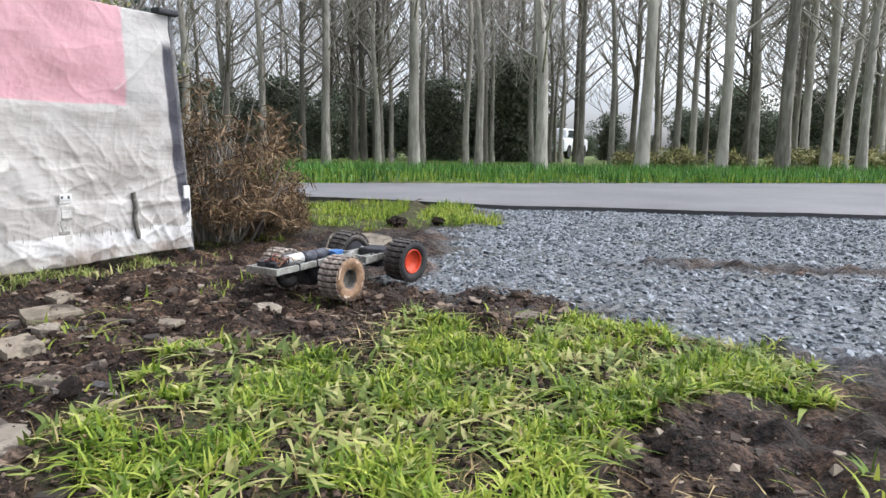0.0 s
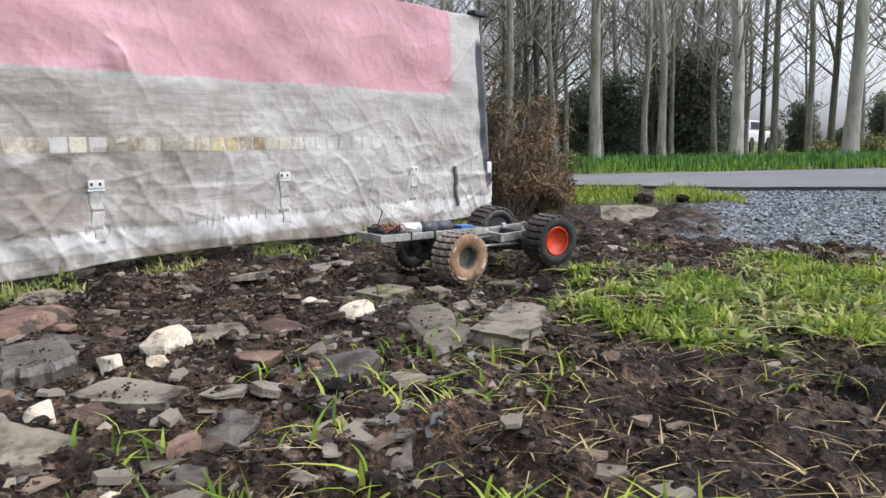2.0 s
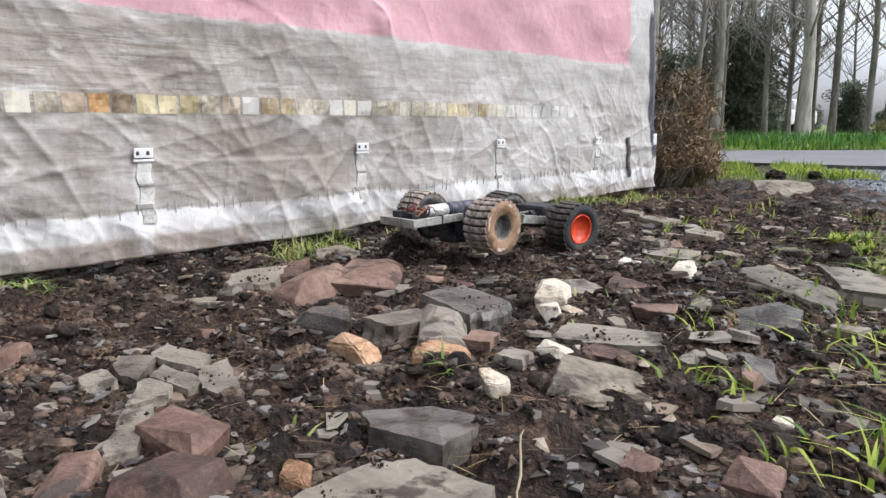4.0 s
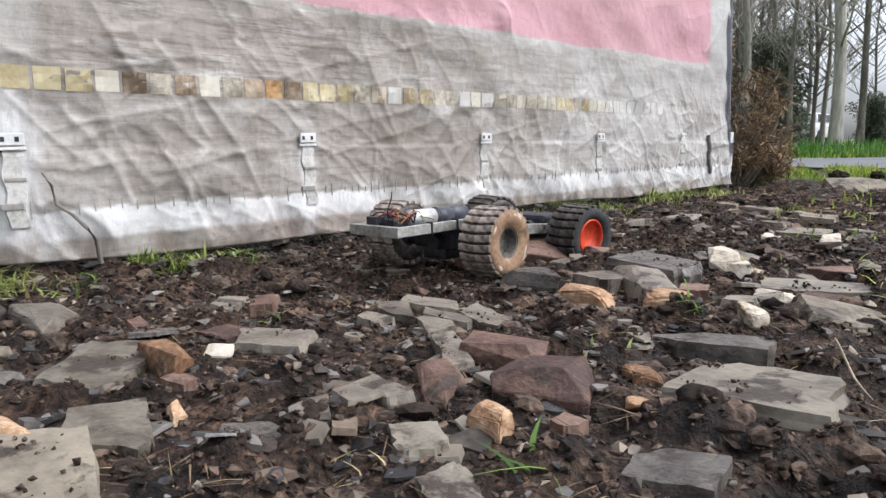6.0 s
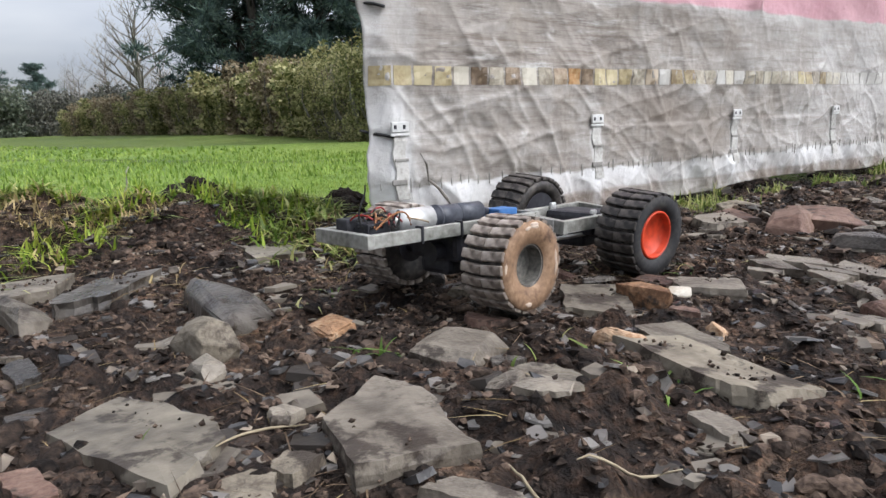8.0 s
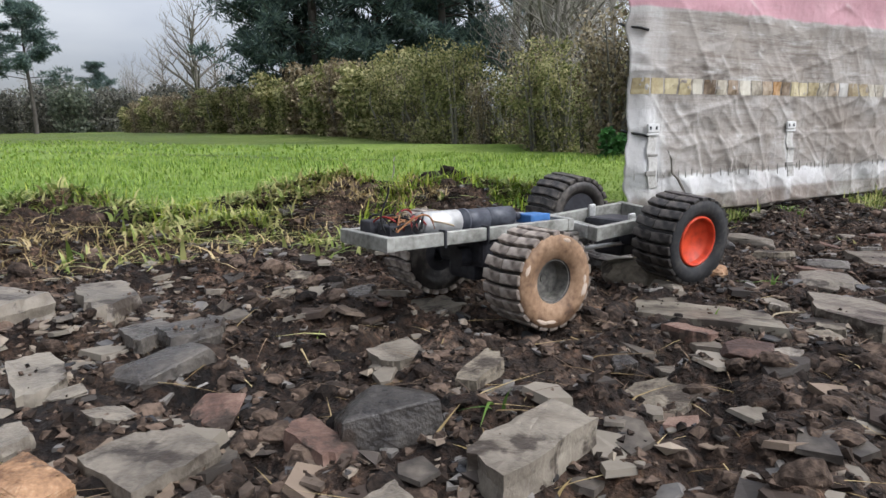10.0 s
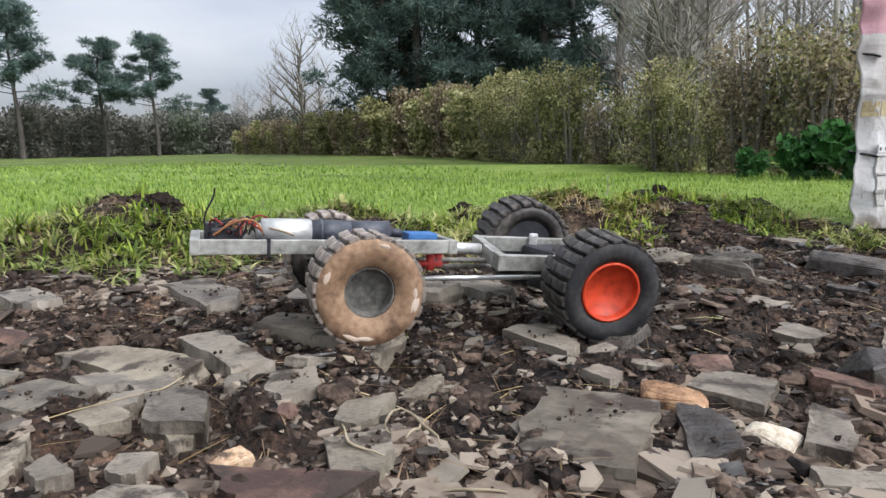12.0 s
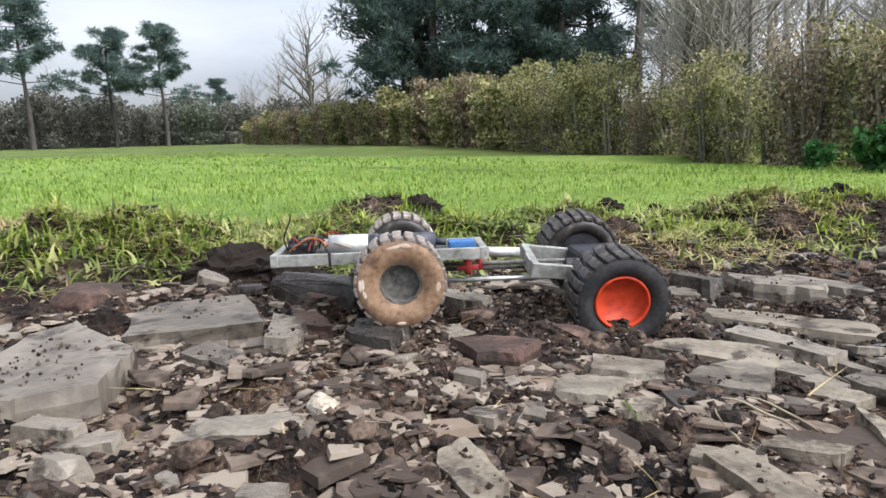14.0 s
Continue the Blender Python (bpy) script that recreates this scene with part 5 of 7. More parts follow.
def model_truck():
    """Origin on the axles' level, midway; x ahead, y to its left."""
    v = tagged(new("model_truck"), "home-made four-wheel-drive model truck of aluminium rails with muddy wheels", "model truck")
    v.empty_display_size = 0.1
    B = HALF_BASE
    Z = 0.040
    rails("front_rail", B - 0.135, B + 0.185, 0.052, Z, v, ALU, 0.0085, (B + 0.181, B - 0.128))
    for x in (B + 0.10, B + 0.03):
        bm = bmesh.new()
        box(bm, x, 0.052, Z, 0.004, 0.0135, 0.0225, 0.001)
        part("cable_tie", bm, BLACKP, v)
    # deck plate, motors, gearbox and receiver on the front frame
    bm = bmesh.new()
    box(bm, B + 0.03, 0, Z - 0.004, 0.27, 0.092, 0.003, 0.001)
    part("deck_plate", bm, BLACKP, v)
    bm = bmesh.new()
    cyl(bm, (B + 0.105, 0.008, Z + 0.0135), (B + 0.045, 0.008, Z + 0.0135), 0.0165, 20)
    cyl(bm, (B + 0.112, 0.008, Z + 0.0135), (B + 0.104, 0.008, Z + 0.0135), 0.011, 16)
    part("motor", bm, STEEL, v, "bright steel motor can", True)
    bm = bmesh.new()
    cyl(bm, (B + 0.045, 0.008, Z + 0.0135), (B - 0.005, 0.008, Z + 0.0135), 0.0155, 20)
    cyl(bm, (B + 0.035, 0.008, Z + 0.0135), (B + 0.031, 0.008, Z + 0.0135), 0.0172, 20)
    part("gearbox", bm, NAVY, v, "dark blue-grey gearbox tube", True)
    bm = bmesh.new()
    cyl(bm, (B - 0.008, 0.002, Z + 0.0135), (B - 0.058, 0.002, Z + 0.0135), 0.0145, 20)
    cyl(bm, (B - 0.058, 0.002, Z + 0.0135), (B - 0.075, 0.002, Z + 0.0115), 0.006, 12)
    part("second_gearbox", bm, NAVY, v, "", True)
    bm = bmesh.new()
    box(bm, B - 0.098, 0.01, Z + 0.008, 0.040, 0.032, 0.013, 0.002)
    part("servo", bm, BLUEP, v, "blue plastic servo box")
    bm = bmesh.new()
    box(bm, B + 0.145, 0.012, Z + 0.010, 0.036, 0.03, 0.016, 0.002)
    box(bm, B + 0.158, -0.02, Z + 0.012, 0.026, 0.025, 0.020, 0.002)
    part("receiver", bm, BLACKP, v)
    rnd = random.Random(17)
    for k in range(24):
        a = Vector((B + rnd.uniform(0.11, 0.17), rnd.uniform(-0.04, 0.045), Z + 0.012))
        b = Vector((B + rnd.uniform(0.06, 0.17), rnd.uniform(-0.04, 0.04), Z + 0.012))
        mid = (a + b) / 2 + Vector((rnd.uniform(-0.02, 0.02), rnd.uniform(-0.01, 0.01), rnd.uniform(0.012, 0.042)))
        pts = [a * (1 - f) ** 2 + mid * 2 * f * (1 - f) + b * f * f for f in [i / 9 for i in range(10)]]
        V, Fc = [], []
        tube(V, Fc, pts, [0.0013] * 10, 6)
        quads_ob("wire", V, Fc, (REDW, BLACKW, ORANGEW, BLACKW, BEIGEW, BLACKW)[k % 6], v, True)
    V, Fc = [], []
    tube(V, Fc, [Vector((B + 0.165 + 0.006 * math.sin(k * 0.7), 0.02, Z + 0.01 + 0.008 * k)) for k in range(8)], [0.0012] * 8, 5)
    quads_ob("antenna", V, Fc, BLACKW, v, True)
    # axles, shafts and links below
    for x in (B, -B):
        bm = bmesh.new()
        cyl(bm, (x, -HALF_TRACK + 0.03, 0), (x, HALF_TRACK - 0.03, 0), 0.010, 14)
        bmesh.ops.create_uvsphere(bm, u_segments=16, v_segments=10, radius=0.026, matrix=Matrix.Translation((x, -0.012, 0.002)) @ Matrix.Diagonal((1, 0.8, 1, 1)))
        cyl(bm, (x - 0.03, -0.012, 0.004), (x + 0.03, -0.012, 0.004), 0.012, 14)
        part("axle", bm, BLACKP, v, "black axle with gear housing", True)
        bm = bmesh.new()
        box(bm, x - 0.004, 0.0, 0.012, 0.074, 0.10, 0.040, 0.008)
        box(bm, x + 0.006, 0.0, -0.016, 0.050, 0.060, 0.026, 0.008)
        cyl(bm, (x - 0.05, 0.014, 0.006), (x + 0.05, 0.014, 0.006), 0.014, 16)
        part("gearbox_housing", bm, BLACKP, v, "dirty black gearbox housing")
    for y, z in ((-0.012, 0.006), (0.028, -0.004), (0.012, 0.018)):
        bm = bmesh.new()
        cyl(bm, (B - 0.02, y, z), (-B + 0.02, y, z - 0.002), 0.0035, 10)
        part("link_rod", bm, STEEL if z < 0 else HUB, v, "", True)
    for x, y in ((B - 0.105, 0.038), (B - 0.125, 0.01)):
        bm = bmesh.new()
        cyl(bm, (x, y, 0.008), (x, y, 0.028), 0.006, 12)
        cyl(bm, (x - 0.016, y, 0.016), (x + 0.016, y, 0.016), 0.004, 10)
        part("joint", bm, material("red_anodised_joint", [(0.35, 0.03, 0.03), (0.5, 0.06, 0.05)], 20, 0.4, 0), v, "", True)
    bm = bmesh.new()
    cyl(bm, (B - 0.12, 0, Z - 0.006), (-B + 0.12, 0, Z - 0.010), 0.008, 14)
    part("swivel", bm, STEEL, v, "", True)
    rear = new("rear_frame")
    rear.parent = v
    rear.empty_display_size = 0.03
    Z = 0.005
    rails("rear_rail", -0.065, 0.110, 0.052, Z, rear, ALU, 0.0105, (0.106, -0.062))
    for y in (0.044, -0.044):
        bm = bmesh.new()
        box(bm, 0.02, y, Z + 0.008, 0.014, 0.006, 0.022, 0.003)
        cyl(bm, (0.02, y - 0.004, Z + 0.012), (0.02, y + 0.004, Z + 0.012), 0.004, 10)
        part("shock_mount", bm, STEEL, rear)
    bm = bmesh.new()
    box(bm, 0.112, 0.018, Z + 0.001, 0.004, 0.04, 0.020, 0.001)
    part("end_plate", bm, STEEL, rear)
    wheels = [wheel(v, 1, "muddy"), wheel(v, -1, "muddy"), wheel(v, 1, "orange"), wheel(v, -1, "orange")]
    return v, rear, wheels


TRUCK, REAR_FRAME, WHEELS = model_truck()


# ---- trees, hedge and bushes ----
def grow(V, Fc, T, Tf, base, way, length, radius, depth, rnd, sides=6, up=0.25, split=4):
    """One limb and its twigs; thick limbs go into V, fine ones into T."""
    n = 5
    pts, d, p = [base], Vector(way).normalized(), Vector(base)
    for i in range(n):
        d = (d + Vector((rnd.gauss(0, 0.09), rnd.gauss(0, 0.09), rnd.gauss(0, 0.05) + up * 0.18))).normalized()
        p = p + d * length / n
        pts.append(p)
    fine = depth <= 1
    tube(T if fine else V, Tf if fine else Fc, pts, [radius * (1 - 0.75 * i / n) for i in range(n + 1)], 3 if fine else sides)
    if depth <= 0:
        return
    for k in range(split):
        f = rnd.uniform(0.35, 1.0)
        i = min(int(f * n), n - 1)
        q = pts[i].lerp(pts[i + 1], f * n - i)
        a = rnd.uniform(0, 2 * math.pi)
        side = Vector((math.cos(a), math.sin(a), rnd.uniform(0.2, 0.9))).normalized()
        grow(V, Fc, T, Tf, q, (d * 0.45 + side * 0.75), length * rnd.uniform(0.38, 0.62), radius * 0.45, depth - 1, rnd, max(4, sides - 1), up, split)


def bare_tree(seed, tall, radius, clear, limbs, label, bark=BARK, lean=(0, 0), crown=0.16, depth=2, split=4, stout=0.28):
    """A leafless tree: tapering trunk with limbs, and its crown of twigs."""
    rnd = random.Random(seed)
    t = tagged(new("tree"), label, "tree")
    V, Fc, T, Tf = [], [], [], []
    n = 14
    pts = [Vector((lean[0] * (i / n) ** 1.3 * tall + 0.02 * tall * math.sin(i * 0.7 + seed) * (i / n), lean[1] * (i / n) ** 1.3 * tall + 0.02 * tall * math.cos(i * 0.6 + seed * 2) * (i / n), tall * i / n - (0.1 if i == 0 else 0))) for i in range(n + 1)]
    radii = [radius * (1.35 if i == 0 else 1.0) * (1 - 0.82 * i / n) + 0.008 for i in range(n + 1)]
    tube(V, Fc, pts, radii, 10)
    for k in range(limbs):
        f = clear + (1 - clear) * (k + rnd.random()) / limbs
        i = min(int(f * n), n - 1)
        q = pts[i].lerp(pts[i + 1], f * n - i)
        a = rnd.uniform(0, 2 * math.pi)
        grow(V, Fc, T, Tf, q, (math.cos(a), math.sin(a), rnd.uniform(0.35, 1.1)), tall * crown * rnd.uniform(0.6, 1.3) * (1.25 - 0.6 * f), radius * stout * (1.2 - f), depth, rnd, 5, 0.35, split)
    quads_ob("trunk", V, Fc, bark, t, True)
    quads_ob("crown", T, Tf, TWIG, t)
    return t


def leaf_cloud(centres, count, size, seed, flat=0.6, narrow=0.55):
    """Small leaf quads round centres (x, y, z, radius); returns vertices and faces."""
    r = np.random.default_rng(seed)
    c = np.array(centres, float)
    pick = r.choice(len(c), count, p=c[:, 3] ** 2 / (c[:, 3] ** 2).sum())
    d = r.normal(size=(count, 3))
    d /= np.linalg.norm(d, axis=1)[:, None]
    at = c[pick, :3] + d * (c[pick, 3] * r.random(count) ** 0.45)[:, None] * np.array([1, 1, flat if flat else 1])
    s = size * r.uniform(0.5, 1.4, count)
    a, b = r.normal(size=(count, 3)), r.normal(size=(count, 3))
    a /= np.linalg.norm(a, axis=1)[:, None]
    b -= a * (a * b).sum(1)[:, None]
    b /= np.linalg.norm(b, axis=1)[:, None]
    a, b = a * s[:, None], b * (s * narrow)[:, None]
    v = np.stack([at - a, at + b, at + a, at - b], 1).reshape(-1, 3)
    return v, np.arange(count * 4).reshape(-1, 4)


def leaf_part(name, centres, count, size, seed, mat, parent, flat=0.6, label="", narrow=0.55):
    v, f = leaf_cloud(centres, count, size, seed, flat, narrow)
    ob = new(name, fast_mesh(name, v, f, [mat]))
    ob.parent = parent
    return tagged(ob, label)


def needle_tufts(centres, per, size, seed):
    """Clumps of narrow needles that point outward and up."""
    r = np.random.default_rng(seed)
    c = np.repeat(np.array(centres, float), per, axis=0)
    n = len(c)
    d = r.normal(size=(n, 3)) + np.array([0, 0, 0.35])
    d /= np.linalg.norm(d, axis=1)[:, None]
    root = c[:, :3] + d * (c[:, 3] * r.uniform(0.1, 0.85, n))[:, None] * np.array([1, 1, 0.55])
    tip = root + d * (size * r.uniform(0.6, 1.3, n))[:, None]
    s = np.cross(d, r.normal(size=(n, 3)))
    s /= np.linalg.norm(s, axis=1)[:, None]
    s *= (size * 0.13 * r.uniform(0.6, 1.3, n))[:, None]
    return np.stack([root - s, root + s, tip], 1).reshape(-1, 3), np.arange(n * 3).reshape(-1, 3)


def pine(seed, tall, radius, clear, limbs, spread_w, label, per=150, size=0.5, clump=0.75, dense=1.0):
    rnd = random.Random(seed)
    t = tagged(new("pine_tree"), label, "pine")
    V, Fc = [], []
    n = 12
    pts = [Vector((0.012 * tall * math.sin(i * 0.5 + seed), 0.012 * tall * math.cos(i * 0.45 + seed), tall * i / n - (0.2 if i == 0 else 0))) for i in range(n + 1)]
    tube(V, Fc, pts, [radius * (1 - 0.85 * i / n) + 0.01 for i in range(n + 1)], 9)
    tufts = []
    for k in range(limbs):
        f = clear + (1 - clear) * (k + rnd.random()) / limbs
        i = min(int(f * n), n - 1)
        q = pts[i].lerp(pts[i + 1], f * n - i)
        a = rnd.uniform(0, 2 * math.pi)
        reach = spread_w * tall * rnd.uniform(0.55, 1.1) * (1.1 - 0.75 * (f - clear) / (1 - clear))
        end = q + Vector((math.cos(a), math.sin(a), rnd.uniform(0.05, 0.45))) * reach
        mid = q.lerp(end, 0.5) + Vector((0, 0, -0.06 * reach))
        tube(V, Fc, [q, mid, end], [radius * 0.22, radius * 0.14, 0.012], 5)
        for m in range(max(2, int(5 * dense))):
            g = rnd.uniform(0.35, 1.05)
            p = (mid.lerp(end, (g - 0.5) * 2) if g > 0.5 else q.lerp(mid, g * 2)) + Vector((rnd.gauss(0, 0.28), rnd.gauss(0, 0.28), rnd.gauss(0.1, 0.14))) * clump
            tufts.append((p.x, p.y, p.z, clump * rnd.uniform(0.5, 1.15)))
    quads_ob("trunk", V, Fc, BARK_PINE, t, True)
    v, f = needle_tufts(tufts, per, size, seed)
    ob = new("crown", fast_mesh("crown", v, f, [NEEDLES]))
    ob.parent = t
    return t


def at_bearing(eye, degrees_left, far):
    a = radians(degrees_left)
    return eye[0] - math.sin(a) * far, eye[1] + math.cos(a) * far


def put_tree(src, used, x, y, turn, size, label=""):
    """The first stand of a source tree moves it; later ones copy it."""
    m = pose(x, y, ground_z(x, y) - 0.02, 0, 0, turn)
    ob = src if src.name not in used else copy_thing(src, m)
    used.add(src.name)
    ob.matrix_basis = m
    ob.scale = (size, size, size)
    if label:
        tagged(ob, label)
    return ob


EYE_A, EYE_B = (0.05, 0.26), (-2.4, -2.63)
used = set()
TRUNKS = [bare_tree(31 + k, 10.5, 0.094, 0.22, 40, "tall leafless grey-barked tree in roadside grove", lean=((-0.02, 0.01), (0.03, 0.0), (0.0, 0.02), (0.015, -0.01))[k]) for k in range(4)]
LEANER = bare_tree(41, 9.5, 0.12, 0.2, 26, "leaning twisted pale tree at the road verge", lean=(0.035, 0.0))
THIN = [bare_tree(51 + k, 9.0, 0.055, 0.14, 50, "thin leafless sapling in the grove", BARK_DARK, crown=0.2, stout=0.42) for k in range(3)]
rnd = random.Random(77)
# (degrees left of straight ahead, distance, girth)
GROVE = [(21.3, 16, 0.9), (16.2, 14.2, 1.0), (11.9, 19, 0.9), (10.8, 20, 0.8), (8.85, 15.1, 1.3), (8.1, 18, 0.9), (4.5, 19, 1.0), (3.4, 16.4, 1.0), (2.3, 20, 0.8), (-1.0, 21, 0.9), (-3.4, 22, 0.8), (-5.0, 17, 0.9), (-7.5, 18, 0.9), (-9.9, 14.0, 1.35), (-11.0, 21, 1.0), (-12.5, 18, 1.0), (-13.7, 19, 1.0), (-15.9, 15.0, 1.2), (-18.1, 16, 1.1), (-20.2, 14.6, 1.35), (-21.6, 17, 1.1), (-23.0, 16, 1.1), (-24.2, 18, 1.0), (-25.3, 15, 1.0), (-26.4, 19, 1.0), (-28, 15, 1.2), (24, 20, 1.0), (27, 18, 1.1), (14, 24, 1.0)]
for k, (b, far, size) in enumerate(GROVE):
    x, y = at_bearing(EYE_A, b, far)
    put_tree(TRUNKS[k % 4], used, x, y, rnd.uniform(0, 360), size * 0.92)
x, y = at_bearing(EYE_A, -1.8, 12.1)
put_tree(LEANER, used, x, y, 180, 0.85)
for k in range(84):
    b, far = rnd.uniform(-32, 32), rnd.uniform(19, 42)
    if -15 < b < -2 and rnd.random() < 0.55:
        continue
    x, y = at_bearing(EYE_A, b, far)
    put_tree(THIN[k % 3], used, x, y, rnd.uniform(0, 360), rnd.uniform(0.9, 1.6))

# dark evergreen shrubs behind the grove
def shrub(seed, tall, wide, count, size, mat, label, stems=9, flat=0.8, name="shrub"):
    rnd = random.Random(seed)
    t = tagged(new(name), label, "shrub")
    V, Fc, C = [], [], []
    for k in range(stems):
        a, lean = rnd.uniform(0, 2 * math.pi), rnd.uniform(0.1, 0.6)
        p = Vector((math.cos(a) * wide * 0.15, math.sin(a) * wide * 0.15, -0.05))
        e = Vector((math.cos(a) * wide * lean, math.sin(a) * wide * lean, tall * rnd.uniform(0.65, 1.0)))
        mid = p.lerp(e, 0.5) + Vector((rnd.gauss(0, 0.05), rnd.gauss(0, 0.05), 0.05)) * tall
        tube(V, Fc, [p, mid, e], [0.02 * tall, 0.012 * tall, 0.003 * tall], 5)
        for g in (0.08, 0.25, 0.5, 0.75, 1.0):
            q = p.lerp(mid, g * 2) if g < 0.5 else mid.lerp(e, (g - 0.5) * 2)
            C.append((q.x + rnd.gauss(0, 0.12) * wide, q.y + rnd.gauss(0, 0.12) * wide, max(0.04 * tall, q.z), wide * rnd.uniform(0.18, 0.36)))
    quads_ob("stem", V, Fc, BARK_DARK, t, True)
    leaf_part("foliage", C, count, size, seed, mat, t, flat)
    return t


DARKS = [shrub(61 + k, 4.2, 2.6, 11000, 0.095, LEAF_DARK, "dark evergreen thicket behind the grove", 14) for k in range(2)]
for k in range(26):
    b = -31 + 62 * (k + rnd.random()) / 26
    if -14.5 < b < -3.5 and k % 3:
        continue
    x, y = at_bearing(EYE_A, b, rnd.uniform(27, 37) if b < -4 else rnd.uniform(23, 30))
    put_tree(DARKS[k % 2], used, x, y, rnd.uniform(0, 360), rnd.uniform(0.55, 0.95) * (1.05 if b < -15 else 0.85 if b > 0 else 0.45))
# a far hedge line that closes the grove behind
for k in range(44):
    b = -33 + 66 * (k + rnd.random()) / 44
    x, y = at_bearing(EYE_A, b, rnd.uniform(46, 56))
    put_tree(DARKS[k % 2], used, x, y, rnd.uniform(0, 360), rnd.uniform(0.55, 0.85) * (0.45 if -11 < b < -3 else 1.0))
x, y = at_bearing(EYE_A, 6.3, 24)
YB = shrub(71, 0.9, 0.9, 1500, 0.06, YELLOWBUSH, "bush in yellow blossom among the trees", 8)
put_tree(YB, used, x, y, 0, 1.0)
LOW = shrub(72, 0.5, 0.9, 1500, 0.05, LEAF_HEDGE, "low green bramble at the foot of the trees", 8)
for b, far, size in ((-11.5, 15.5, 0.8), (-13.5, 16.5, 0.9), (-8.5, 17, 0.7), (-17, 16, 0.8), (-20, 16, 0.8), (-23, 16.5, 0.9), (-26, 17, 0.9)):
    x, y = at_bearing(EYE_A, b, far)
    put_tree(LOW, used, x, y, rnd.uniform(0, 360), size)

# hedge along the field, from near the tarpaulin's back far away to the west
HEDGES = [shrub(81, 2.0, 1.0, 5200, 0.036, LEAF_HEDGE, "unclipped green field hedge bush", 20), shrub(82, 1.9, 1.0, 4200, 0.036, LEAF_DRY, "hedge bush with dry brownish leaves", 18), shrub(83, 2.1, 1.0, 5200, 0.036, LEAF_HEDGE, "unclipped green field hedge bush", 16)]
BIG = [shrub(84, 2.0, 1.1, 5000, 0.07, LEAF_HEDGE, "far hedge bush in green and brown", 14), shrub(85, 2.0, 1.1, 5000, 0.07, LEAF_DRY, "far hedge bush in dry brown", 14)]
for k in range(20):
    f = k / 19
    x, y = -2.6 - 9.6 * f + rnd.gauss(0, 0.12), 3.6 + 6.7 * f + rnd.gauss(0, 0.12) + 0.55
    ob = put_tree(HEDGES[(0, 2, 1, 0, 1, 2)[k % 6]], used, x, y, rnd.uniform(0, 360), 0.88 * (rnd.choice((0.5, 0.65, 0.75, 0.85, 0.95)) + rnd.uniform(-0.12, 0.02) + 0.16 * f))
    ob["group"] = "field hedge"
for k in range(26):
    f = (k + 1) / 26
    x = -11.5 - 36 * f + rnd.gauss(0, 0.2)
    y = float(np.interp(-x, (11, 20, 32, 48), (10.4, 15.6, 20.0, 24.8))) + rnd.gauss(0, 0.2)
    ob = put_tree(BIG[k % 3 // 2], used, x, y, rnd.uniform(0, 360), rnd.uniform(0.85, 1.15))
    ob["group"] = "field hedge"
BROAD = shrub(86, 0.55, 0.45, 900, 0.07, LEAF_BROAD, "broad-leaved bright green plant by the hedge", 7)
for x, y, size in ((-3.55, 3.85, 0.65), (-3.1, 3.65, 0.8), (-2.7, 3.4, 0.75), (-4.2, 4.3, 0.45)):
    put_tree(BROAD, used, x, y, rnd.uniform(0, 360), size)

# bare young trees behind the near part of the hedge
for k in range(95):
    f = rnd.random()
    x, y = -4 - 9 * f + rnd.uniform(-3, 1.5), 6.0 + 7 * f + rnd.uniform(0, 6)
    if math.degrees(math.atan2(EYE_A[0] - x, y - EYE_A[1])) < 33 or math.degrees(math.atan2(EYE_B[0] - x, y - EYE_B[1])) > 24:
        continue
    put_tree(THIN[k % 3], used, x, y, rnd.uniform(0, 360), rnd.uniform(0.5, 0.95))
for b, far, size in ((10.4, 8.4, 0.36), (8.0, 9.0, 0.36)):
    x, y = at_bearing(EYE_B, b, far)
    put_tree(TRUNKS[k % 4], used, x, y, rnd.uniform(0, 360), size, "young leafless tree standing in the hedge")

# pines: a dark stand behind the hedge, single trees and a wood's edge across the field
STAND = [pine(91 + k, 14, 0.2, 0.13, 42, 0.25, "tall dark pine in a dense stand", 105, 0.26, 0.72, 1.1) for k in range(2)]
for b, far, size in ((46.5, 31, 0.95), (45.0, 32, 1.05), (43.5, 30, 1.1), (41.0, 33, 1.1), (38.5, 30, 1.05), (36.0, 31, 1.05), (33.5, 29, 1.0), (31.0, 30, 0.95), (45, 38, 1.2), (39, 38, 1.2), (34, 37, 1.2), (27.0, 26, 0.95)):
    x, y = at_bearing(EYE_B, b, far)
    put_tree(STAND[int(b * 2) % 2], used, x, y, rnd.uniform(0, 360), size)
LONE = [pine(95, 10.2, 0.19, 0.45, 34, 0.33, "lone pine with an open flat crown at the field's edge", 80, 0.30, 0.72, 1.3), pine(96, 10.4, 0.19, 0.40, 36, 0.35, "lone pine with an open flat crown at the field's edge", 80, 0.30, 0.72, 1.3)]
for b, far, size, k in ((74.4, 56, 1.0, 1), (68.9, 58, 0.83, 0), (65.3, 57, 0.84, 1), (61.2, 72, 0.6, 0), (70.8, 74, 0.45, 1), (79.5, 60, 0.8, 0), (84, 57, 0.85, 1)):
    x, y = at_bearing(EYE_B, b, far)
    put_tree(LONE[k], used, x, y, rnd.uniform(0, 360), size)
OAK = bare_tree(98, 10.0, 0.26, 0.25, 30, "large leafless oak beyond the field", BARK_DARK, crown=0.36, depth=3, split=3, stout=0.6)
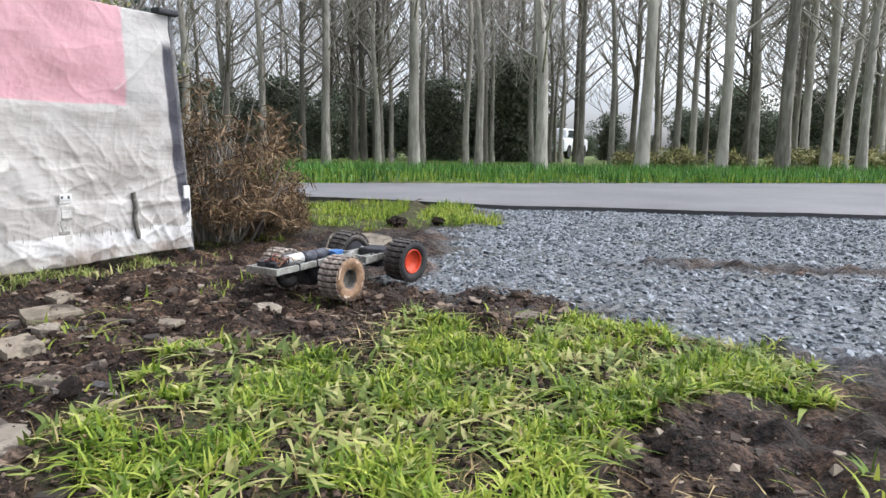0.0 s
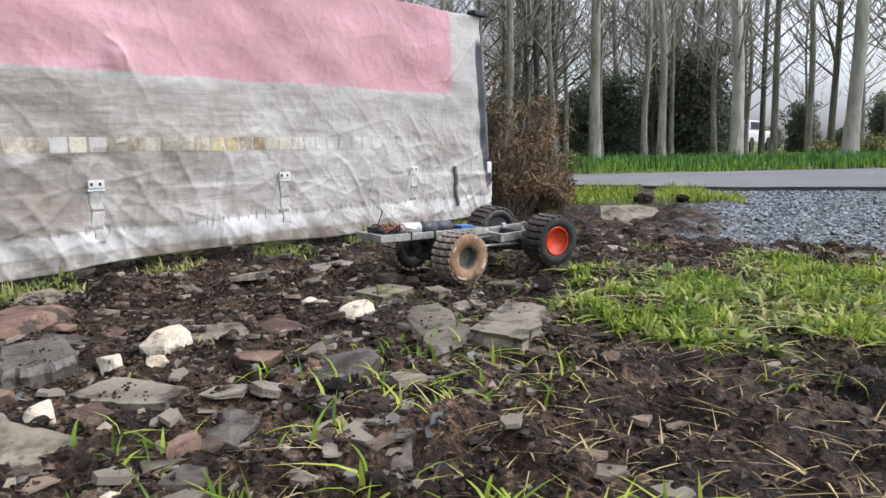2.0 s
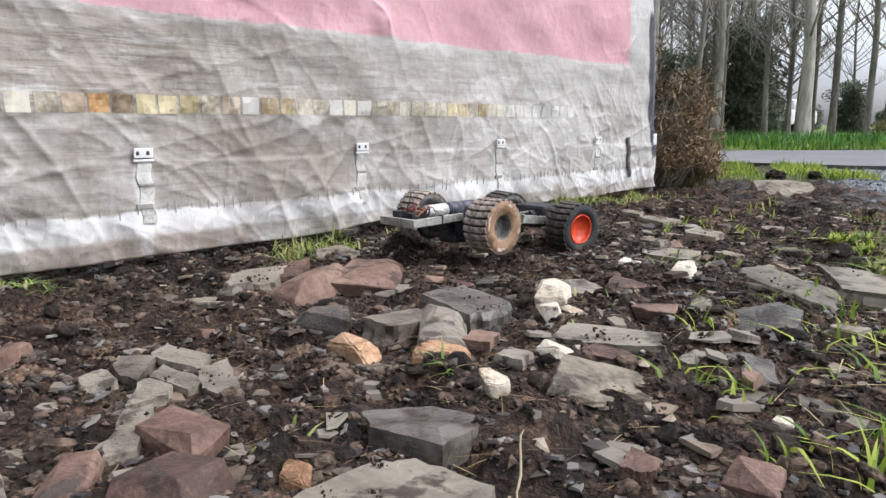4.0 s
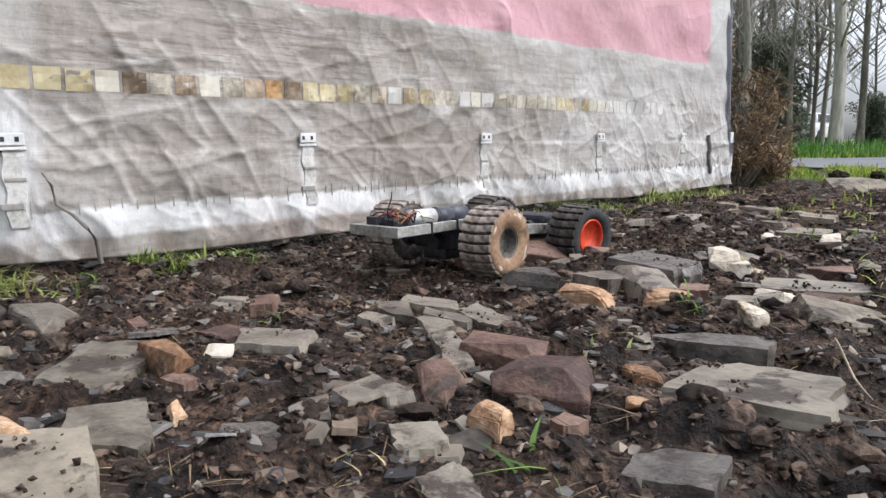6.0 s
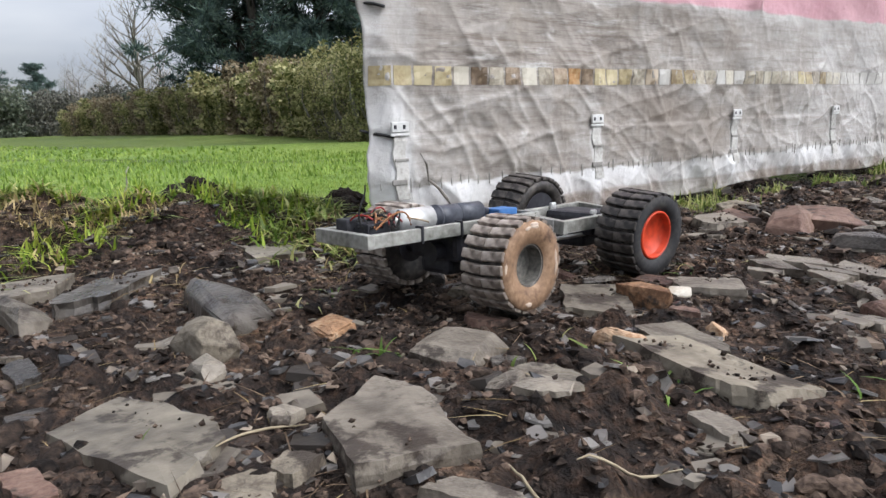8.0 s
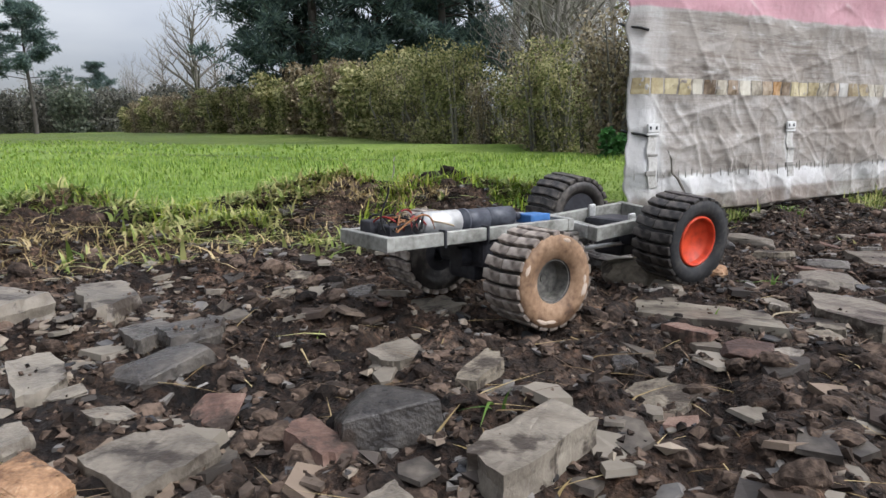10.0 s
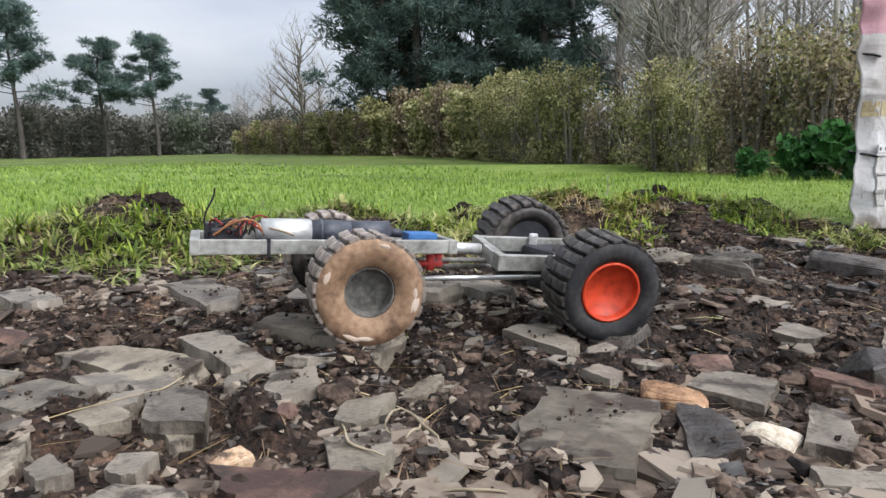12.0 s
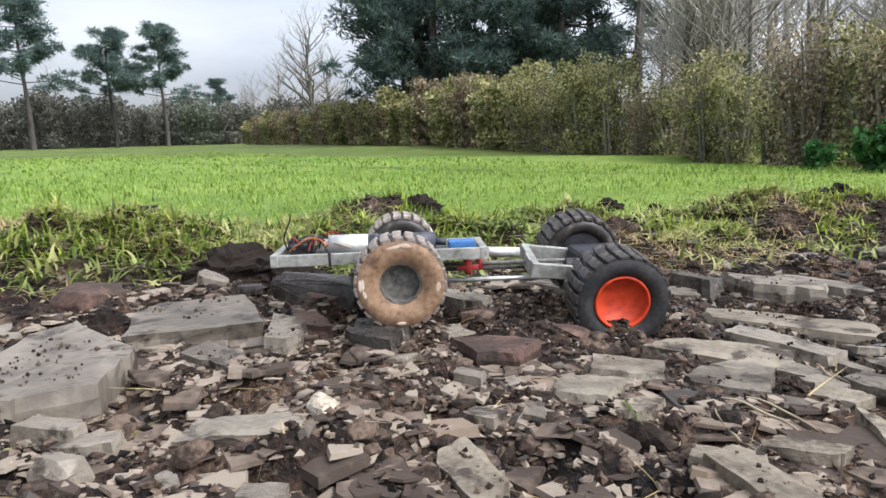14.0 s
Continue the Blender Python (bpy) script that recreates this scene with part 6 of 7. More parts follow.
for b, far, size in ((54.0, 58, 0.92), (52.6, 62, 0.62), (56.5, 66, 0.62), (58.5, 72, 0.5)):
    x, y = at_bearing(EYE_B, b, far)
    put_tree(OAK, used, x, y, rnd.uniform(0, 360), size)
WOOD = [shrub(101, 4.2, 3.0, 4500, 0.16, LEAF_WOOD, "grey-brown winter thicket at the wood's edge", 26, name="thicket"), shrub(102, 4.0, 3.0, 4500, 0.16, LEAF_DARK, "dull green thicket at the wood's edge", 26, name="thicket")]
for k in range(64):
    b = 50 + 62 * k / 63 + rnd.gauss(0, 0.5)
    x, y = at_bearing(EYE_B, b, rnd.uniform(60, 70))
    put_tree(WOOD[0 if rnd.random() < 0.7 else 1], used, x, y, rnd.uniform(0, 360), rnd.uniform(0.72, 1.0) * (0.85 if b < 60 else 1))
for k in range(30):
    b = 50 + 50 * rnd.random()
    x, y = at_bearing(EYE_B, b, rnd.uniform(63, 76))
    put_tree(THIN[k % 3], used, x, y, rnd.uniform(0, 360), rnd.uniform(0.5, 0.75))

# withered brown plant heap by the far end of the tarpaulin
def brown_heap():
    rnd = random.Random(111)
    t = tagged(new("withered_bush"), "withered brown bush heaped beside the tarpaulin", "bush")
    V, Fc, C = [], [], []
    for k in range(190):
        a, r = rnd.uniform(0, 2 * math.pi), rnd.random() ** 0.6
        p = Vector((math.cos(a) * 0.2 * r, math.sin(a) * 0.26 * r, 0))
        e = Vector((math.cos(a) * (0.12 + 0.26 * r), math.sin(a) * (0.14 + 0.30 * r), rnd.uniform(0.28, 0.80) * (1.05 - 0.55 * r)))
        mid = p.lerp(e, 0.55) + Vector((rnd.gauss(0, 0.04), rnd.gauss(0, 0.04), 0.06))
        tube(V, Fc, [p, mid, e], [0.005, 0.004, 0.0015], 4)
        C.append((e.x, e.y, e.z * rnd.uniform(0.35, 1.0), rnd.uniform(0.05, 0.11)))
    quads_ob("stem", V, Fc, BARK_DARK, t, True)
    leaf_part("dry_foliage", C, 11000, 0.03, 7, DEAD_BROWN, t, 0.8, "", 0.1)
    return t


h = brown_heap()
h.matrix_basis = pose(-1.34, 3.22, ground_z(-1.34, 3.22), 0, 0, 25)
for x, y, turn, size in ((-1.12, 3.36, 130, 0.42), (-1.62, 3.62, 200, 0.75)):
    c = copy_thing(h, pose(x, y, ground_z(x, y), 0, 0, turn))
    c.scale = (size, size, size)

# parked cars far behind the trees
def parked_car(x, y, turn):
    t = tagged(new("parked_car"), "white car parked beyond the trees", "car")
    bm = bmesh.new()
    box(bm, 0, 0, 0.62, 4.2, 1.7, 0.62, 0.14)
    box(bm, -0.2, 0, 1.12, 2.3, 1.5, 0.5, 0.2)
    part("body", bm, CARPAINT, t)
    for side in (0.755, -0.755):
        bm = bmesh.new()
        box(bm, -0.2, side, 1.13, 1.9, 0.03, 0.32, 0.01)
        part("window", bm, GLASSD, t)
    for wx in (1.3, -1.3):
        for side in (0.78, -0.78):
            bm = bmesh.new()
            lathe(bm, [(0.12, side - 0.1), (0.31, side - 0.1), (0.32, side - 0.05), (0.32, side + 0.05), (0.31, side + 0.1), (0.12, side + 0.1)], 20, "y")
            bmesh.ops.translate(bm, verts=bm.verts, vec=(wx, 0, 0.32))
            part("wheel", bm, RUBBER, t)
    t.matrix_basis = pose(x, y, ground_z(x, y), 0, 0, turn)


x, y = at_bearing(EYE_A, -3.3, 33)
parked_car(x, y, 70)


# ---- loose grain, grass and straw ----
MIXED = material("mixed_broken_stone", [(0.035, 0.029, 0.024), (0.085, 0.072, 0.058), (0.135, 0.115, 0.09), (0.18, 0.157, 0.124)], 12, 0.7, 0.4, 80, rand=0.6, island=True, depth=0.006, wet=0.2)
BROWNISH = material("brown_broken_stone", [(0.04, 0.028, 0.021), (0.095, 0.068, 0.05), (0.18, 0.135, 0.098)], 12, 0.75, 0.4, 80, rand=0.6, island=True, depth=0.006)


def thick_rubble(x, y):
    return (0.35 + 0.65 * step(-y, -0.2, 1.6)) * (1 - step(aside(x, y), 0.55, 0.75)) * step(vnoise(x, y, 0.3, 91), 0.25, 0.5)


fragments("stone_fragments", 1800, (-4.0, -0.4, -2.0, 1.7), 0, 0.006, 0.036, MIXED, "grey broken slate fragments in soil", 1.9, 0.55, thick_rubble, 0.18, 0.075)
fragments("stone_fragments", 2200, (-4.0, -0.4, -2.7, 2.0), 0, 0.006, 0.028, BROWNISH, "brown broken stone fragments in soil", 1.9, 0.55, thick_rubble, 0.2, 0.09)
DUSTY = material("dusty_broken_stone", [(0.05, 0.036, 0.027), (0.115, 0.086, 0.064), (0.18, 0.142, 0.107), (0.235, 0.194, 0.15)], 12, 0.8, 0.4, 80, rand=0.55, island=True, depth=0.006)
fragments("stone_fragments", 1100, (-1.7, 0.5, 1.35, 2.7), 0, 0.005, 0.026, BROWNISH, "brown stone chips along the drive's edge", 2.2, 0.35, None, 0.25, 0.13)
fragments("stone_fragments", 500, (-1.9, 0.6, 0.9, 2.6), 0, 0.006, 0.032, DUSTY, "pale tan stone chips along the drive's edge", 2.2, 0.35, None, 0.25, 0.13)
fragments("stone_fragments", 1300, (-3.6, -2.0, -2.6, -1.5), 0, 0.006, 0.034, DUSTY, "tan broken slate fragments in soil", 1.9, 0.55, thick_rubble, 0.14, 0.055)
fragments("stone_fragments", 4500, (-3.6, -2.0, -2.6, -1.2), 0, 0.004, 0.015, DUSTY, "tan broken stone fragments in soil", 1.8, 0.55, thick_rubble, 0.25, 0.10)
fragments("stone_fragments", 420, (-3.4, -2.0, -2.7, -1.55), 0, 0.016, 0.045, DUSTY, "flat tan slate pieces bedded in soil", 1.5, 0.55, thick_rubble, 0.09, 0.07)
DAMP_CHIP = material("damp_slate_chips", [(0.022, 0.021, 0.021), (0.06, 0.057, 0.055), (0.105, 0.098, 0.09), (0.155, 0.142, 0.127)], 12, 0.45, 0.4, 80, rand=0.6, island=True, depth=0.006, wet=0.2)
fragments("stone_fragments", 6500, (-3.3, -0.6, -1.7, 1.5), 0, 0.004, 0.017, DAMP_CHIP, "small damp slate chips in soil", 1.7, 0.55, lambda x, y: 0.25 + 0.75 * step(vnoise(x, y, 0.22, 93), 0.35, 0.6), 0.4, 0.11)
fragments("stone_fragments", 700, (-3.0, -0.6, -1.7, 1.4), 0, 0.012, 0.034, MIXED, "grey slate pieces bedded in soil", 1.7, 0.55, None, 0.22, 0.10)
clods("soil_clods", 4600, (-4.0, 0.3, -2.7, 2.2), 0.006, 0.021, CRUMB, "knobbly clods of dark damp soil", 2.2)
clods("soil_clods", 4200, (-3.2, -0.6, -2.3, 1.2), 0.005, 0.017, CRUMB, "knobbly clods of dark damp soil", 1.6)
grains("soil_crumbs", 80000, (-4.2, 0.4, -2.7, 2.3), 0, 0.0015, 0.010, 0.6, CRUMB, "dark crumbs of damp soil", 2.0)
grains("soil_crumbs", 70000, (-3.1, -0.5, -2.5, 1.4), 0, 0.0015, 0.0085, 0.6, CRUMB, "dark crumbs of damp soil", 1.6)
grains("soil_crumbs", 9000, (-0.8, 0.9, 0.4, 2.2), 1, 0.002, 0.012, 0.8, CRUMB, "dark crumbs of damp soil", 2.0)
grains("pebbles", 6500, (-4.0, 0.6, -2.7, 2.4), 0, 0.003, 0.014, 0.6, PEBBLE, "small mixed pebbles in the soil", 2.6)
grains("pebbles", 9000, (-3.4, -2.0, -2.6, -1.5), 0, 0.002, 0.009, 0.6, PEBBLE, "small mixed pebbles in the soil", 2.0)
grains("gravel_chippings", 30000, (-0.5, 3.2, 1.5, 5.3), 2, 0.005, 0.018, 0.55, CHIP, "blue-grey stone chippings of the drive", 1.6)
grains("gravel_chippings", 4000, (3.2, 7.0, 1.5, 6.0), 2, 0.02, 0.04, 0.5, CHIP, "blue-grey stone chippings of the drive", 1.6)

gx1, gy1 = sown(22000, (-0.75, 0.95, 0.45, 2.1), 1, 0.4, 1)
ok = vnoise(gx1, gy1, 0.12, 44) + 0.6 * vnoise(gx1, gy1, 0.05, 45) > 0.80
blades("grass", gx1[ok], gy1[ok], 0.046, 0.0080, GRASS, "lush green grass patch", 1.5, 3)
gx1, gy1 = sown(4200, (-0.85, 0.95, 0.45, 2.15), 1, 0.3, 7, 0.42)
blades("weeds", gx1, gy1, 0.042, 0.015, WEED, "broad-leaved weeds among the grass", 2.0, 3)
gx1, gy1 = sown(1800, (-0.75, 0.95, 0.45, 2.1), 1, 0.3, 1)
blades("straw", gx1, gy1, 0.04, 0.004, STRAW, "dry blades between the grass", 1.6, 3)
gx1, gy1 = sown(1500, (-1.1, 0.9, 0.2, 2.2), 0, 0.5, 2, 0.68)
blades("grass", gx1, gy1, 0.05, 0.006, GRASS, "sparse grass tufts in mud", 1.8, 3)
gx1, gy1 = sown(9000, (-2.6, 0.2, 3.2, 5.8), 1, 0.4, 3, 0.46)
blades("grass", gx1, gy1, 0.075, 0.007, GRASS, "verge grass by the road", 1.2, 2)
x = rng.uniform(-16, 14, 26000)
y = road_far(x) + 0.05 + rng.random(26000) ** 1.4 * 5.0
ok = y > np.where(x < -3, 7.3 + (-3 - x) * 0.42, 0)
blades("tall_grass", x[ok], y[ok], 0.24, 0.02, TALL_GRASS, "tall green grass along the far verge", 0.5, 2)
x = rng.uniform(-9, 10, 7000)
y = road_far(x) + rng.random(7000) * 0.9
ok = y > np.where(x < -3, 7.3 + (-3 - x) * 0.42, 0)
blades("grass", x[ok], y[ok], 0.12, 0.016, GRASS, "short bright grass beside the road", 0.7, 2)

# field: fine close by, coarser away
def field_grass(count, lo, hi, tall, wide, seed):
    d = rng.uniform(lo, hi, count)
    along = rng.uniform(-3.6 - hi * 0.9, 4.5 + hi * 0.5, count)
    x, y = -1.75 + 0.54 * along - 0.842 * d, 0.1 + 0.842 * along + 0.54 * d
    ok = (zones(x, y)[1] > 0.5) & (y < 4 + d * 0.2)
    blades("field_grass", x[ok], y[ok], tall, wide, GRASS_FIELD, "bright green meadow grass", 0.7, 2)


field_grass(42000, 1.0, 3.2, 0.032, 0.006, 1)
field_grass(26000, 3.0, 8.0, 0.06, 0.014, 2)
field_grass(24000, 8.0, 22.0, 0.075, 0.035, 3)
# weeds on the heaped edge and along the foot of the cloth
along, d = rng.uniform(-4.2, 1.0, 34000), rng.normal(0.95, 0.28, 34000)
x, y = -1.75 + 0.54 * along - 0.842 * d, 0.1 + 0.842 * along + 0.54 * d
s = (x - TARP_AT[0]) * TARP_U[0] + (y - TARP_AT[1]) * TARP_U[1]
ok = (vnoise(x, y, 0.2, 61) + 0.35 * vnoise(x, y, 0.06, 64) > 0.54) & (s < -0.02) & (d > 0.42)
blades("weeds", x[ok], y[ok], 0.058, 0.010, WEED, "weeds and torn turf on the soil heap", 2.3, 3)
ok = (vnoise(x, y, 0.16, 67) + 0.35 * vnoise(x, y, 0.06, 64) > 0.66) & (s < -0.02) & (d > 0.6)
blades("grass", x[ok], y[ok], 0.06, 0.007, GRASS, "green grass tufts on the soil heap", 1.6, 3)
ok = (vnoise(x, y, 0.15, 66) > 0.6) & (s < -0.02) & (d > 0.35)
blades("straw", x[ok], y[ok], 0.045, 0.005, STRAW, "dry grass and roots on the soil heap", 2.6, 3)
s, o = rng.uniform(-0.3, 3.0, 5200), np.abs(rng.normal(0.03, 0.05, 5200)) + 0.015
x, y = TARP_AT[0] + TARP_U[0] * s + TARP_N[0] * o, TARP_AT[1] + TARP_U[1] * s + TARP_N[1] * o
ok = vnoise(x, y, 0.17, 62) > 0.56
blades("weeds", x[ok], y[ok], 0.05, 0.006, WEED, "sparse weeds along the tarpaulin's foot", 1.2, 3)
along, d = rng.uniform(-4.0, 2.5, 1800), rng.normal(0.25, 0.45, 1800)
x, y = -1.75 + 0.54 * along - 0.842 * d, 0.1 + 0.842 * along + 0.54 * d
ok = (vnoise(x, y, 0.13, 63) > 0.80) & (zones(x, y)[0] > 0.6)
blades("weeds", x[ok], y[ok], 0.03, 0.006, WEED, "scattered green sprouts in the rubble", 1.9, 3)
ROOT = leafy("dark_roots", [(0.03, 0.02, 0.012), (0.09, 0.06, 0.038), (0.2, 0.14, 0.085)], 0.7, 0.05)
x, y = sown(20000, (-3.6, 0.0, -2.6, 1.9), 0, 0.6, 6)
ok = vnoise(x, y, 0.2, 98) > 0.42
blades("roots", x[ok], y[ok], 0.034, 0.0022, ROOT, "fine dark roots and rotting fibres in the soil", 2.6, 3, None, 0.4)
x, y = sown(5200, (-3.8, 0.3, -2.7, 2.2), 0, 0.6, 5)
blades("straw", x, y, 0.034, 0.0024, STRAW, "dry straw and roots on the soil", 2.4, 3, None, 0.4)


x, y = sown(1500, (-0.8, 0.5, 0.3, 1.15), 0, 0.4, 9, 0.45)
blades("straw", x, y, 0.045, 0.0032, STRAW, "trampled dry grass on the bare soil", 2.2, 3, None, 0.4)
x, y = sown(420, (-3.4, -1.6, -2.6, -1.0), 0, 0.6, 8)
ok = vnoise(x, y, 0.25, 99) > 0.45
blades("straw", x[ok], y[ok], 0.055, 0.0034, STRAW, "long dry stalks strewn on the soil", 2.2, 4, None, 0.3)


def crooked_twig(x, y, tall, seed):
    rnd = random.Random(seed)
    V, Fc, p, d = [], [], Vector((x, y, ground_z(x, y) - 0.01)), Vector((0, 0, 1))
    pts = [p]
    for k in range(7):
        d = (d + Vector((rnd.gauss(0, 0.5), rnd.gauss(0, 0.5), rnd.gauss(-0.1, 0.3)))).normalized()
        p = p + d * tall / 6
        pts.append(p)
    tube(V, Fc, pts, [0.0035 - 0.0003 * k for k in range(8)], 5)
    tagged(quads_ob("bare_twig", V, Fc, BARK_DARK, None, True), "crooked bare twig on the soil heap", "twig")


for k, (x, y) in enumerate(((-3.35, 0.25), (-2.95, 0.45), (-2.7, 0.2), (-3.6, -0.4), (-3.9, -0.9), (-3.1, -0.1))):
    crooked_twig(x, y, 0.11, 200 + k)


# ---- stones ----
def slab_mesh(seed, flat, mat):
    """A broken slate slab about one metre across: jagged outline, split layers at its sides, nearly flat top."""
    rnd = random.Random(seed)
    bm = bmesh.new()
    n = rnd.randint(5, 7)
    deep = rnd.uniform(0.65, 1.0)
    outline = []
    corners = [(2 * math.pi * (i + rnd.uniform(-0.33, 0.33)) / n, rnd.uniform(0.42, 0.62)) for i in range(n)]
    pts = [Vector((r * math.cos(a), r * math.sin(a) * deep, 0)) for a, r in corners]
    for i in range(n):
        p, q = pts[i], pts[(i + 1) % n]
        outline.append(p)
        for g in (0.2, 0.4, 0.6, 0.8):
            outline.append(p.lerp(q, g + rnd.uniform(-0.07, 0.07)) + Vector((rnd.gauss(0, 0.013), rnd.gauss(0, 0.013), 0)))
    m = len(outline)
    layers = 3
    slope = Vector((rnd.gauss(0, 0.08), rnd.gauss(0, 0.08), 0))
    rings = []
    for k in range(layers + 1):
        z = flat * (k / layers - 0.5)
        out = 1 + rnd.uniform(-0.05, 0.03) - (0.035 if k == layers else 0)
        ring = []
        for p in outline:
            q = p * (out + rnd.uniform(-0.014, 0.014))
            ring.append(bm.verts.new((q.x, q.y, z + rnd.uniform(-0.12, 0.12) * flat / layers + slope.dot(p) * (k / layers))))
        rings.append(ring)
    for a, b in zip(rings, rings[1:]):
        for i in range(m):
            bm.faces.new((a[i], a[(i + 1) % m], b[(i + 1) % m], b[i]))
    for ring, up in ((rings[-1], 1), (rings[0], -1)):
        mid = []
        for v in ring:
            mid.append(bm.verts.new((v.co.x * 0.6, v.co.y * 0.6, v.co.z + up * flat * rnd.uniform(-0.02, 0.10))))
        c = bm.verts.new((0, 0, sum(v.co.z for v in mid) / m))
        for i in range(m):
            j = (i + 1) % m
            bm.faces.new((ring[i], ring[j], mid[j], mid[i]))
            bm.faces.new((mid[i], mid[j], c))
    bmesh.ops.recalc_face_normals(bm, faces=bm.faces)
    me = bpy.data.meshes.new("stone")
    bm.to_mesh(me)
    bm.free()
    me.materials.append(mat)
    return me


def rock_mesh(seed, flat, mat, round_off=0.02):
    """An angular lump about one metre across."""
    rnd = random.Random(seed)
    bm = bmesh.new()
    deep = rnd.uniform(0.6, 0.9)
    for i in range(14):
        a, u = rnd.uniform(0, 2 * math.pi), rnd.choice((-0.5, -0.35, 0.3, 0.45, 0.5))
        r = rnd.uniform(0.36, 0.52) * (1.0 if abs(u) < 0.4 else 0.85)
        bm.verts.new((r * math.cos(a), r * math.sin(a) * deep, flat * (u + rnd.uniform(-0.08, 0.08) + 0.3 * math.cos(a + seed) * 0.5)))
    hull = bmesh.ops.convex_hull(bm, input=bm.verts)
    bmesh.ops.delete(bm, geom=list({g for g in hull["geom_interior"] + hull["geom_unused"] if isinstance(g, bmesh.types.BMVert)}), context="VERTS")
    bmesh.ops.bevel(bm, geom=list(bm.edges), offset=round_off, segments=2 if round_off > 0.03 else 1, affect="EDGES", clamp_overlap=True)
    bmesh.ops.triangulate(bm, faces=[f for f in bm.faces if len(f.verts) > 4])
    for v in bm.verts:
        p = v.co * 4.0 + Vector((seed * 7.1, 0, 0))
        v.co += Vector((noise.noise(p), noise.noise(p + Vector((9, 0, 0))), noise.noise(p + Vector((0, 9, 0))) * flat)) * 0.03
    me = bpy.data.meshes.new("stone")
    bm.normal_update()
    bm.to_mesh(me)
    bm.free()
    me.materials.append(mat)
    return me


STONE_SETS = {}


def stone_set(key, mat, flat, count=9):
    if key not in STONE_SETS:
        STONE_SETS[key] = [slab_mesh(hash_seed(key) + i, flat, mat) if flat < 0.3 and "rust" not in key else rock_mesh(hash_seed(key) + i, flat, mat, 0.05 if "white" in key or "ochre" in key else 0.014) for i in range(count)]
    return STONE_SETS[key]


def hash_seed(key):
    return sum(ord(c) * (i + 3) for i, c in enumerate(key)) % 997


def lay_stone(me, x, y, w, turn, rnd, flat, label, sink=0.12, tilt=9):
    ob = new("stone", me)
    z = float(np.mean(height(np.array([x, x + w * 0.3, x - w * 0.3, x, x]), np.array([y, y, y, y + w * 0.25, y - w * 0.25]))))
    ob.matrix_basis = pose(x, y, z + w * flat * (0.5 - sink), rnd.uniform(-tilt, tilt), rnd.uniform(-tilt, tilt), turn) @ Matrix.Diagonal((w, w, w, 1))
    return tagged(ob, label, "stone", "stones in the rubble")


FLUSH = [(-3.39, -2.38, 0.149, 44)]
GREY = [(-1.23, 0.81, 0.139, 22), (-1.5, 1.27, 0.119, 30), (-1.59, 0.86, 0.096, 30), (-0.75, 0.34, 0.038, 8)]
GREY_B = [(-1.86, -0.35, 0.032, 14), (-1.76, -0.59, 0.051, 44), (-1.99, -0.57, 0.035, 18), (-2.38, -1.41, 0.031, 44), (-2.33, -1.4, 0.045, 40), (-2.58, -1.67, 0.061, 42), (-2.37, -1.58, 0.027, 35), (-2.99, -1.99, 0.063, 32)]
GREY_C = [(-2.39, -0.89, 0.1, 39), (-2.84, -2.07, 0.037, 32), (-2.96, -2.13, 0.058, 48), (-3.54, -2.37, 0.101, 52), (-2.92, -2.44, 0.027, 51)]
GREY_THICK = []
DARK = [(-0.9, 0.67, 0.144, 15), (-0.92, 0.44, 0.083, 30), (-1.24, 0.1, 0.149, 17), (-1.41, 0.85, 0.109, 16), (-1.42, 0.65, 0.102, 32), (-1.89, -0.1, 0.052, 21), (-1.58, -0.3, 0.067, 19), (-2.09, -1.18, 0.055, 33), (-2.28, -1.21, 0.057, 27)]
DARK_B = [(-2.44, -1.55, 0.064, 40), (-3.06, -2.19, 0.074, 54), (-2.85, -1.93, 0.064, 49), (-2.72, -2.15, 0.035, 38)]
DARK_THICK = [(-3.45, -2.02, 0.045, 33)]
TAN = [(-0.65, 3.12, 0.299, 31), (-0.84, 1.15, 0.066, 11), (-1.09, 0.28, 0.135, 28), (-1.84, 0.95, 0.127, 33), (-0.81, 1.78, 0.106, 20), (-1.89, -0.8, 0.05, 20), (-2, -1.05, 0.085, 34), (-2.7, -0.87, 0.072, 57), (-2.75, -2.32, 0.025, 49)]
TAN_B = [(-2.85, -2.41, 0.029, 36), (-2.65, -2.11, 0.064, 45)]
RUST = [(-1.06, 0.7, 0.103, 20), (-1.07, 1.38, 0.087, 27), (-1.13, 0.88, 0.12, 38), (-1.97, -0.65, 0.026, 32), (-1.56, -0.53, 0.015, 46), (-2.88, -1.87, 0.064, 31), (-3.28, -1.99, 0.064, 41), (-2.81, -2.32, 0.018, 38)]
RUST_THICK = []
OCHRE = [(-1.31, -0.12, 0.031, 32)]
OCHRE_THICK = []
WHITE = [(-1.15, 1.02, 0.038, 29), (-1.13, 1.04, 0.038, 19), (-0.9, 0.24, 0.03, 6), (-1.76, -0.13, 0.04, 38), (-1.21, 0.22, 0.058, 29), (-1.22, 0.54, 0.063, 33)]
WHITE_THICK = []

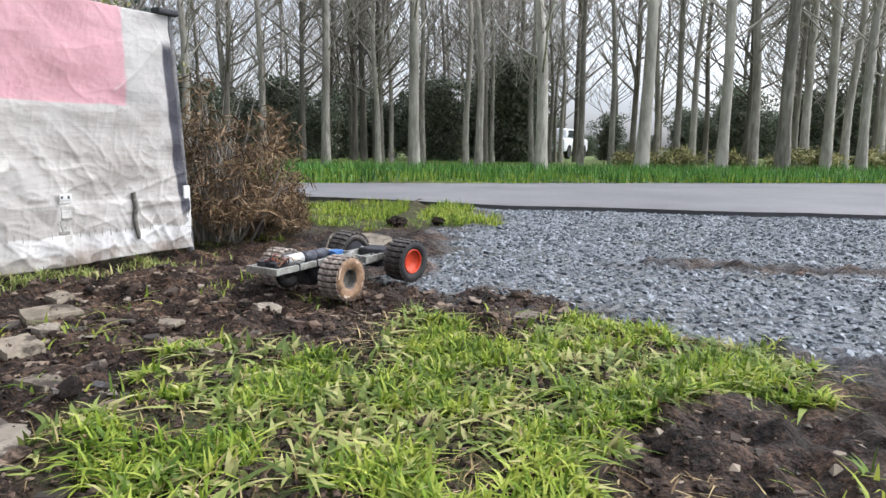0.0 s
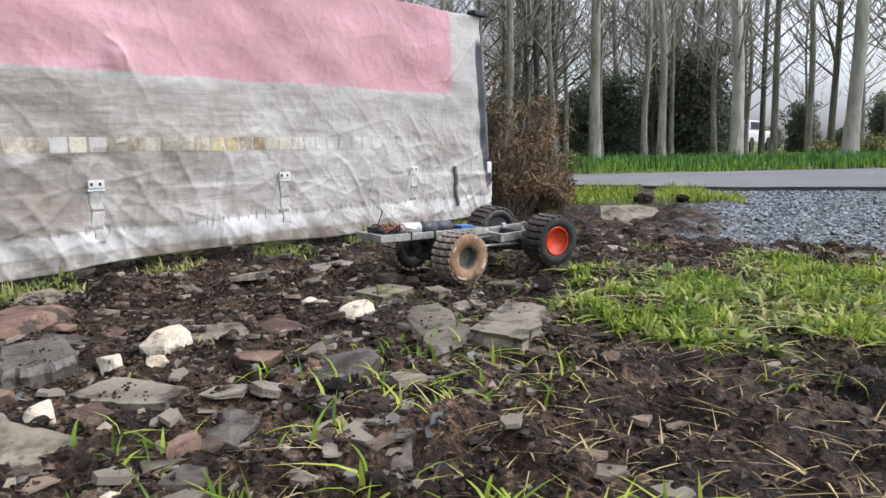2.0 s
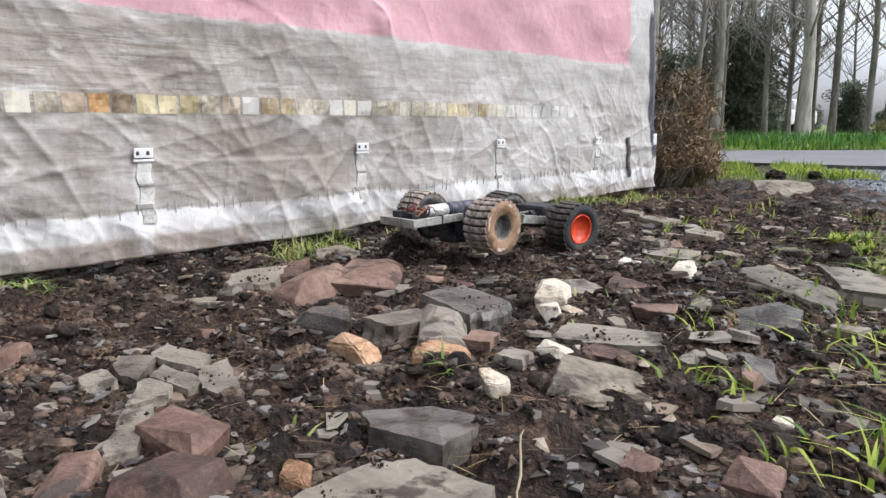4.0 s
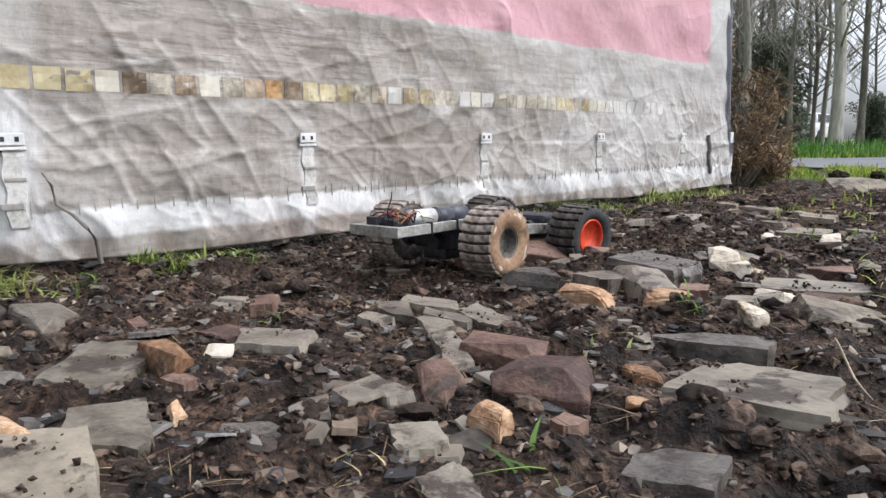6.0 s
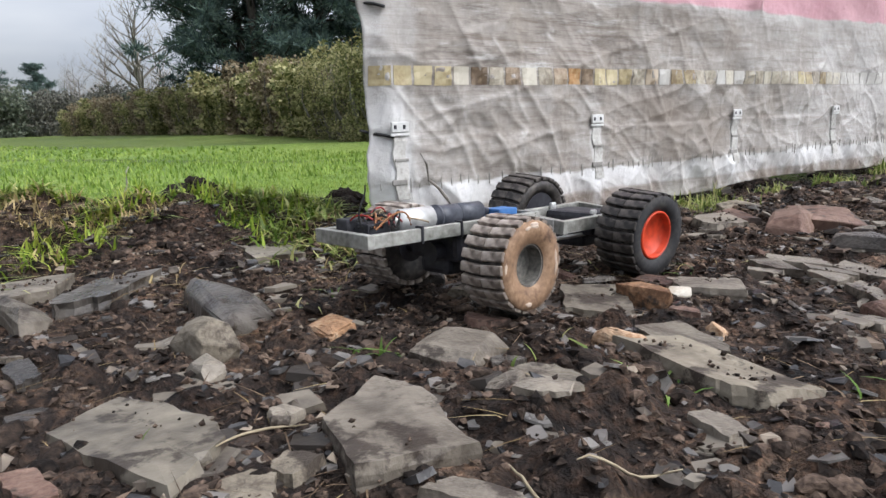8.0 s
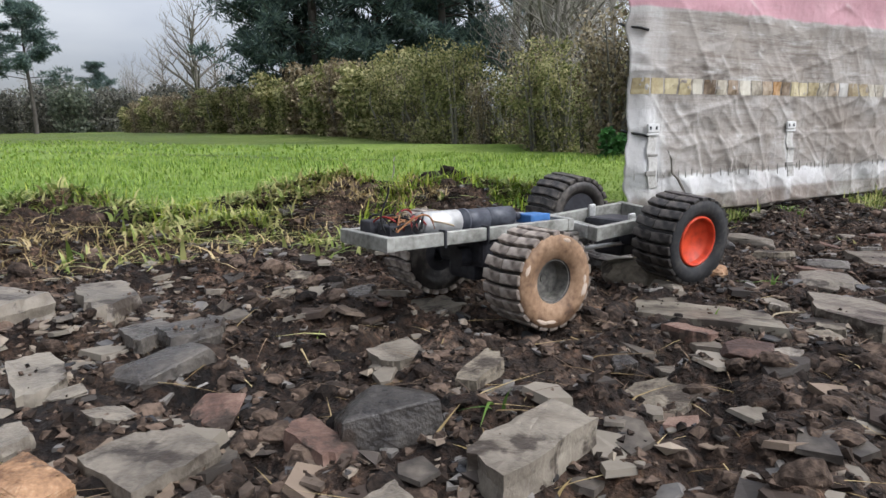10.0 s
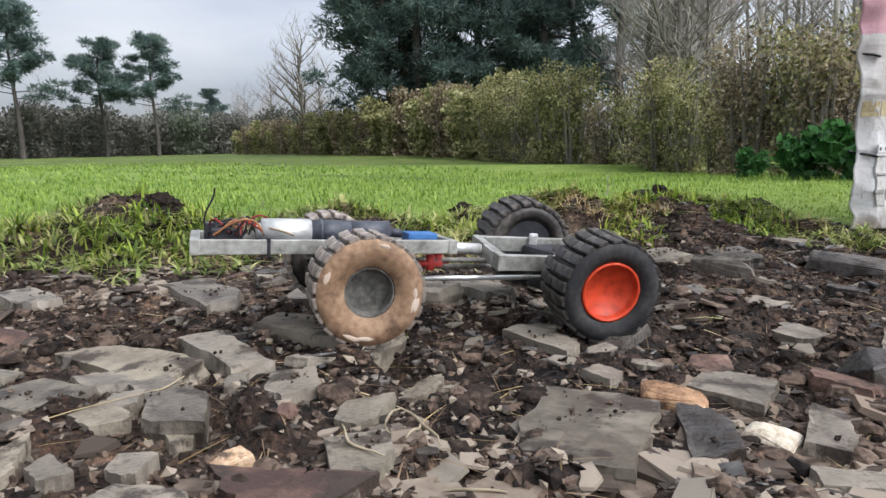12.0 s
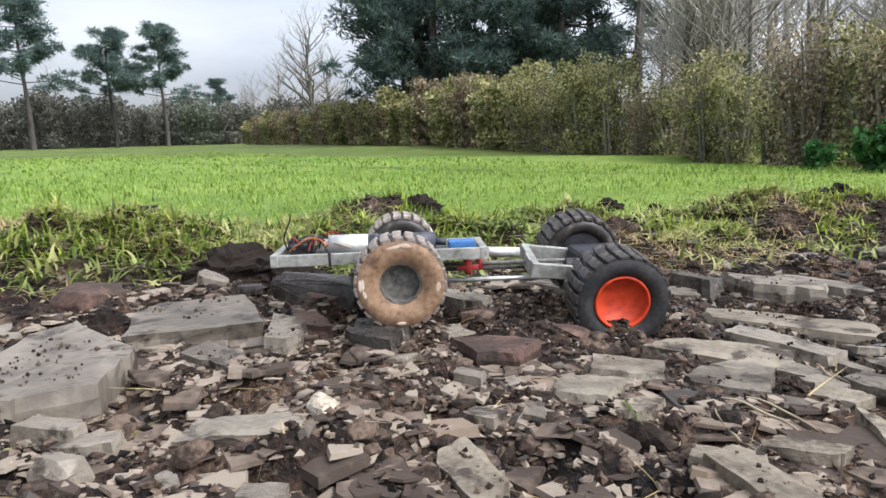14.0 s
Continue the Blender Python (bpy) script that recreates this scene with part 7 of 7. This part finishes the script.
STANDOUT = (
    (RUST_ROCKS, RUSTSTONE, True, "red-brown angular rock in soil"),
    (SLABS + SLABS_B + SLABS_C + SLABS_D + SLABS_E, SLATE, False, "flat grey slate slab lying in dark soil"),
    (FLAGS + FLAGS_B, FLAGSTONE, False, "broad tan-grey slab lying flush in the soil"),
    (TAN_SLABS + TAN_SLABS_B, SANDSTONE, False, "tan flat stone slab dusted with soil"),
    (GREY_ROCKS, SLATE, True, "thick angular grey stone block in soil"),
    (DARK_SLABS, SLATE_DARK, False, "dark wet slate slab half sunk in mud"),
    (RUST_SLABS + RUST_SLABS_B, RUSTSTONE, False, "red-brown flat stone in soil"),
    (DARK_ROCKS, SLATE_DARK, True, "dark angular slate block in soil"),
    (OCHRE_ROCKS, OCHRE_ROCK, True, "orange-ochre rock lying on soil"),
    (OCHRE_CHIPS, OCHRE_ROCK, True, "pale ochre stone lying on soil"),
    (QUARTZ_CHIPS, QUARTZ, True, "pale quartz stone lying on soil"),
    (TAN_ROCKS, SANDSTONE, True, "tan pointed rock standing in soil"),
    (QUARTZ_ROCKS, QUARTZ, True, "white rounded quartz rock on soil"),
)


def split_slab(seed, wid, low, high, taper, skew, mat):
    """A broken slab of length one: four-sided, with jagged edges, a chipped corner, split layers and a nearly flat top."""
    rnd = random.Random(seed)
    bm = bmesh.new()
    corners = []
    for sx, sy in ((-1, -1), (1, -1), (1, 1), (-1, 1)):
        y = sy * wid / 2
        corners.append(Vector((sx * 0.5 * (1 + taper * sy) + skew * y * 0.8 + rnd.gauss(0, 0.035), y + rnd.gauss(0, 0.05) * wid, 0)))
    cut = rnd.randrange(4)
    chip = rnd.uniform(0.18, 0.4)
    pts = []
    for i, p in enumerate(corners):
        if i == cut:
            pts += [p.lerp(corners[i - 1], chip), p.lerp(corners[(i + 1) % 4], rnd.uniform(0.12, 0.35))]
        else:
            pts.append(p)
    outline = []
    for i, p in enumerate(pts):
        q = pts[(i + 1) % len(pts)]
        outline.append(p)
        for g in (0.2, 0.4, 0.6, 0.8):
            outline.append(p.lerp(q, g + rnd.uniform(-0.08, 0.08)) + Vector((rnd.gauss(0, 0.016), rnd.gauss(0, 0.016), 0)))
    m, layers = len(outline), 4
    tilt = Vector((rnd.gauss(0, 0.03), rnd.gauss(0, 0.03), 0))
    rings = []
    for k in range(layers + 1):
        z = low + (high - low) * k / layers
        out = 1 + rnd.uniform(-0.05, 0.035) - (0.03 if k == layers else 0)
        rings.append([bm.verts.new(((p * (out + rnd.uniform(-0.016, 0.016))).to_2d().to_3d() + Vector((0, 0, z + rnd.uniform(-0.1, 0.1) * (high - low) / layers + tilt.dot(p) * k / layers)))) for p in outline])
    for a, b in zip(rings, rings[1:]):
        for i in range(m):
            bm.faces.new((a[i], a[(i + 1) % m], b[(i + 1) % m], b[i]))
    last = rings[-1]
    for shrink in (0.72, 0.4):
        ring = []
        for i, v in enumerate(last):
            p = outline[i] * shrink
            lift = noise.noise(Vector((p.x * 3 + seed, p.y * 3, 0))) * 0.03
            ring.append(bm.verts.new((p.x, p.y, high + tilt.dot(p) + lift * min(1, high * 8 + 0.15))))
        for i in range(m):
            bm.faces.new((last[i], last[(i + 1) % m], ring[(i + 1) % m], ring[i]))
        last = ring
    top = bm.verts.new((0, 0, high))
    for i in range(m):
        bm.faces.new((last[i], last[(i + 1) % m], top))
    bm.faces.new(rings[0][::-1])
    bmesh.ops.recalc_face_normals(bm, faces=bm.faces)
    me = bpy.data.meshes.new("stone")
    bm.to_mesh(me)
    bm.free()
    me.materials.append(mat)
    return me


def angular_rock(seed, wid, low, high, taper, skew, mat, round_off):
    """An angular rock of length one with a sloping, narrower top."""
    rnd = random.Random(seed)
    bm = bmesh.new()
    for z, size, j in ((low, 1.05, 0.03), (high * 0.35, 1.04, 0.07), (high * 0.8, 0.86, 0.09), (high, 0.55, 0.12)):
        for sx, sy in ((-1, -1), (1, -1), (1, 1), (-1, 1)):
            y = sy * wid / 2 * size
            bm.verts.new((sx * 0.5 * size * (1 + taper * sy) + skew * y * 0.6 + rnd.gauss(0, j), y + rnd.gauss(0, j) * wid, z + rnd.gauss(0, 0.12) * high))
    hull = bmesh.ops.convex_hull(bm, input=bm.verts)
    bmesh.ops.delete(bm, geom=list({g for g in hull["geom_interior"] + hull["geom_unused"] if isinstance(g, bmesh.types.BMVert)}), context="VERTS")
    bmesh.ops.bevel(bm, geom=list(bm.edges), offset=round_off, segments=2 if round_off > 0.03 else 1, affect="EDGES", clamp_overlap=True)
    bmesh.ops.triangulate(bm, faces=bm.faces[:])
    bmesh.ops.subdivide_edges(bm, edges=bm.edges[:], cuts=1)
    for v in bm.verts:
        p = v.co * 4.0 + Vector((seed * 7.1, 0, 0))
        v.co += Vector((noise.noise(p), noise.noise(p + Vector((9, 0, 0))), noise.noise(p + Vector((0, 9, 0))) * 0.6)) * 0.028
    me = bpy.data.meshes.new("stone")
    bm.normal_update()
    bm.to_mesh(me)
    bm.free()
    me.materials.append(mat)
    return me


rnd = random.Random(21)
placed, tops = [], []
for spots, mat, rock, label in STANDOUT:
    for x, y, long, wide, tall, turn, taper, skew in spots:
        c, s = math.cos(radians(turn)), math.sin(radians(turn))
        px = np.array([x + a * long * c - b * wide * s for a in (-0.35, 0, 0.35) for b in (-0.35, 0, 0.35)])
        py = np.array([y + a * long * s + b * wide * c for a in (-0.35, 0, 0.35) for b in (-0.35, 0, 0.35)])
        hs = np.sort(height(px, py))
        base = float(hs[4])
        high = tall + 0.007
        low = min(-0.02, float(hs[0]) - base - 0.015)
        seed = len(placed) * 13 + 5
        if rock:
            me = angular_rock(seed, wide / long, low / long, max(high, (0.3 if mat in (QUARTZ, OCHRE_ROCK) else 0.16) * long) / long, taper, skew, mat, 0.05 if mat in (QUARTZ, OCHRE_ROCK) else 0.014)
        else:
            me = split_slab(seed, wide / long, low / long, high / long, taper, skew, mat)
            tops.append((x, y, long, wide, base + high, turn))
        ob = new("stone", me)
        ob.matrix_basis = pose(x, y, base, rnd.uniform(-3, 3), rnd.uniform(-3, 3), turn) @ Matrix.Scale(long, 4)
        tagged(ob, label, "stone", "stones in the rubble")
        placed.append((x, y, long))

KINDS = (
    ("grey slab", GREY + GREY_B + GREY_C, SLATE, 0.11, "flat grey slate slab lying in dark soil"),
    ("grey block", GREY_THICK, SLATE, 0.2, "thick angular grey stone block in soil"),
    ("dark slab", DARK, SLATE_DARK, 0.12, "dark wet slate slab half sunk in mud"),
    ("dark block", DARK_THICK, SLATE_DARK, 0.26, "dark angular slate block in soil"),
    ("tan slab", TAN, SANDSTONE, 0.1, "tan flat stone slab dusted with soil"),
    ("flush slab", FLUSH, FLAGSTONE, 0.075, "broad tan-grey slab lying flush in the soil"),
    ("rust slab", RUST, RUSTSTONE, 0.22, "small red-brown stone in soil"),
    ("rust block", RUST_THICK, RUSTSTONE, 0.42, "red-brown angular rock in soil"),
    ("ochre slab", OCHRE, OCHRE_ROCK, 0.35, "pale ochre stone lying on soil"),
    ("ochre block", OCHRE_THICK, OCHRE_ROCK, 0.34, "orange-ochre rock lying on soil"),
    ("white slab", WHITE, QUARTZ, 0.42, "pale quartz stone lying on soil"),
    ("white block", WHITE_THICK, QUARTZ, 0.55, "white rounded quartz rock on soil"),
)
for key, spots, mat, flat, label in KINDS:
    for x, y, w, turn in spots:
        lay_stone(rnd.choice(stone_set(key, mat, flat)), x, y, w, turn, rnd, flat, label, -0.05 if flat < 0.1 else 0.06 if flat < 0.2 else 0.1, 3 if flat < 0.1 else 9)
        placed.append((x, y, w))
# lesser stones that fill the rubble between them
free = 0
while free < 150:
    along, off = rnd.uniform(-3.6, 3.0), rnd.gauss(0.0, 0.55)
    x, y = -1.6 - 0.54 * along - 0.842 * off, 0.0 - 0.842 * along + 0.54 * off
    if zones(x, y)[0] < 0.6 or y > 1.9 or x > -0.55 or aside(x, y) > 0.95:
        continue
    w = 0.03 + 0.05 * rnd.random() ** 1.6
    if any(math.hypot(x - a, y - b) < 0.45 * (w + c) for a, b, c in placed):
        continue
    key, mat, flat, label = rnd.choice((("grey slab", SLATE, 0.13, KINDS[0][4]), ("grey slab", SLATE, 0.13, KINDS[0][4]), ("dark slab", SLATE_DARK, 0.15, KINDS[2][4]), ("dark block", SLATE_DARK, 0.26, KINDS[3][4]), ("tan slab", SANDSTONE, 0.13, KINDS[4][4]), ("rust slab", RUSTSTONE, 0.22, KINDS[6][4]), ("grey block", SLATE, 0.26, KINDS[1][4])))
    lay_stone(rnd.choice(stone_set(key, mat, flat)), x, y, w, rnd.uniform(0, 360), rnd, flat, label, 0.1, 16)
    placed.append((x, y, w))
    free += 1

# crumbs of soil that lie on the slabs
V, Fc = [], []
for x, y, long, wide, z, turn in tops:
    if long < 0.075:
        continue
    c, s = math.cos(radians(turn)), math.sin(radians(turn))
    for k in range(int(4200 * long * wide) + 6):
        a, b = rnd.uniform(-0.4, 0.4) * long, rnd.uniform(-0.38, 0.38) * wide
        if vnoise(x + a, y + b, 0.03, 95) < 0.56:
            continue
        r = 0.0008 + 0.0034 * rnd.random() ** 2.5
        at = Vector((x + a * c - b * s, y + a * s + b * c, z + r * 0.3))
        turned = Euler((rnd.uniform(0, 6), rnd.uniform(0, 6), rnd.uniform(0, 6))).to_matrix()
        n0 = len(V)
        V += [at + turned @ Vector([q * r * rnd.uniform(0.6, 1.2) for q in v]) for v in OCT_V]
        Fc += [tuple(int(i) + n0 for i in f) for f in OCT_F]
tagged(quads_ob("soil_crumbs", V, Fc, CRUMB), "dark crumbs of soil lying on the slabs", "soil crumbs", kind="stuff")


# ---- torn clods, tufts and stalks ----
def torn_clod(x, y, size, seed):
    """A knobbly lump of torn-up soil."""
    bm = bmesh.new()
    bmesh.ops.create_icosphere(bm, subdivisions=4, radius=1)
    for v in bm.verts:
        p = v.co * 1.3 + Vector((seed * 3.7, 0, 0))
        k = 1 + 0.45 * noise.noise(p) + 0.30 * noise.noise(p * 2.7) + 0.2 * noise.noise(p * 6.5)
        v.co = Vector((v.co.x * k * 1.15, v.co.y * k, v.co.z * k * 0.72))
    ob = part("soil_clod", bm, CRUMB)
    ob.matrix_basis = pose(x, y, ground_z(x, y) + size * 0.25, 0, 0, seed * 50) @ Matrix.Scale(size, 4)
    tagged(ob, "dark torn-up lump of soil at the grass edge", "soil clod", "clods along the field")


for k, (x, y, size) in enumerate(((-3.60, -1.96, 0.075), (-3.52, -1.90, 0.06), (-3.55, -0.23, 0.06), (-3.03, 0.14, 0.055), (-3.09, 0.06, 0.07), (-2.82, 0.39, 0.065), (-2.76, 0.33, 0.045), (-3.99, 0.18, 0.06), (-3.71, -1.88, 0.06), (-3.00, 0.05, 0.05), (-4.25, -0.83, 0.05), (-2.96, 0.45, 0.05), (-4.2, -1.9, 0.06), (-3.15, -0.1, 0.045), (-3.75, -1.3, 0.05), (-0.62, 3.95, 0.05), (-0.4, 4.05, 0.035))):
    torn_clod(x, y, size, k + 1)

SPROUT = leafy("sprout_leaves", [(0.05, 0.10, 0.02), (0.12, 0.21, 0.04), (0.22, 0.32, 0.08)], 0.5, 0.3)
TUFTS = [(-0.90, 0.16, 9), (-0.82, 0.20, 9), (-0.78, 0.25, 12), (-0.69, 0.34, 8), (-0.555, 0.35, 22), (-0.47, 0.32, 16), (-0.70, 0.615, 9), (-0.39, 0.355, 14), (-0.84, 0.147, 12), (-0.76, 0.236, 12), (-1.275, 0.242, 7), (-1.77, 0.0, 3), (-1.36, -0.27, 6), (-1.24, 0.086, 4), (-2.09, 0.31, 26), (-2.31, 0.15, 14), (-1.69, -0.495, 4), (-1.68, -0.464, 4), (-2.0, -0.52, 7), (-2.02, -0.80, 4), (-1.53, -0.42, 4), (-2.345, 0.167, 20), (-2.276, -0.273, 9), (-2.06, -1.234, 4), (-2.80, -1.48, 7), (-2.775, -2.35, 3)]
tx = np.concatenate([np.full(c, x) + rng.normal(0, 0.012, c) for x, y, c in TUFTS])
ty = np.concatenate([np.full(c, y) + rng.normal(0, 0.012, c) for x, y, c in TUFTS])
near_lawn = tx > -1.1
blades("grass_tufts", tx[near_lawn], ty[near_lawn], 0.055, 0.006, GRASS, "green grass tufts at the edge of the rubble", 1.6, 4)
blades("grass_tufts", tx[~near_lawn], ty[~near_lawn], 0.034, 0.0055, SPROUT, "small green sprouts in the rubble", 1.9, 4)

DRY_STALK = leafy("dry_stalk_skin", [(0.17, 0.135, 0.085), (0.30, 0.25, 0.165), (0.42, 0.36, 0.25)], 0.6, 0.1)
STALKS = [(-1.692, -0.693, -1.637, -0.638), (-1.744, -0.689, -1.676, -0.723), (-1.945, -0.778, -1.917, -0.708), (-2.628, -2.012, -2.559, -2.02), (-2.568, -2.095, -2.623, -2.037), (-2.414, -1.698, -2.329, -1.733), (-2.615, -1.984, -2.541, -2.008), (-2.413, -1.757, -2.337, -1.78), (-2.342, -1.753, -2.375, -1.702), (-2.281, -1.781, -2.24, -1.765), (-2.365, -1.748, -2.407, -1.696), (-2.602, -1.796, -2.542, -1.858), (-1.115, -0.011, -1.135, 0.078)]
for x0, y0, x1, y1 in STALKS:
    V, Fc, pts = [], [], []
    bend = rnd.uniform(-0.16, 0.16)
    for k in range(9):
        f = k / 8
        side = bend * math.sin(math.pi * f) + 0.02 * math.sin(9 * f)
        x, y = x0 + (x1 - x0) * f - (y1 - y0) * side, y0 + (y1 - y0) * f + (x1 - x0) * side
        pts.append(Vector((x, y, ground_z(x, y) * 0.4 + 0.6 * (ground_z(x0, y0) + (ground_z(x1, y1) - ground_z(x0, y0)) * f) + 0.012)))
    tube(V, Fc, pts, [0.0006 + 0.0007 * math.sin(math.pi * k / 8) for k in range(9)], 5)
    tagged(quads_ob("dry_stalk", V, Fc, DRY_STALK, None, True), "pale dry stalk lying on the rubble", "stalk")


# ---- what moves ----
# seconds, then the near front hub and the near rear hub
TRACK = [
    (0, -0.411, 2.065, 0.068, -0.275, 2.343, 0.077),
    (0.5, -0.509, 1.835, 0.081, -0.386, 2.119, 0.066),
    (1, -0.638, 1.694, 0.084, -0.515, 1.977, 0.059),
    (1.5, -0.735, 1.458, 0.092, -0.614, 1.743, 0.078),
    (2, -0.881, 1.308, 0.074, -0.71, 1.566, 0.087),
    (2.5, -1.033, 1.125, 0.053, -0.846, 1.372, 0.078),
    (3, -1.198, 1.014, 0.07, -1.002, 1.253, 0.058),
    (3.5, -1.322, 0.998, 0.086, -1.166, 1.263, 0.056),
    (6, -1.593, 0.428, 0.067, -1.5, 0.722, 0.042),
    (6.5, -1.664, 0.256, 0.066, -1.579, 0.552, 0.032),
    (7, -1.747, 0.098, 0.063, -1.659, 0.395, 0.056),
    (7.5, -1.835, -0.113, 0.079, -1.728, 0.178, 0.079),
    (8, -1.902, -0.309, 0.079, -1.821, -0.011, 0.078),
    (8.2, -1.912, -0.41, 0.086, -1.847, -0.109, 0.069),
    (10.3, -2.198, -1.068, 0.106, -2.101, -0.774, 0.116),
    (10.5, -2.211, -1.193, 0.134, -2.115, -0.898, 0.132),
    (11, -2.337, -1.323, 0.116, -2.181, -1.055, 0.108),
    (11.5, -2.432, -1.438, 0.12, -2.275, -1.167, 0.133),
    (12, -2.549, -1.605, 0.13, -2.408, -1.331, 0.105),
    (12.5, -2.659, -1.714, 0.14, -2.521, -1.438, 0.102),
    (13, -2.811, -1.852, 0.133, -2.623, -1.604, 0.118),
    (13.5, -2.962, -1.935, 0.149, -2.734, -1.716, 0.149),
    (14, -3.051, -2.027, 0.153, -2.841, -1.806, 0.117),
]
STEER = [(0, 0, -7), (0.5, 0, -9), (1.5, 2, -6), (2.5, 1, -6), (3.5, 1, -7), (6, 0, -9), (6.5, 3, -7), (7.5, -1, 0), (8, 3, -4), (10.3, 0, -2), (11, 11, 14), (11.5, 9, 6), (12, -2, -6), (12.5, -9, -2), (13, -9, 9), (13.5, -4, 9), (14, 2, 0)]


# seconds, degrees by which the front frame dips, degrees by which the rear axle's far side is raised
TILTS = [(0, 0, 2), (3, 0, 3), (3.5, 5, 3), (6.5, 3, 3), (7.5, 1.5, 4), (8.2, -2, 5), (10.3, 0, 4), (10.5, 4, 3), (11, -1, 2), (11.5, -6, 4), (12, 0.7, 8), (12.5, 4.5, 12), (13, 2.5, 10), (13.5, 2.6, 4), (14, 7, 7)]


def glide(rows, t):
    """A smooth value between rows of (time, values...)."""
    a = np.array(rows, float)
    ts, v = a[:, 0], a[:, 1:]
    i = int(np.clip(np.searchsorted(ts, t, "right") - 1, 0, len(ts) - 2))
    slope = np.gradient(v, ts, axis=0)
    h = ts[i + 1] - ts[i]
    f = (t - ts[i]) / h
    return (2 * f ** 3 - 3 * f ** 2 + 1) * v[i] + (f ** 3 - 2 * f ** 2 + f) * h * slope[i] + (-2 * f ** 3 + 3 * f ** 2) * v[i + 1] + (f ** 3 - f ** 2) * h * slope[i + 1]


def motions():
    body, rear, wheels, run, last = [], [], [[], [], [], []], 0.0, None
    for t in [i / 10 for i in range(141)]:
        p = glide(TRACK, t)
        f, r = Vector(p[:3]), Vector(p[3:])
        ahead = (f - r).normalized()
        left = Vector((0, 0, 1)).cross(ahead).normalized()
        up = ahead.cross(left)
        turned = Matrix((ahead, left, up)).transposed().to_4x4()
        mid = (f + r) / 2 - left * (HALF_TRACK + 0.034)
        run += (mid - last).length if last else 0.0
        last = mid
        dip, roll = glide(TILTS, t)
        steer = glide(STEER, t)
        m = Matrix.Translation(mid) @ turned @ pose(0, 0, 0, 0, dip, 0)
        body.append((t, m))
        spin = math.degrees(run / RADIUS)
        for axle, hub, lift in ((0, f, roll * 0.2), (1, r, roll)):
            near = hub - left * 0.034
            axis = Matrix.Translation(near) @ turned @ pose(0, 0, 0, -lift, 0, 0)
            if axle:
                rear.append((t, m.inverted() @ axis @ pose(0, -HALF_TRACK, 0.004, 0, 0, float(steer[1]) * 0.6)))
            for side in (0, 1):
                w = axis @ pose(0, -2 * HALF_TRACK * side, 0, 0, 0, float(steer[axle])) @ pose(0, 0, 0, 0, spin + 37 * side, 0)
                wheels[2 * axle + side].append((t, m.inverted() @ w @ pose(0, 0, 0, 0, 0, 180 * side)))
    walk(TRUCK, body)
    walk(REAR_FRAME, rear)
    for w, keys in zip(WHEELS, wheels):
        walk(w, keys)


motions()
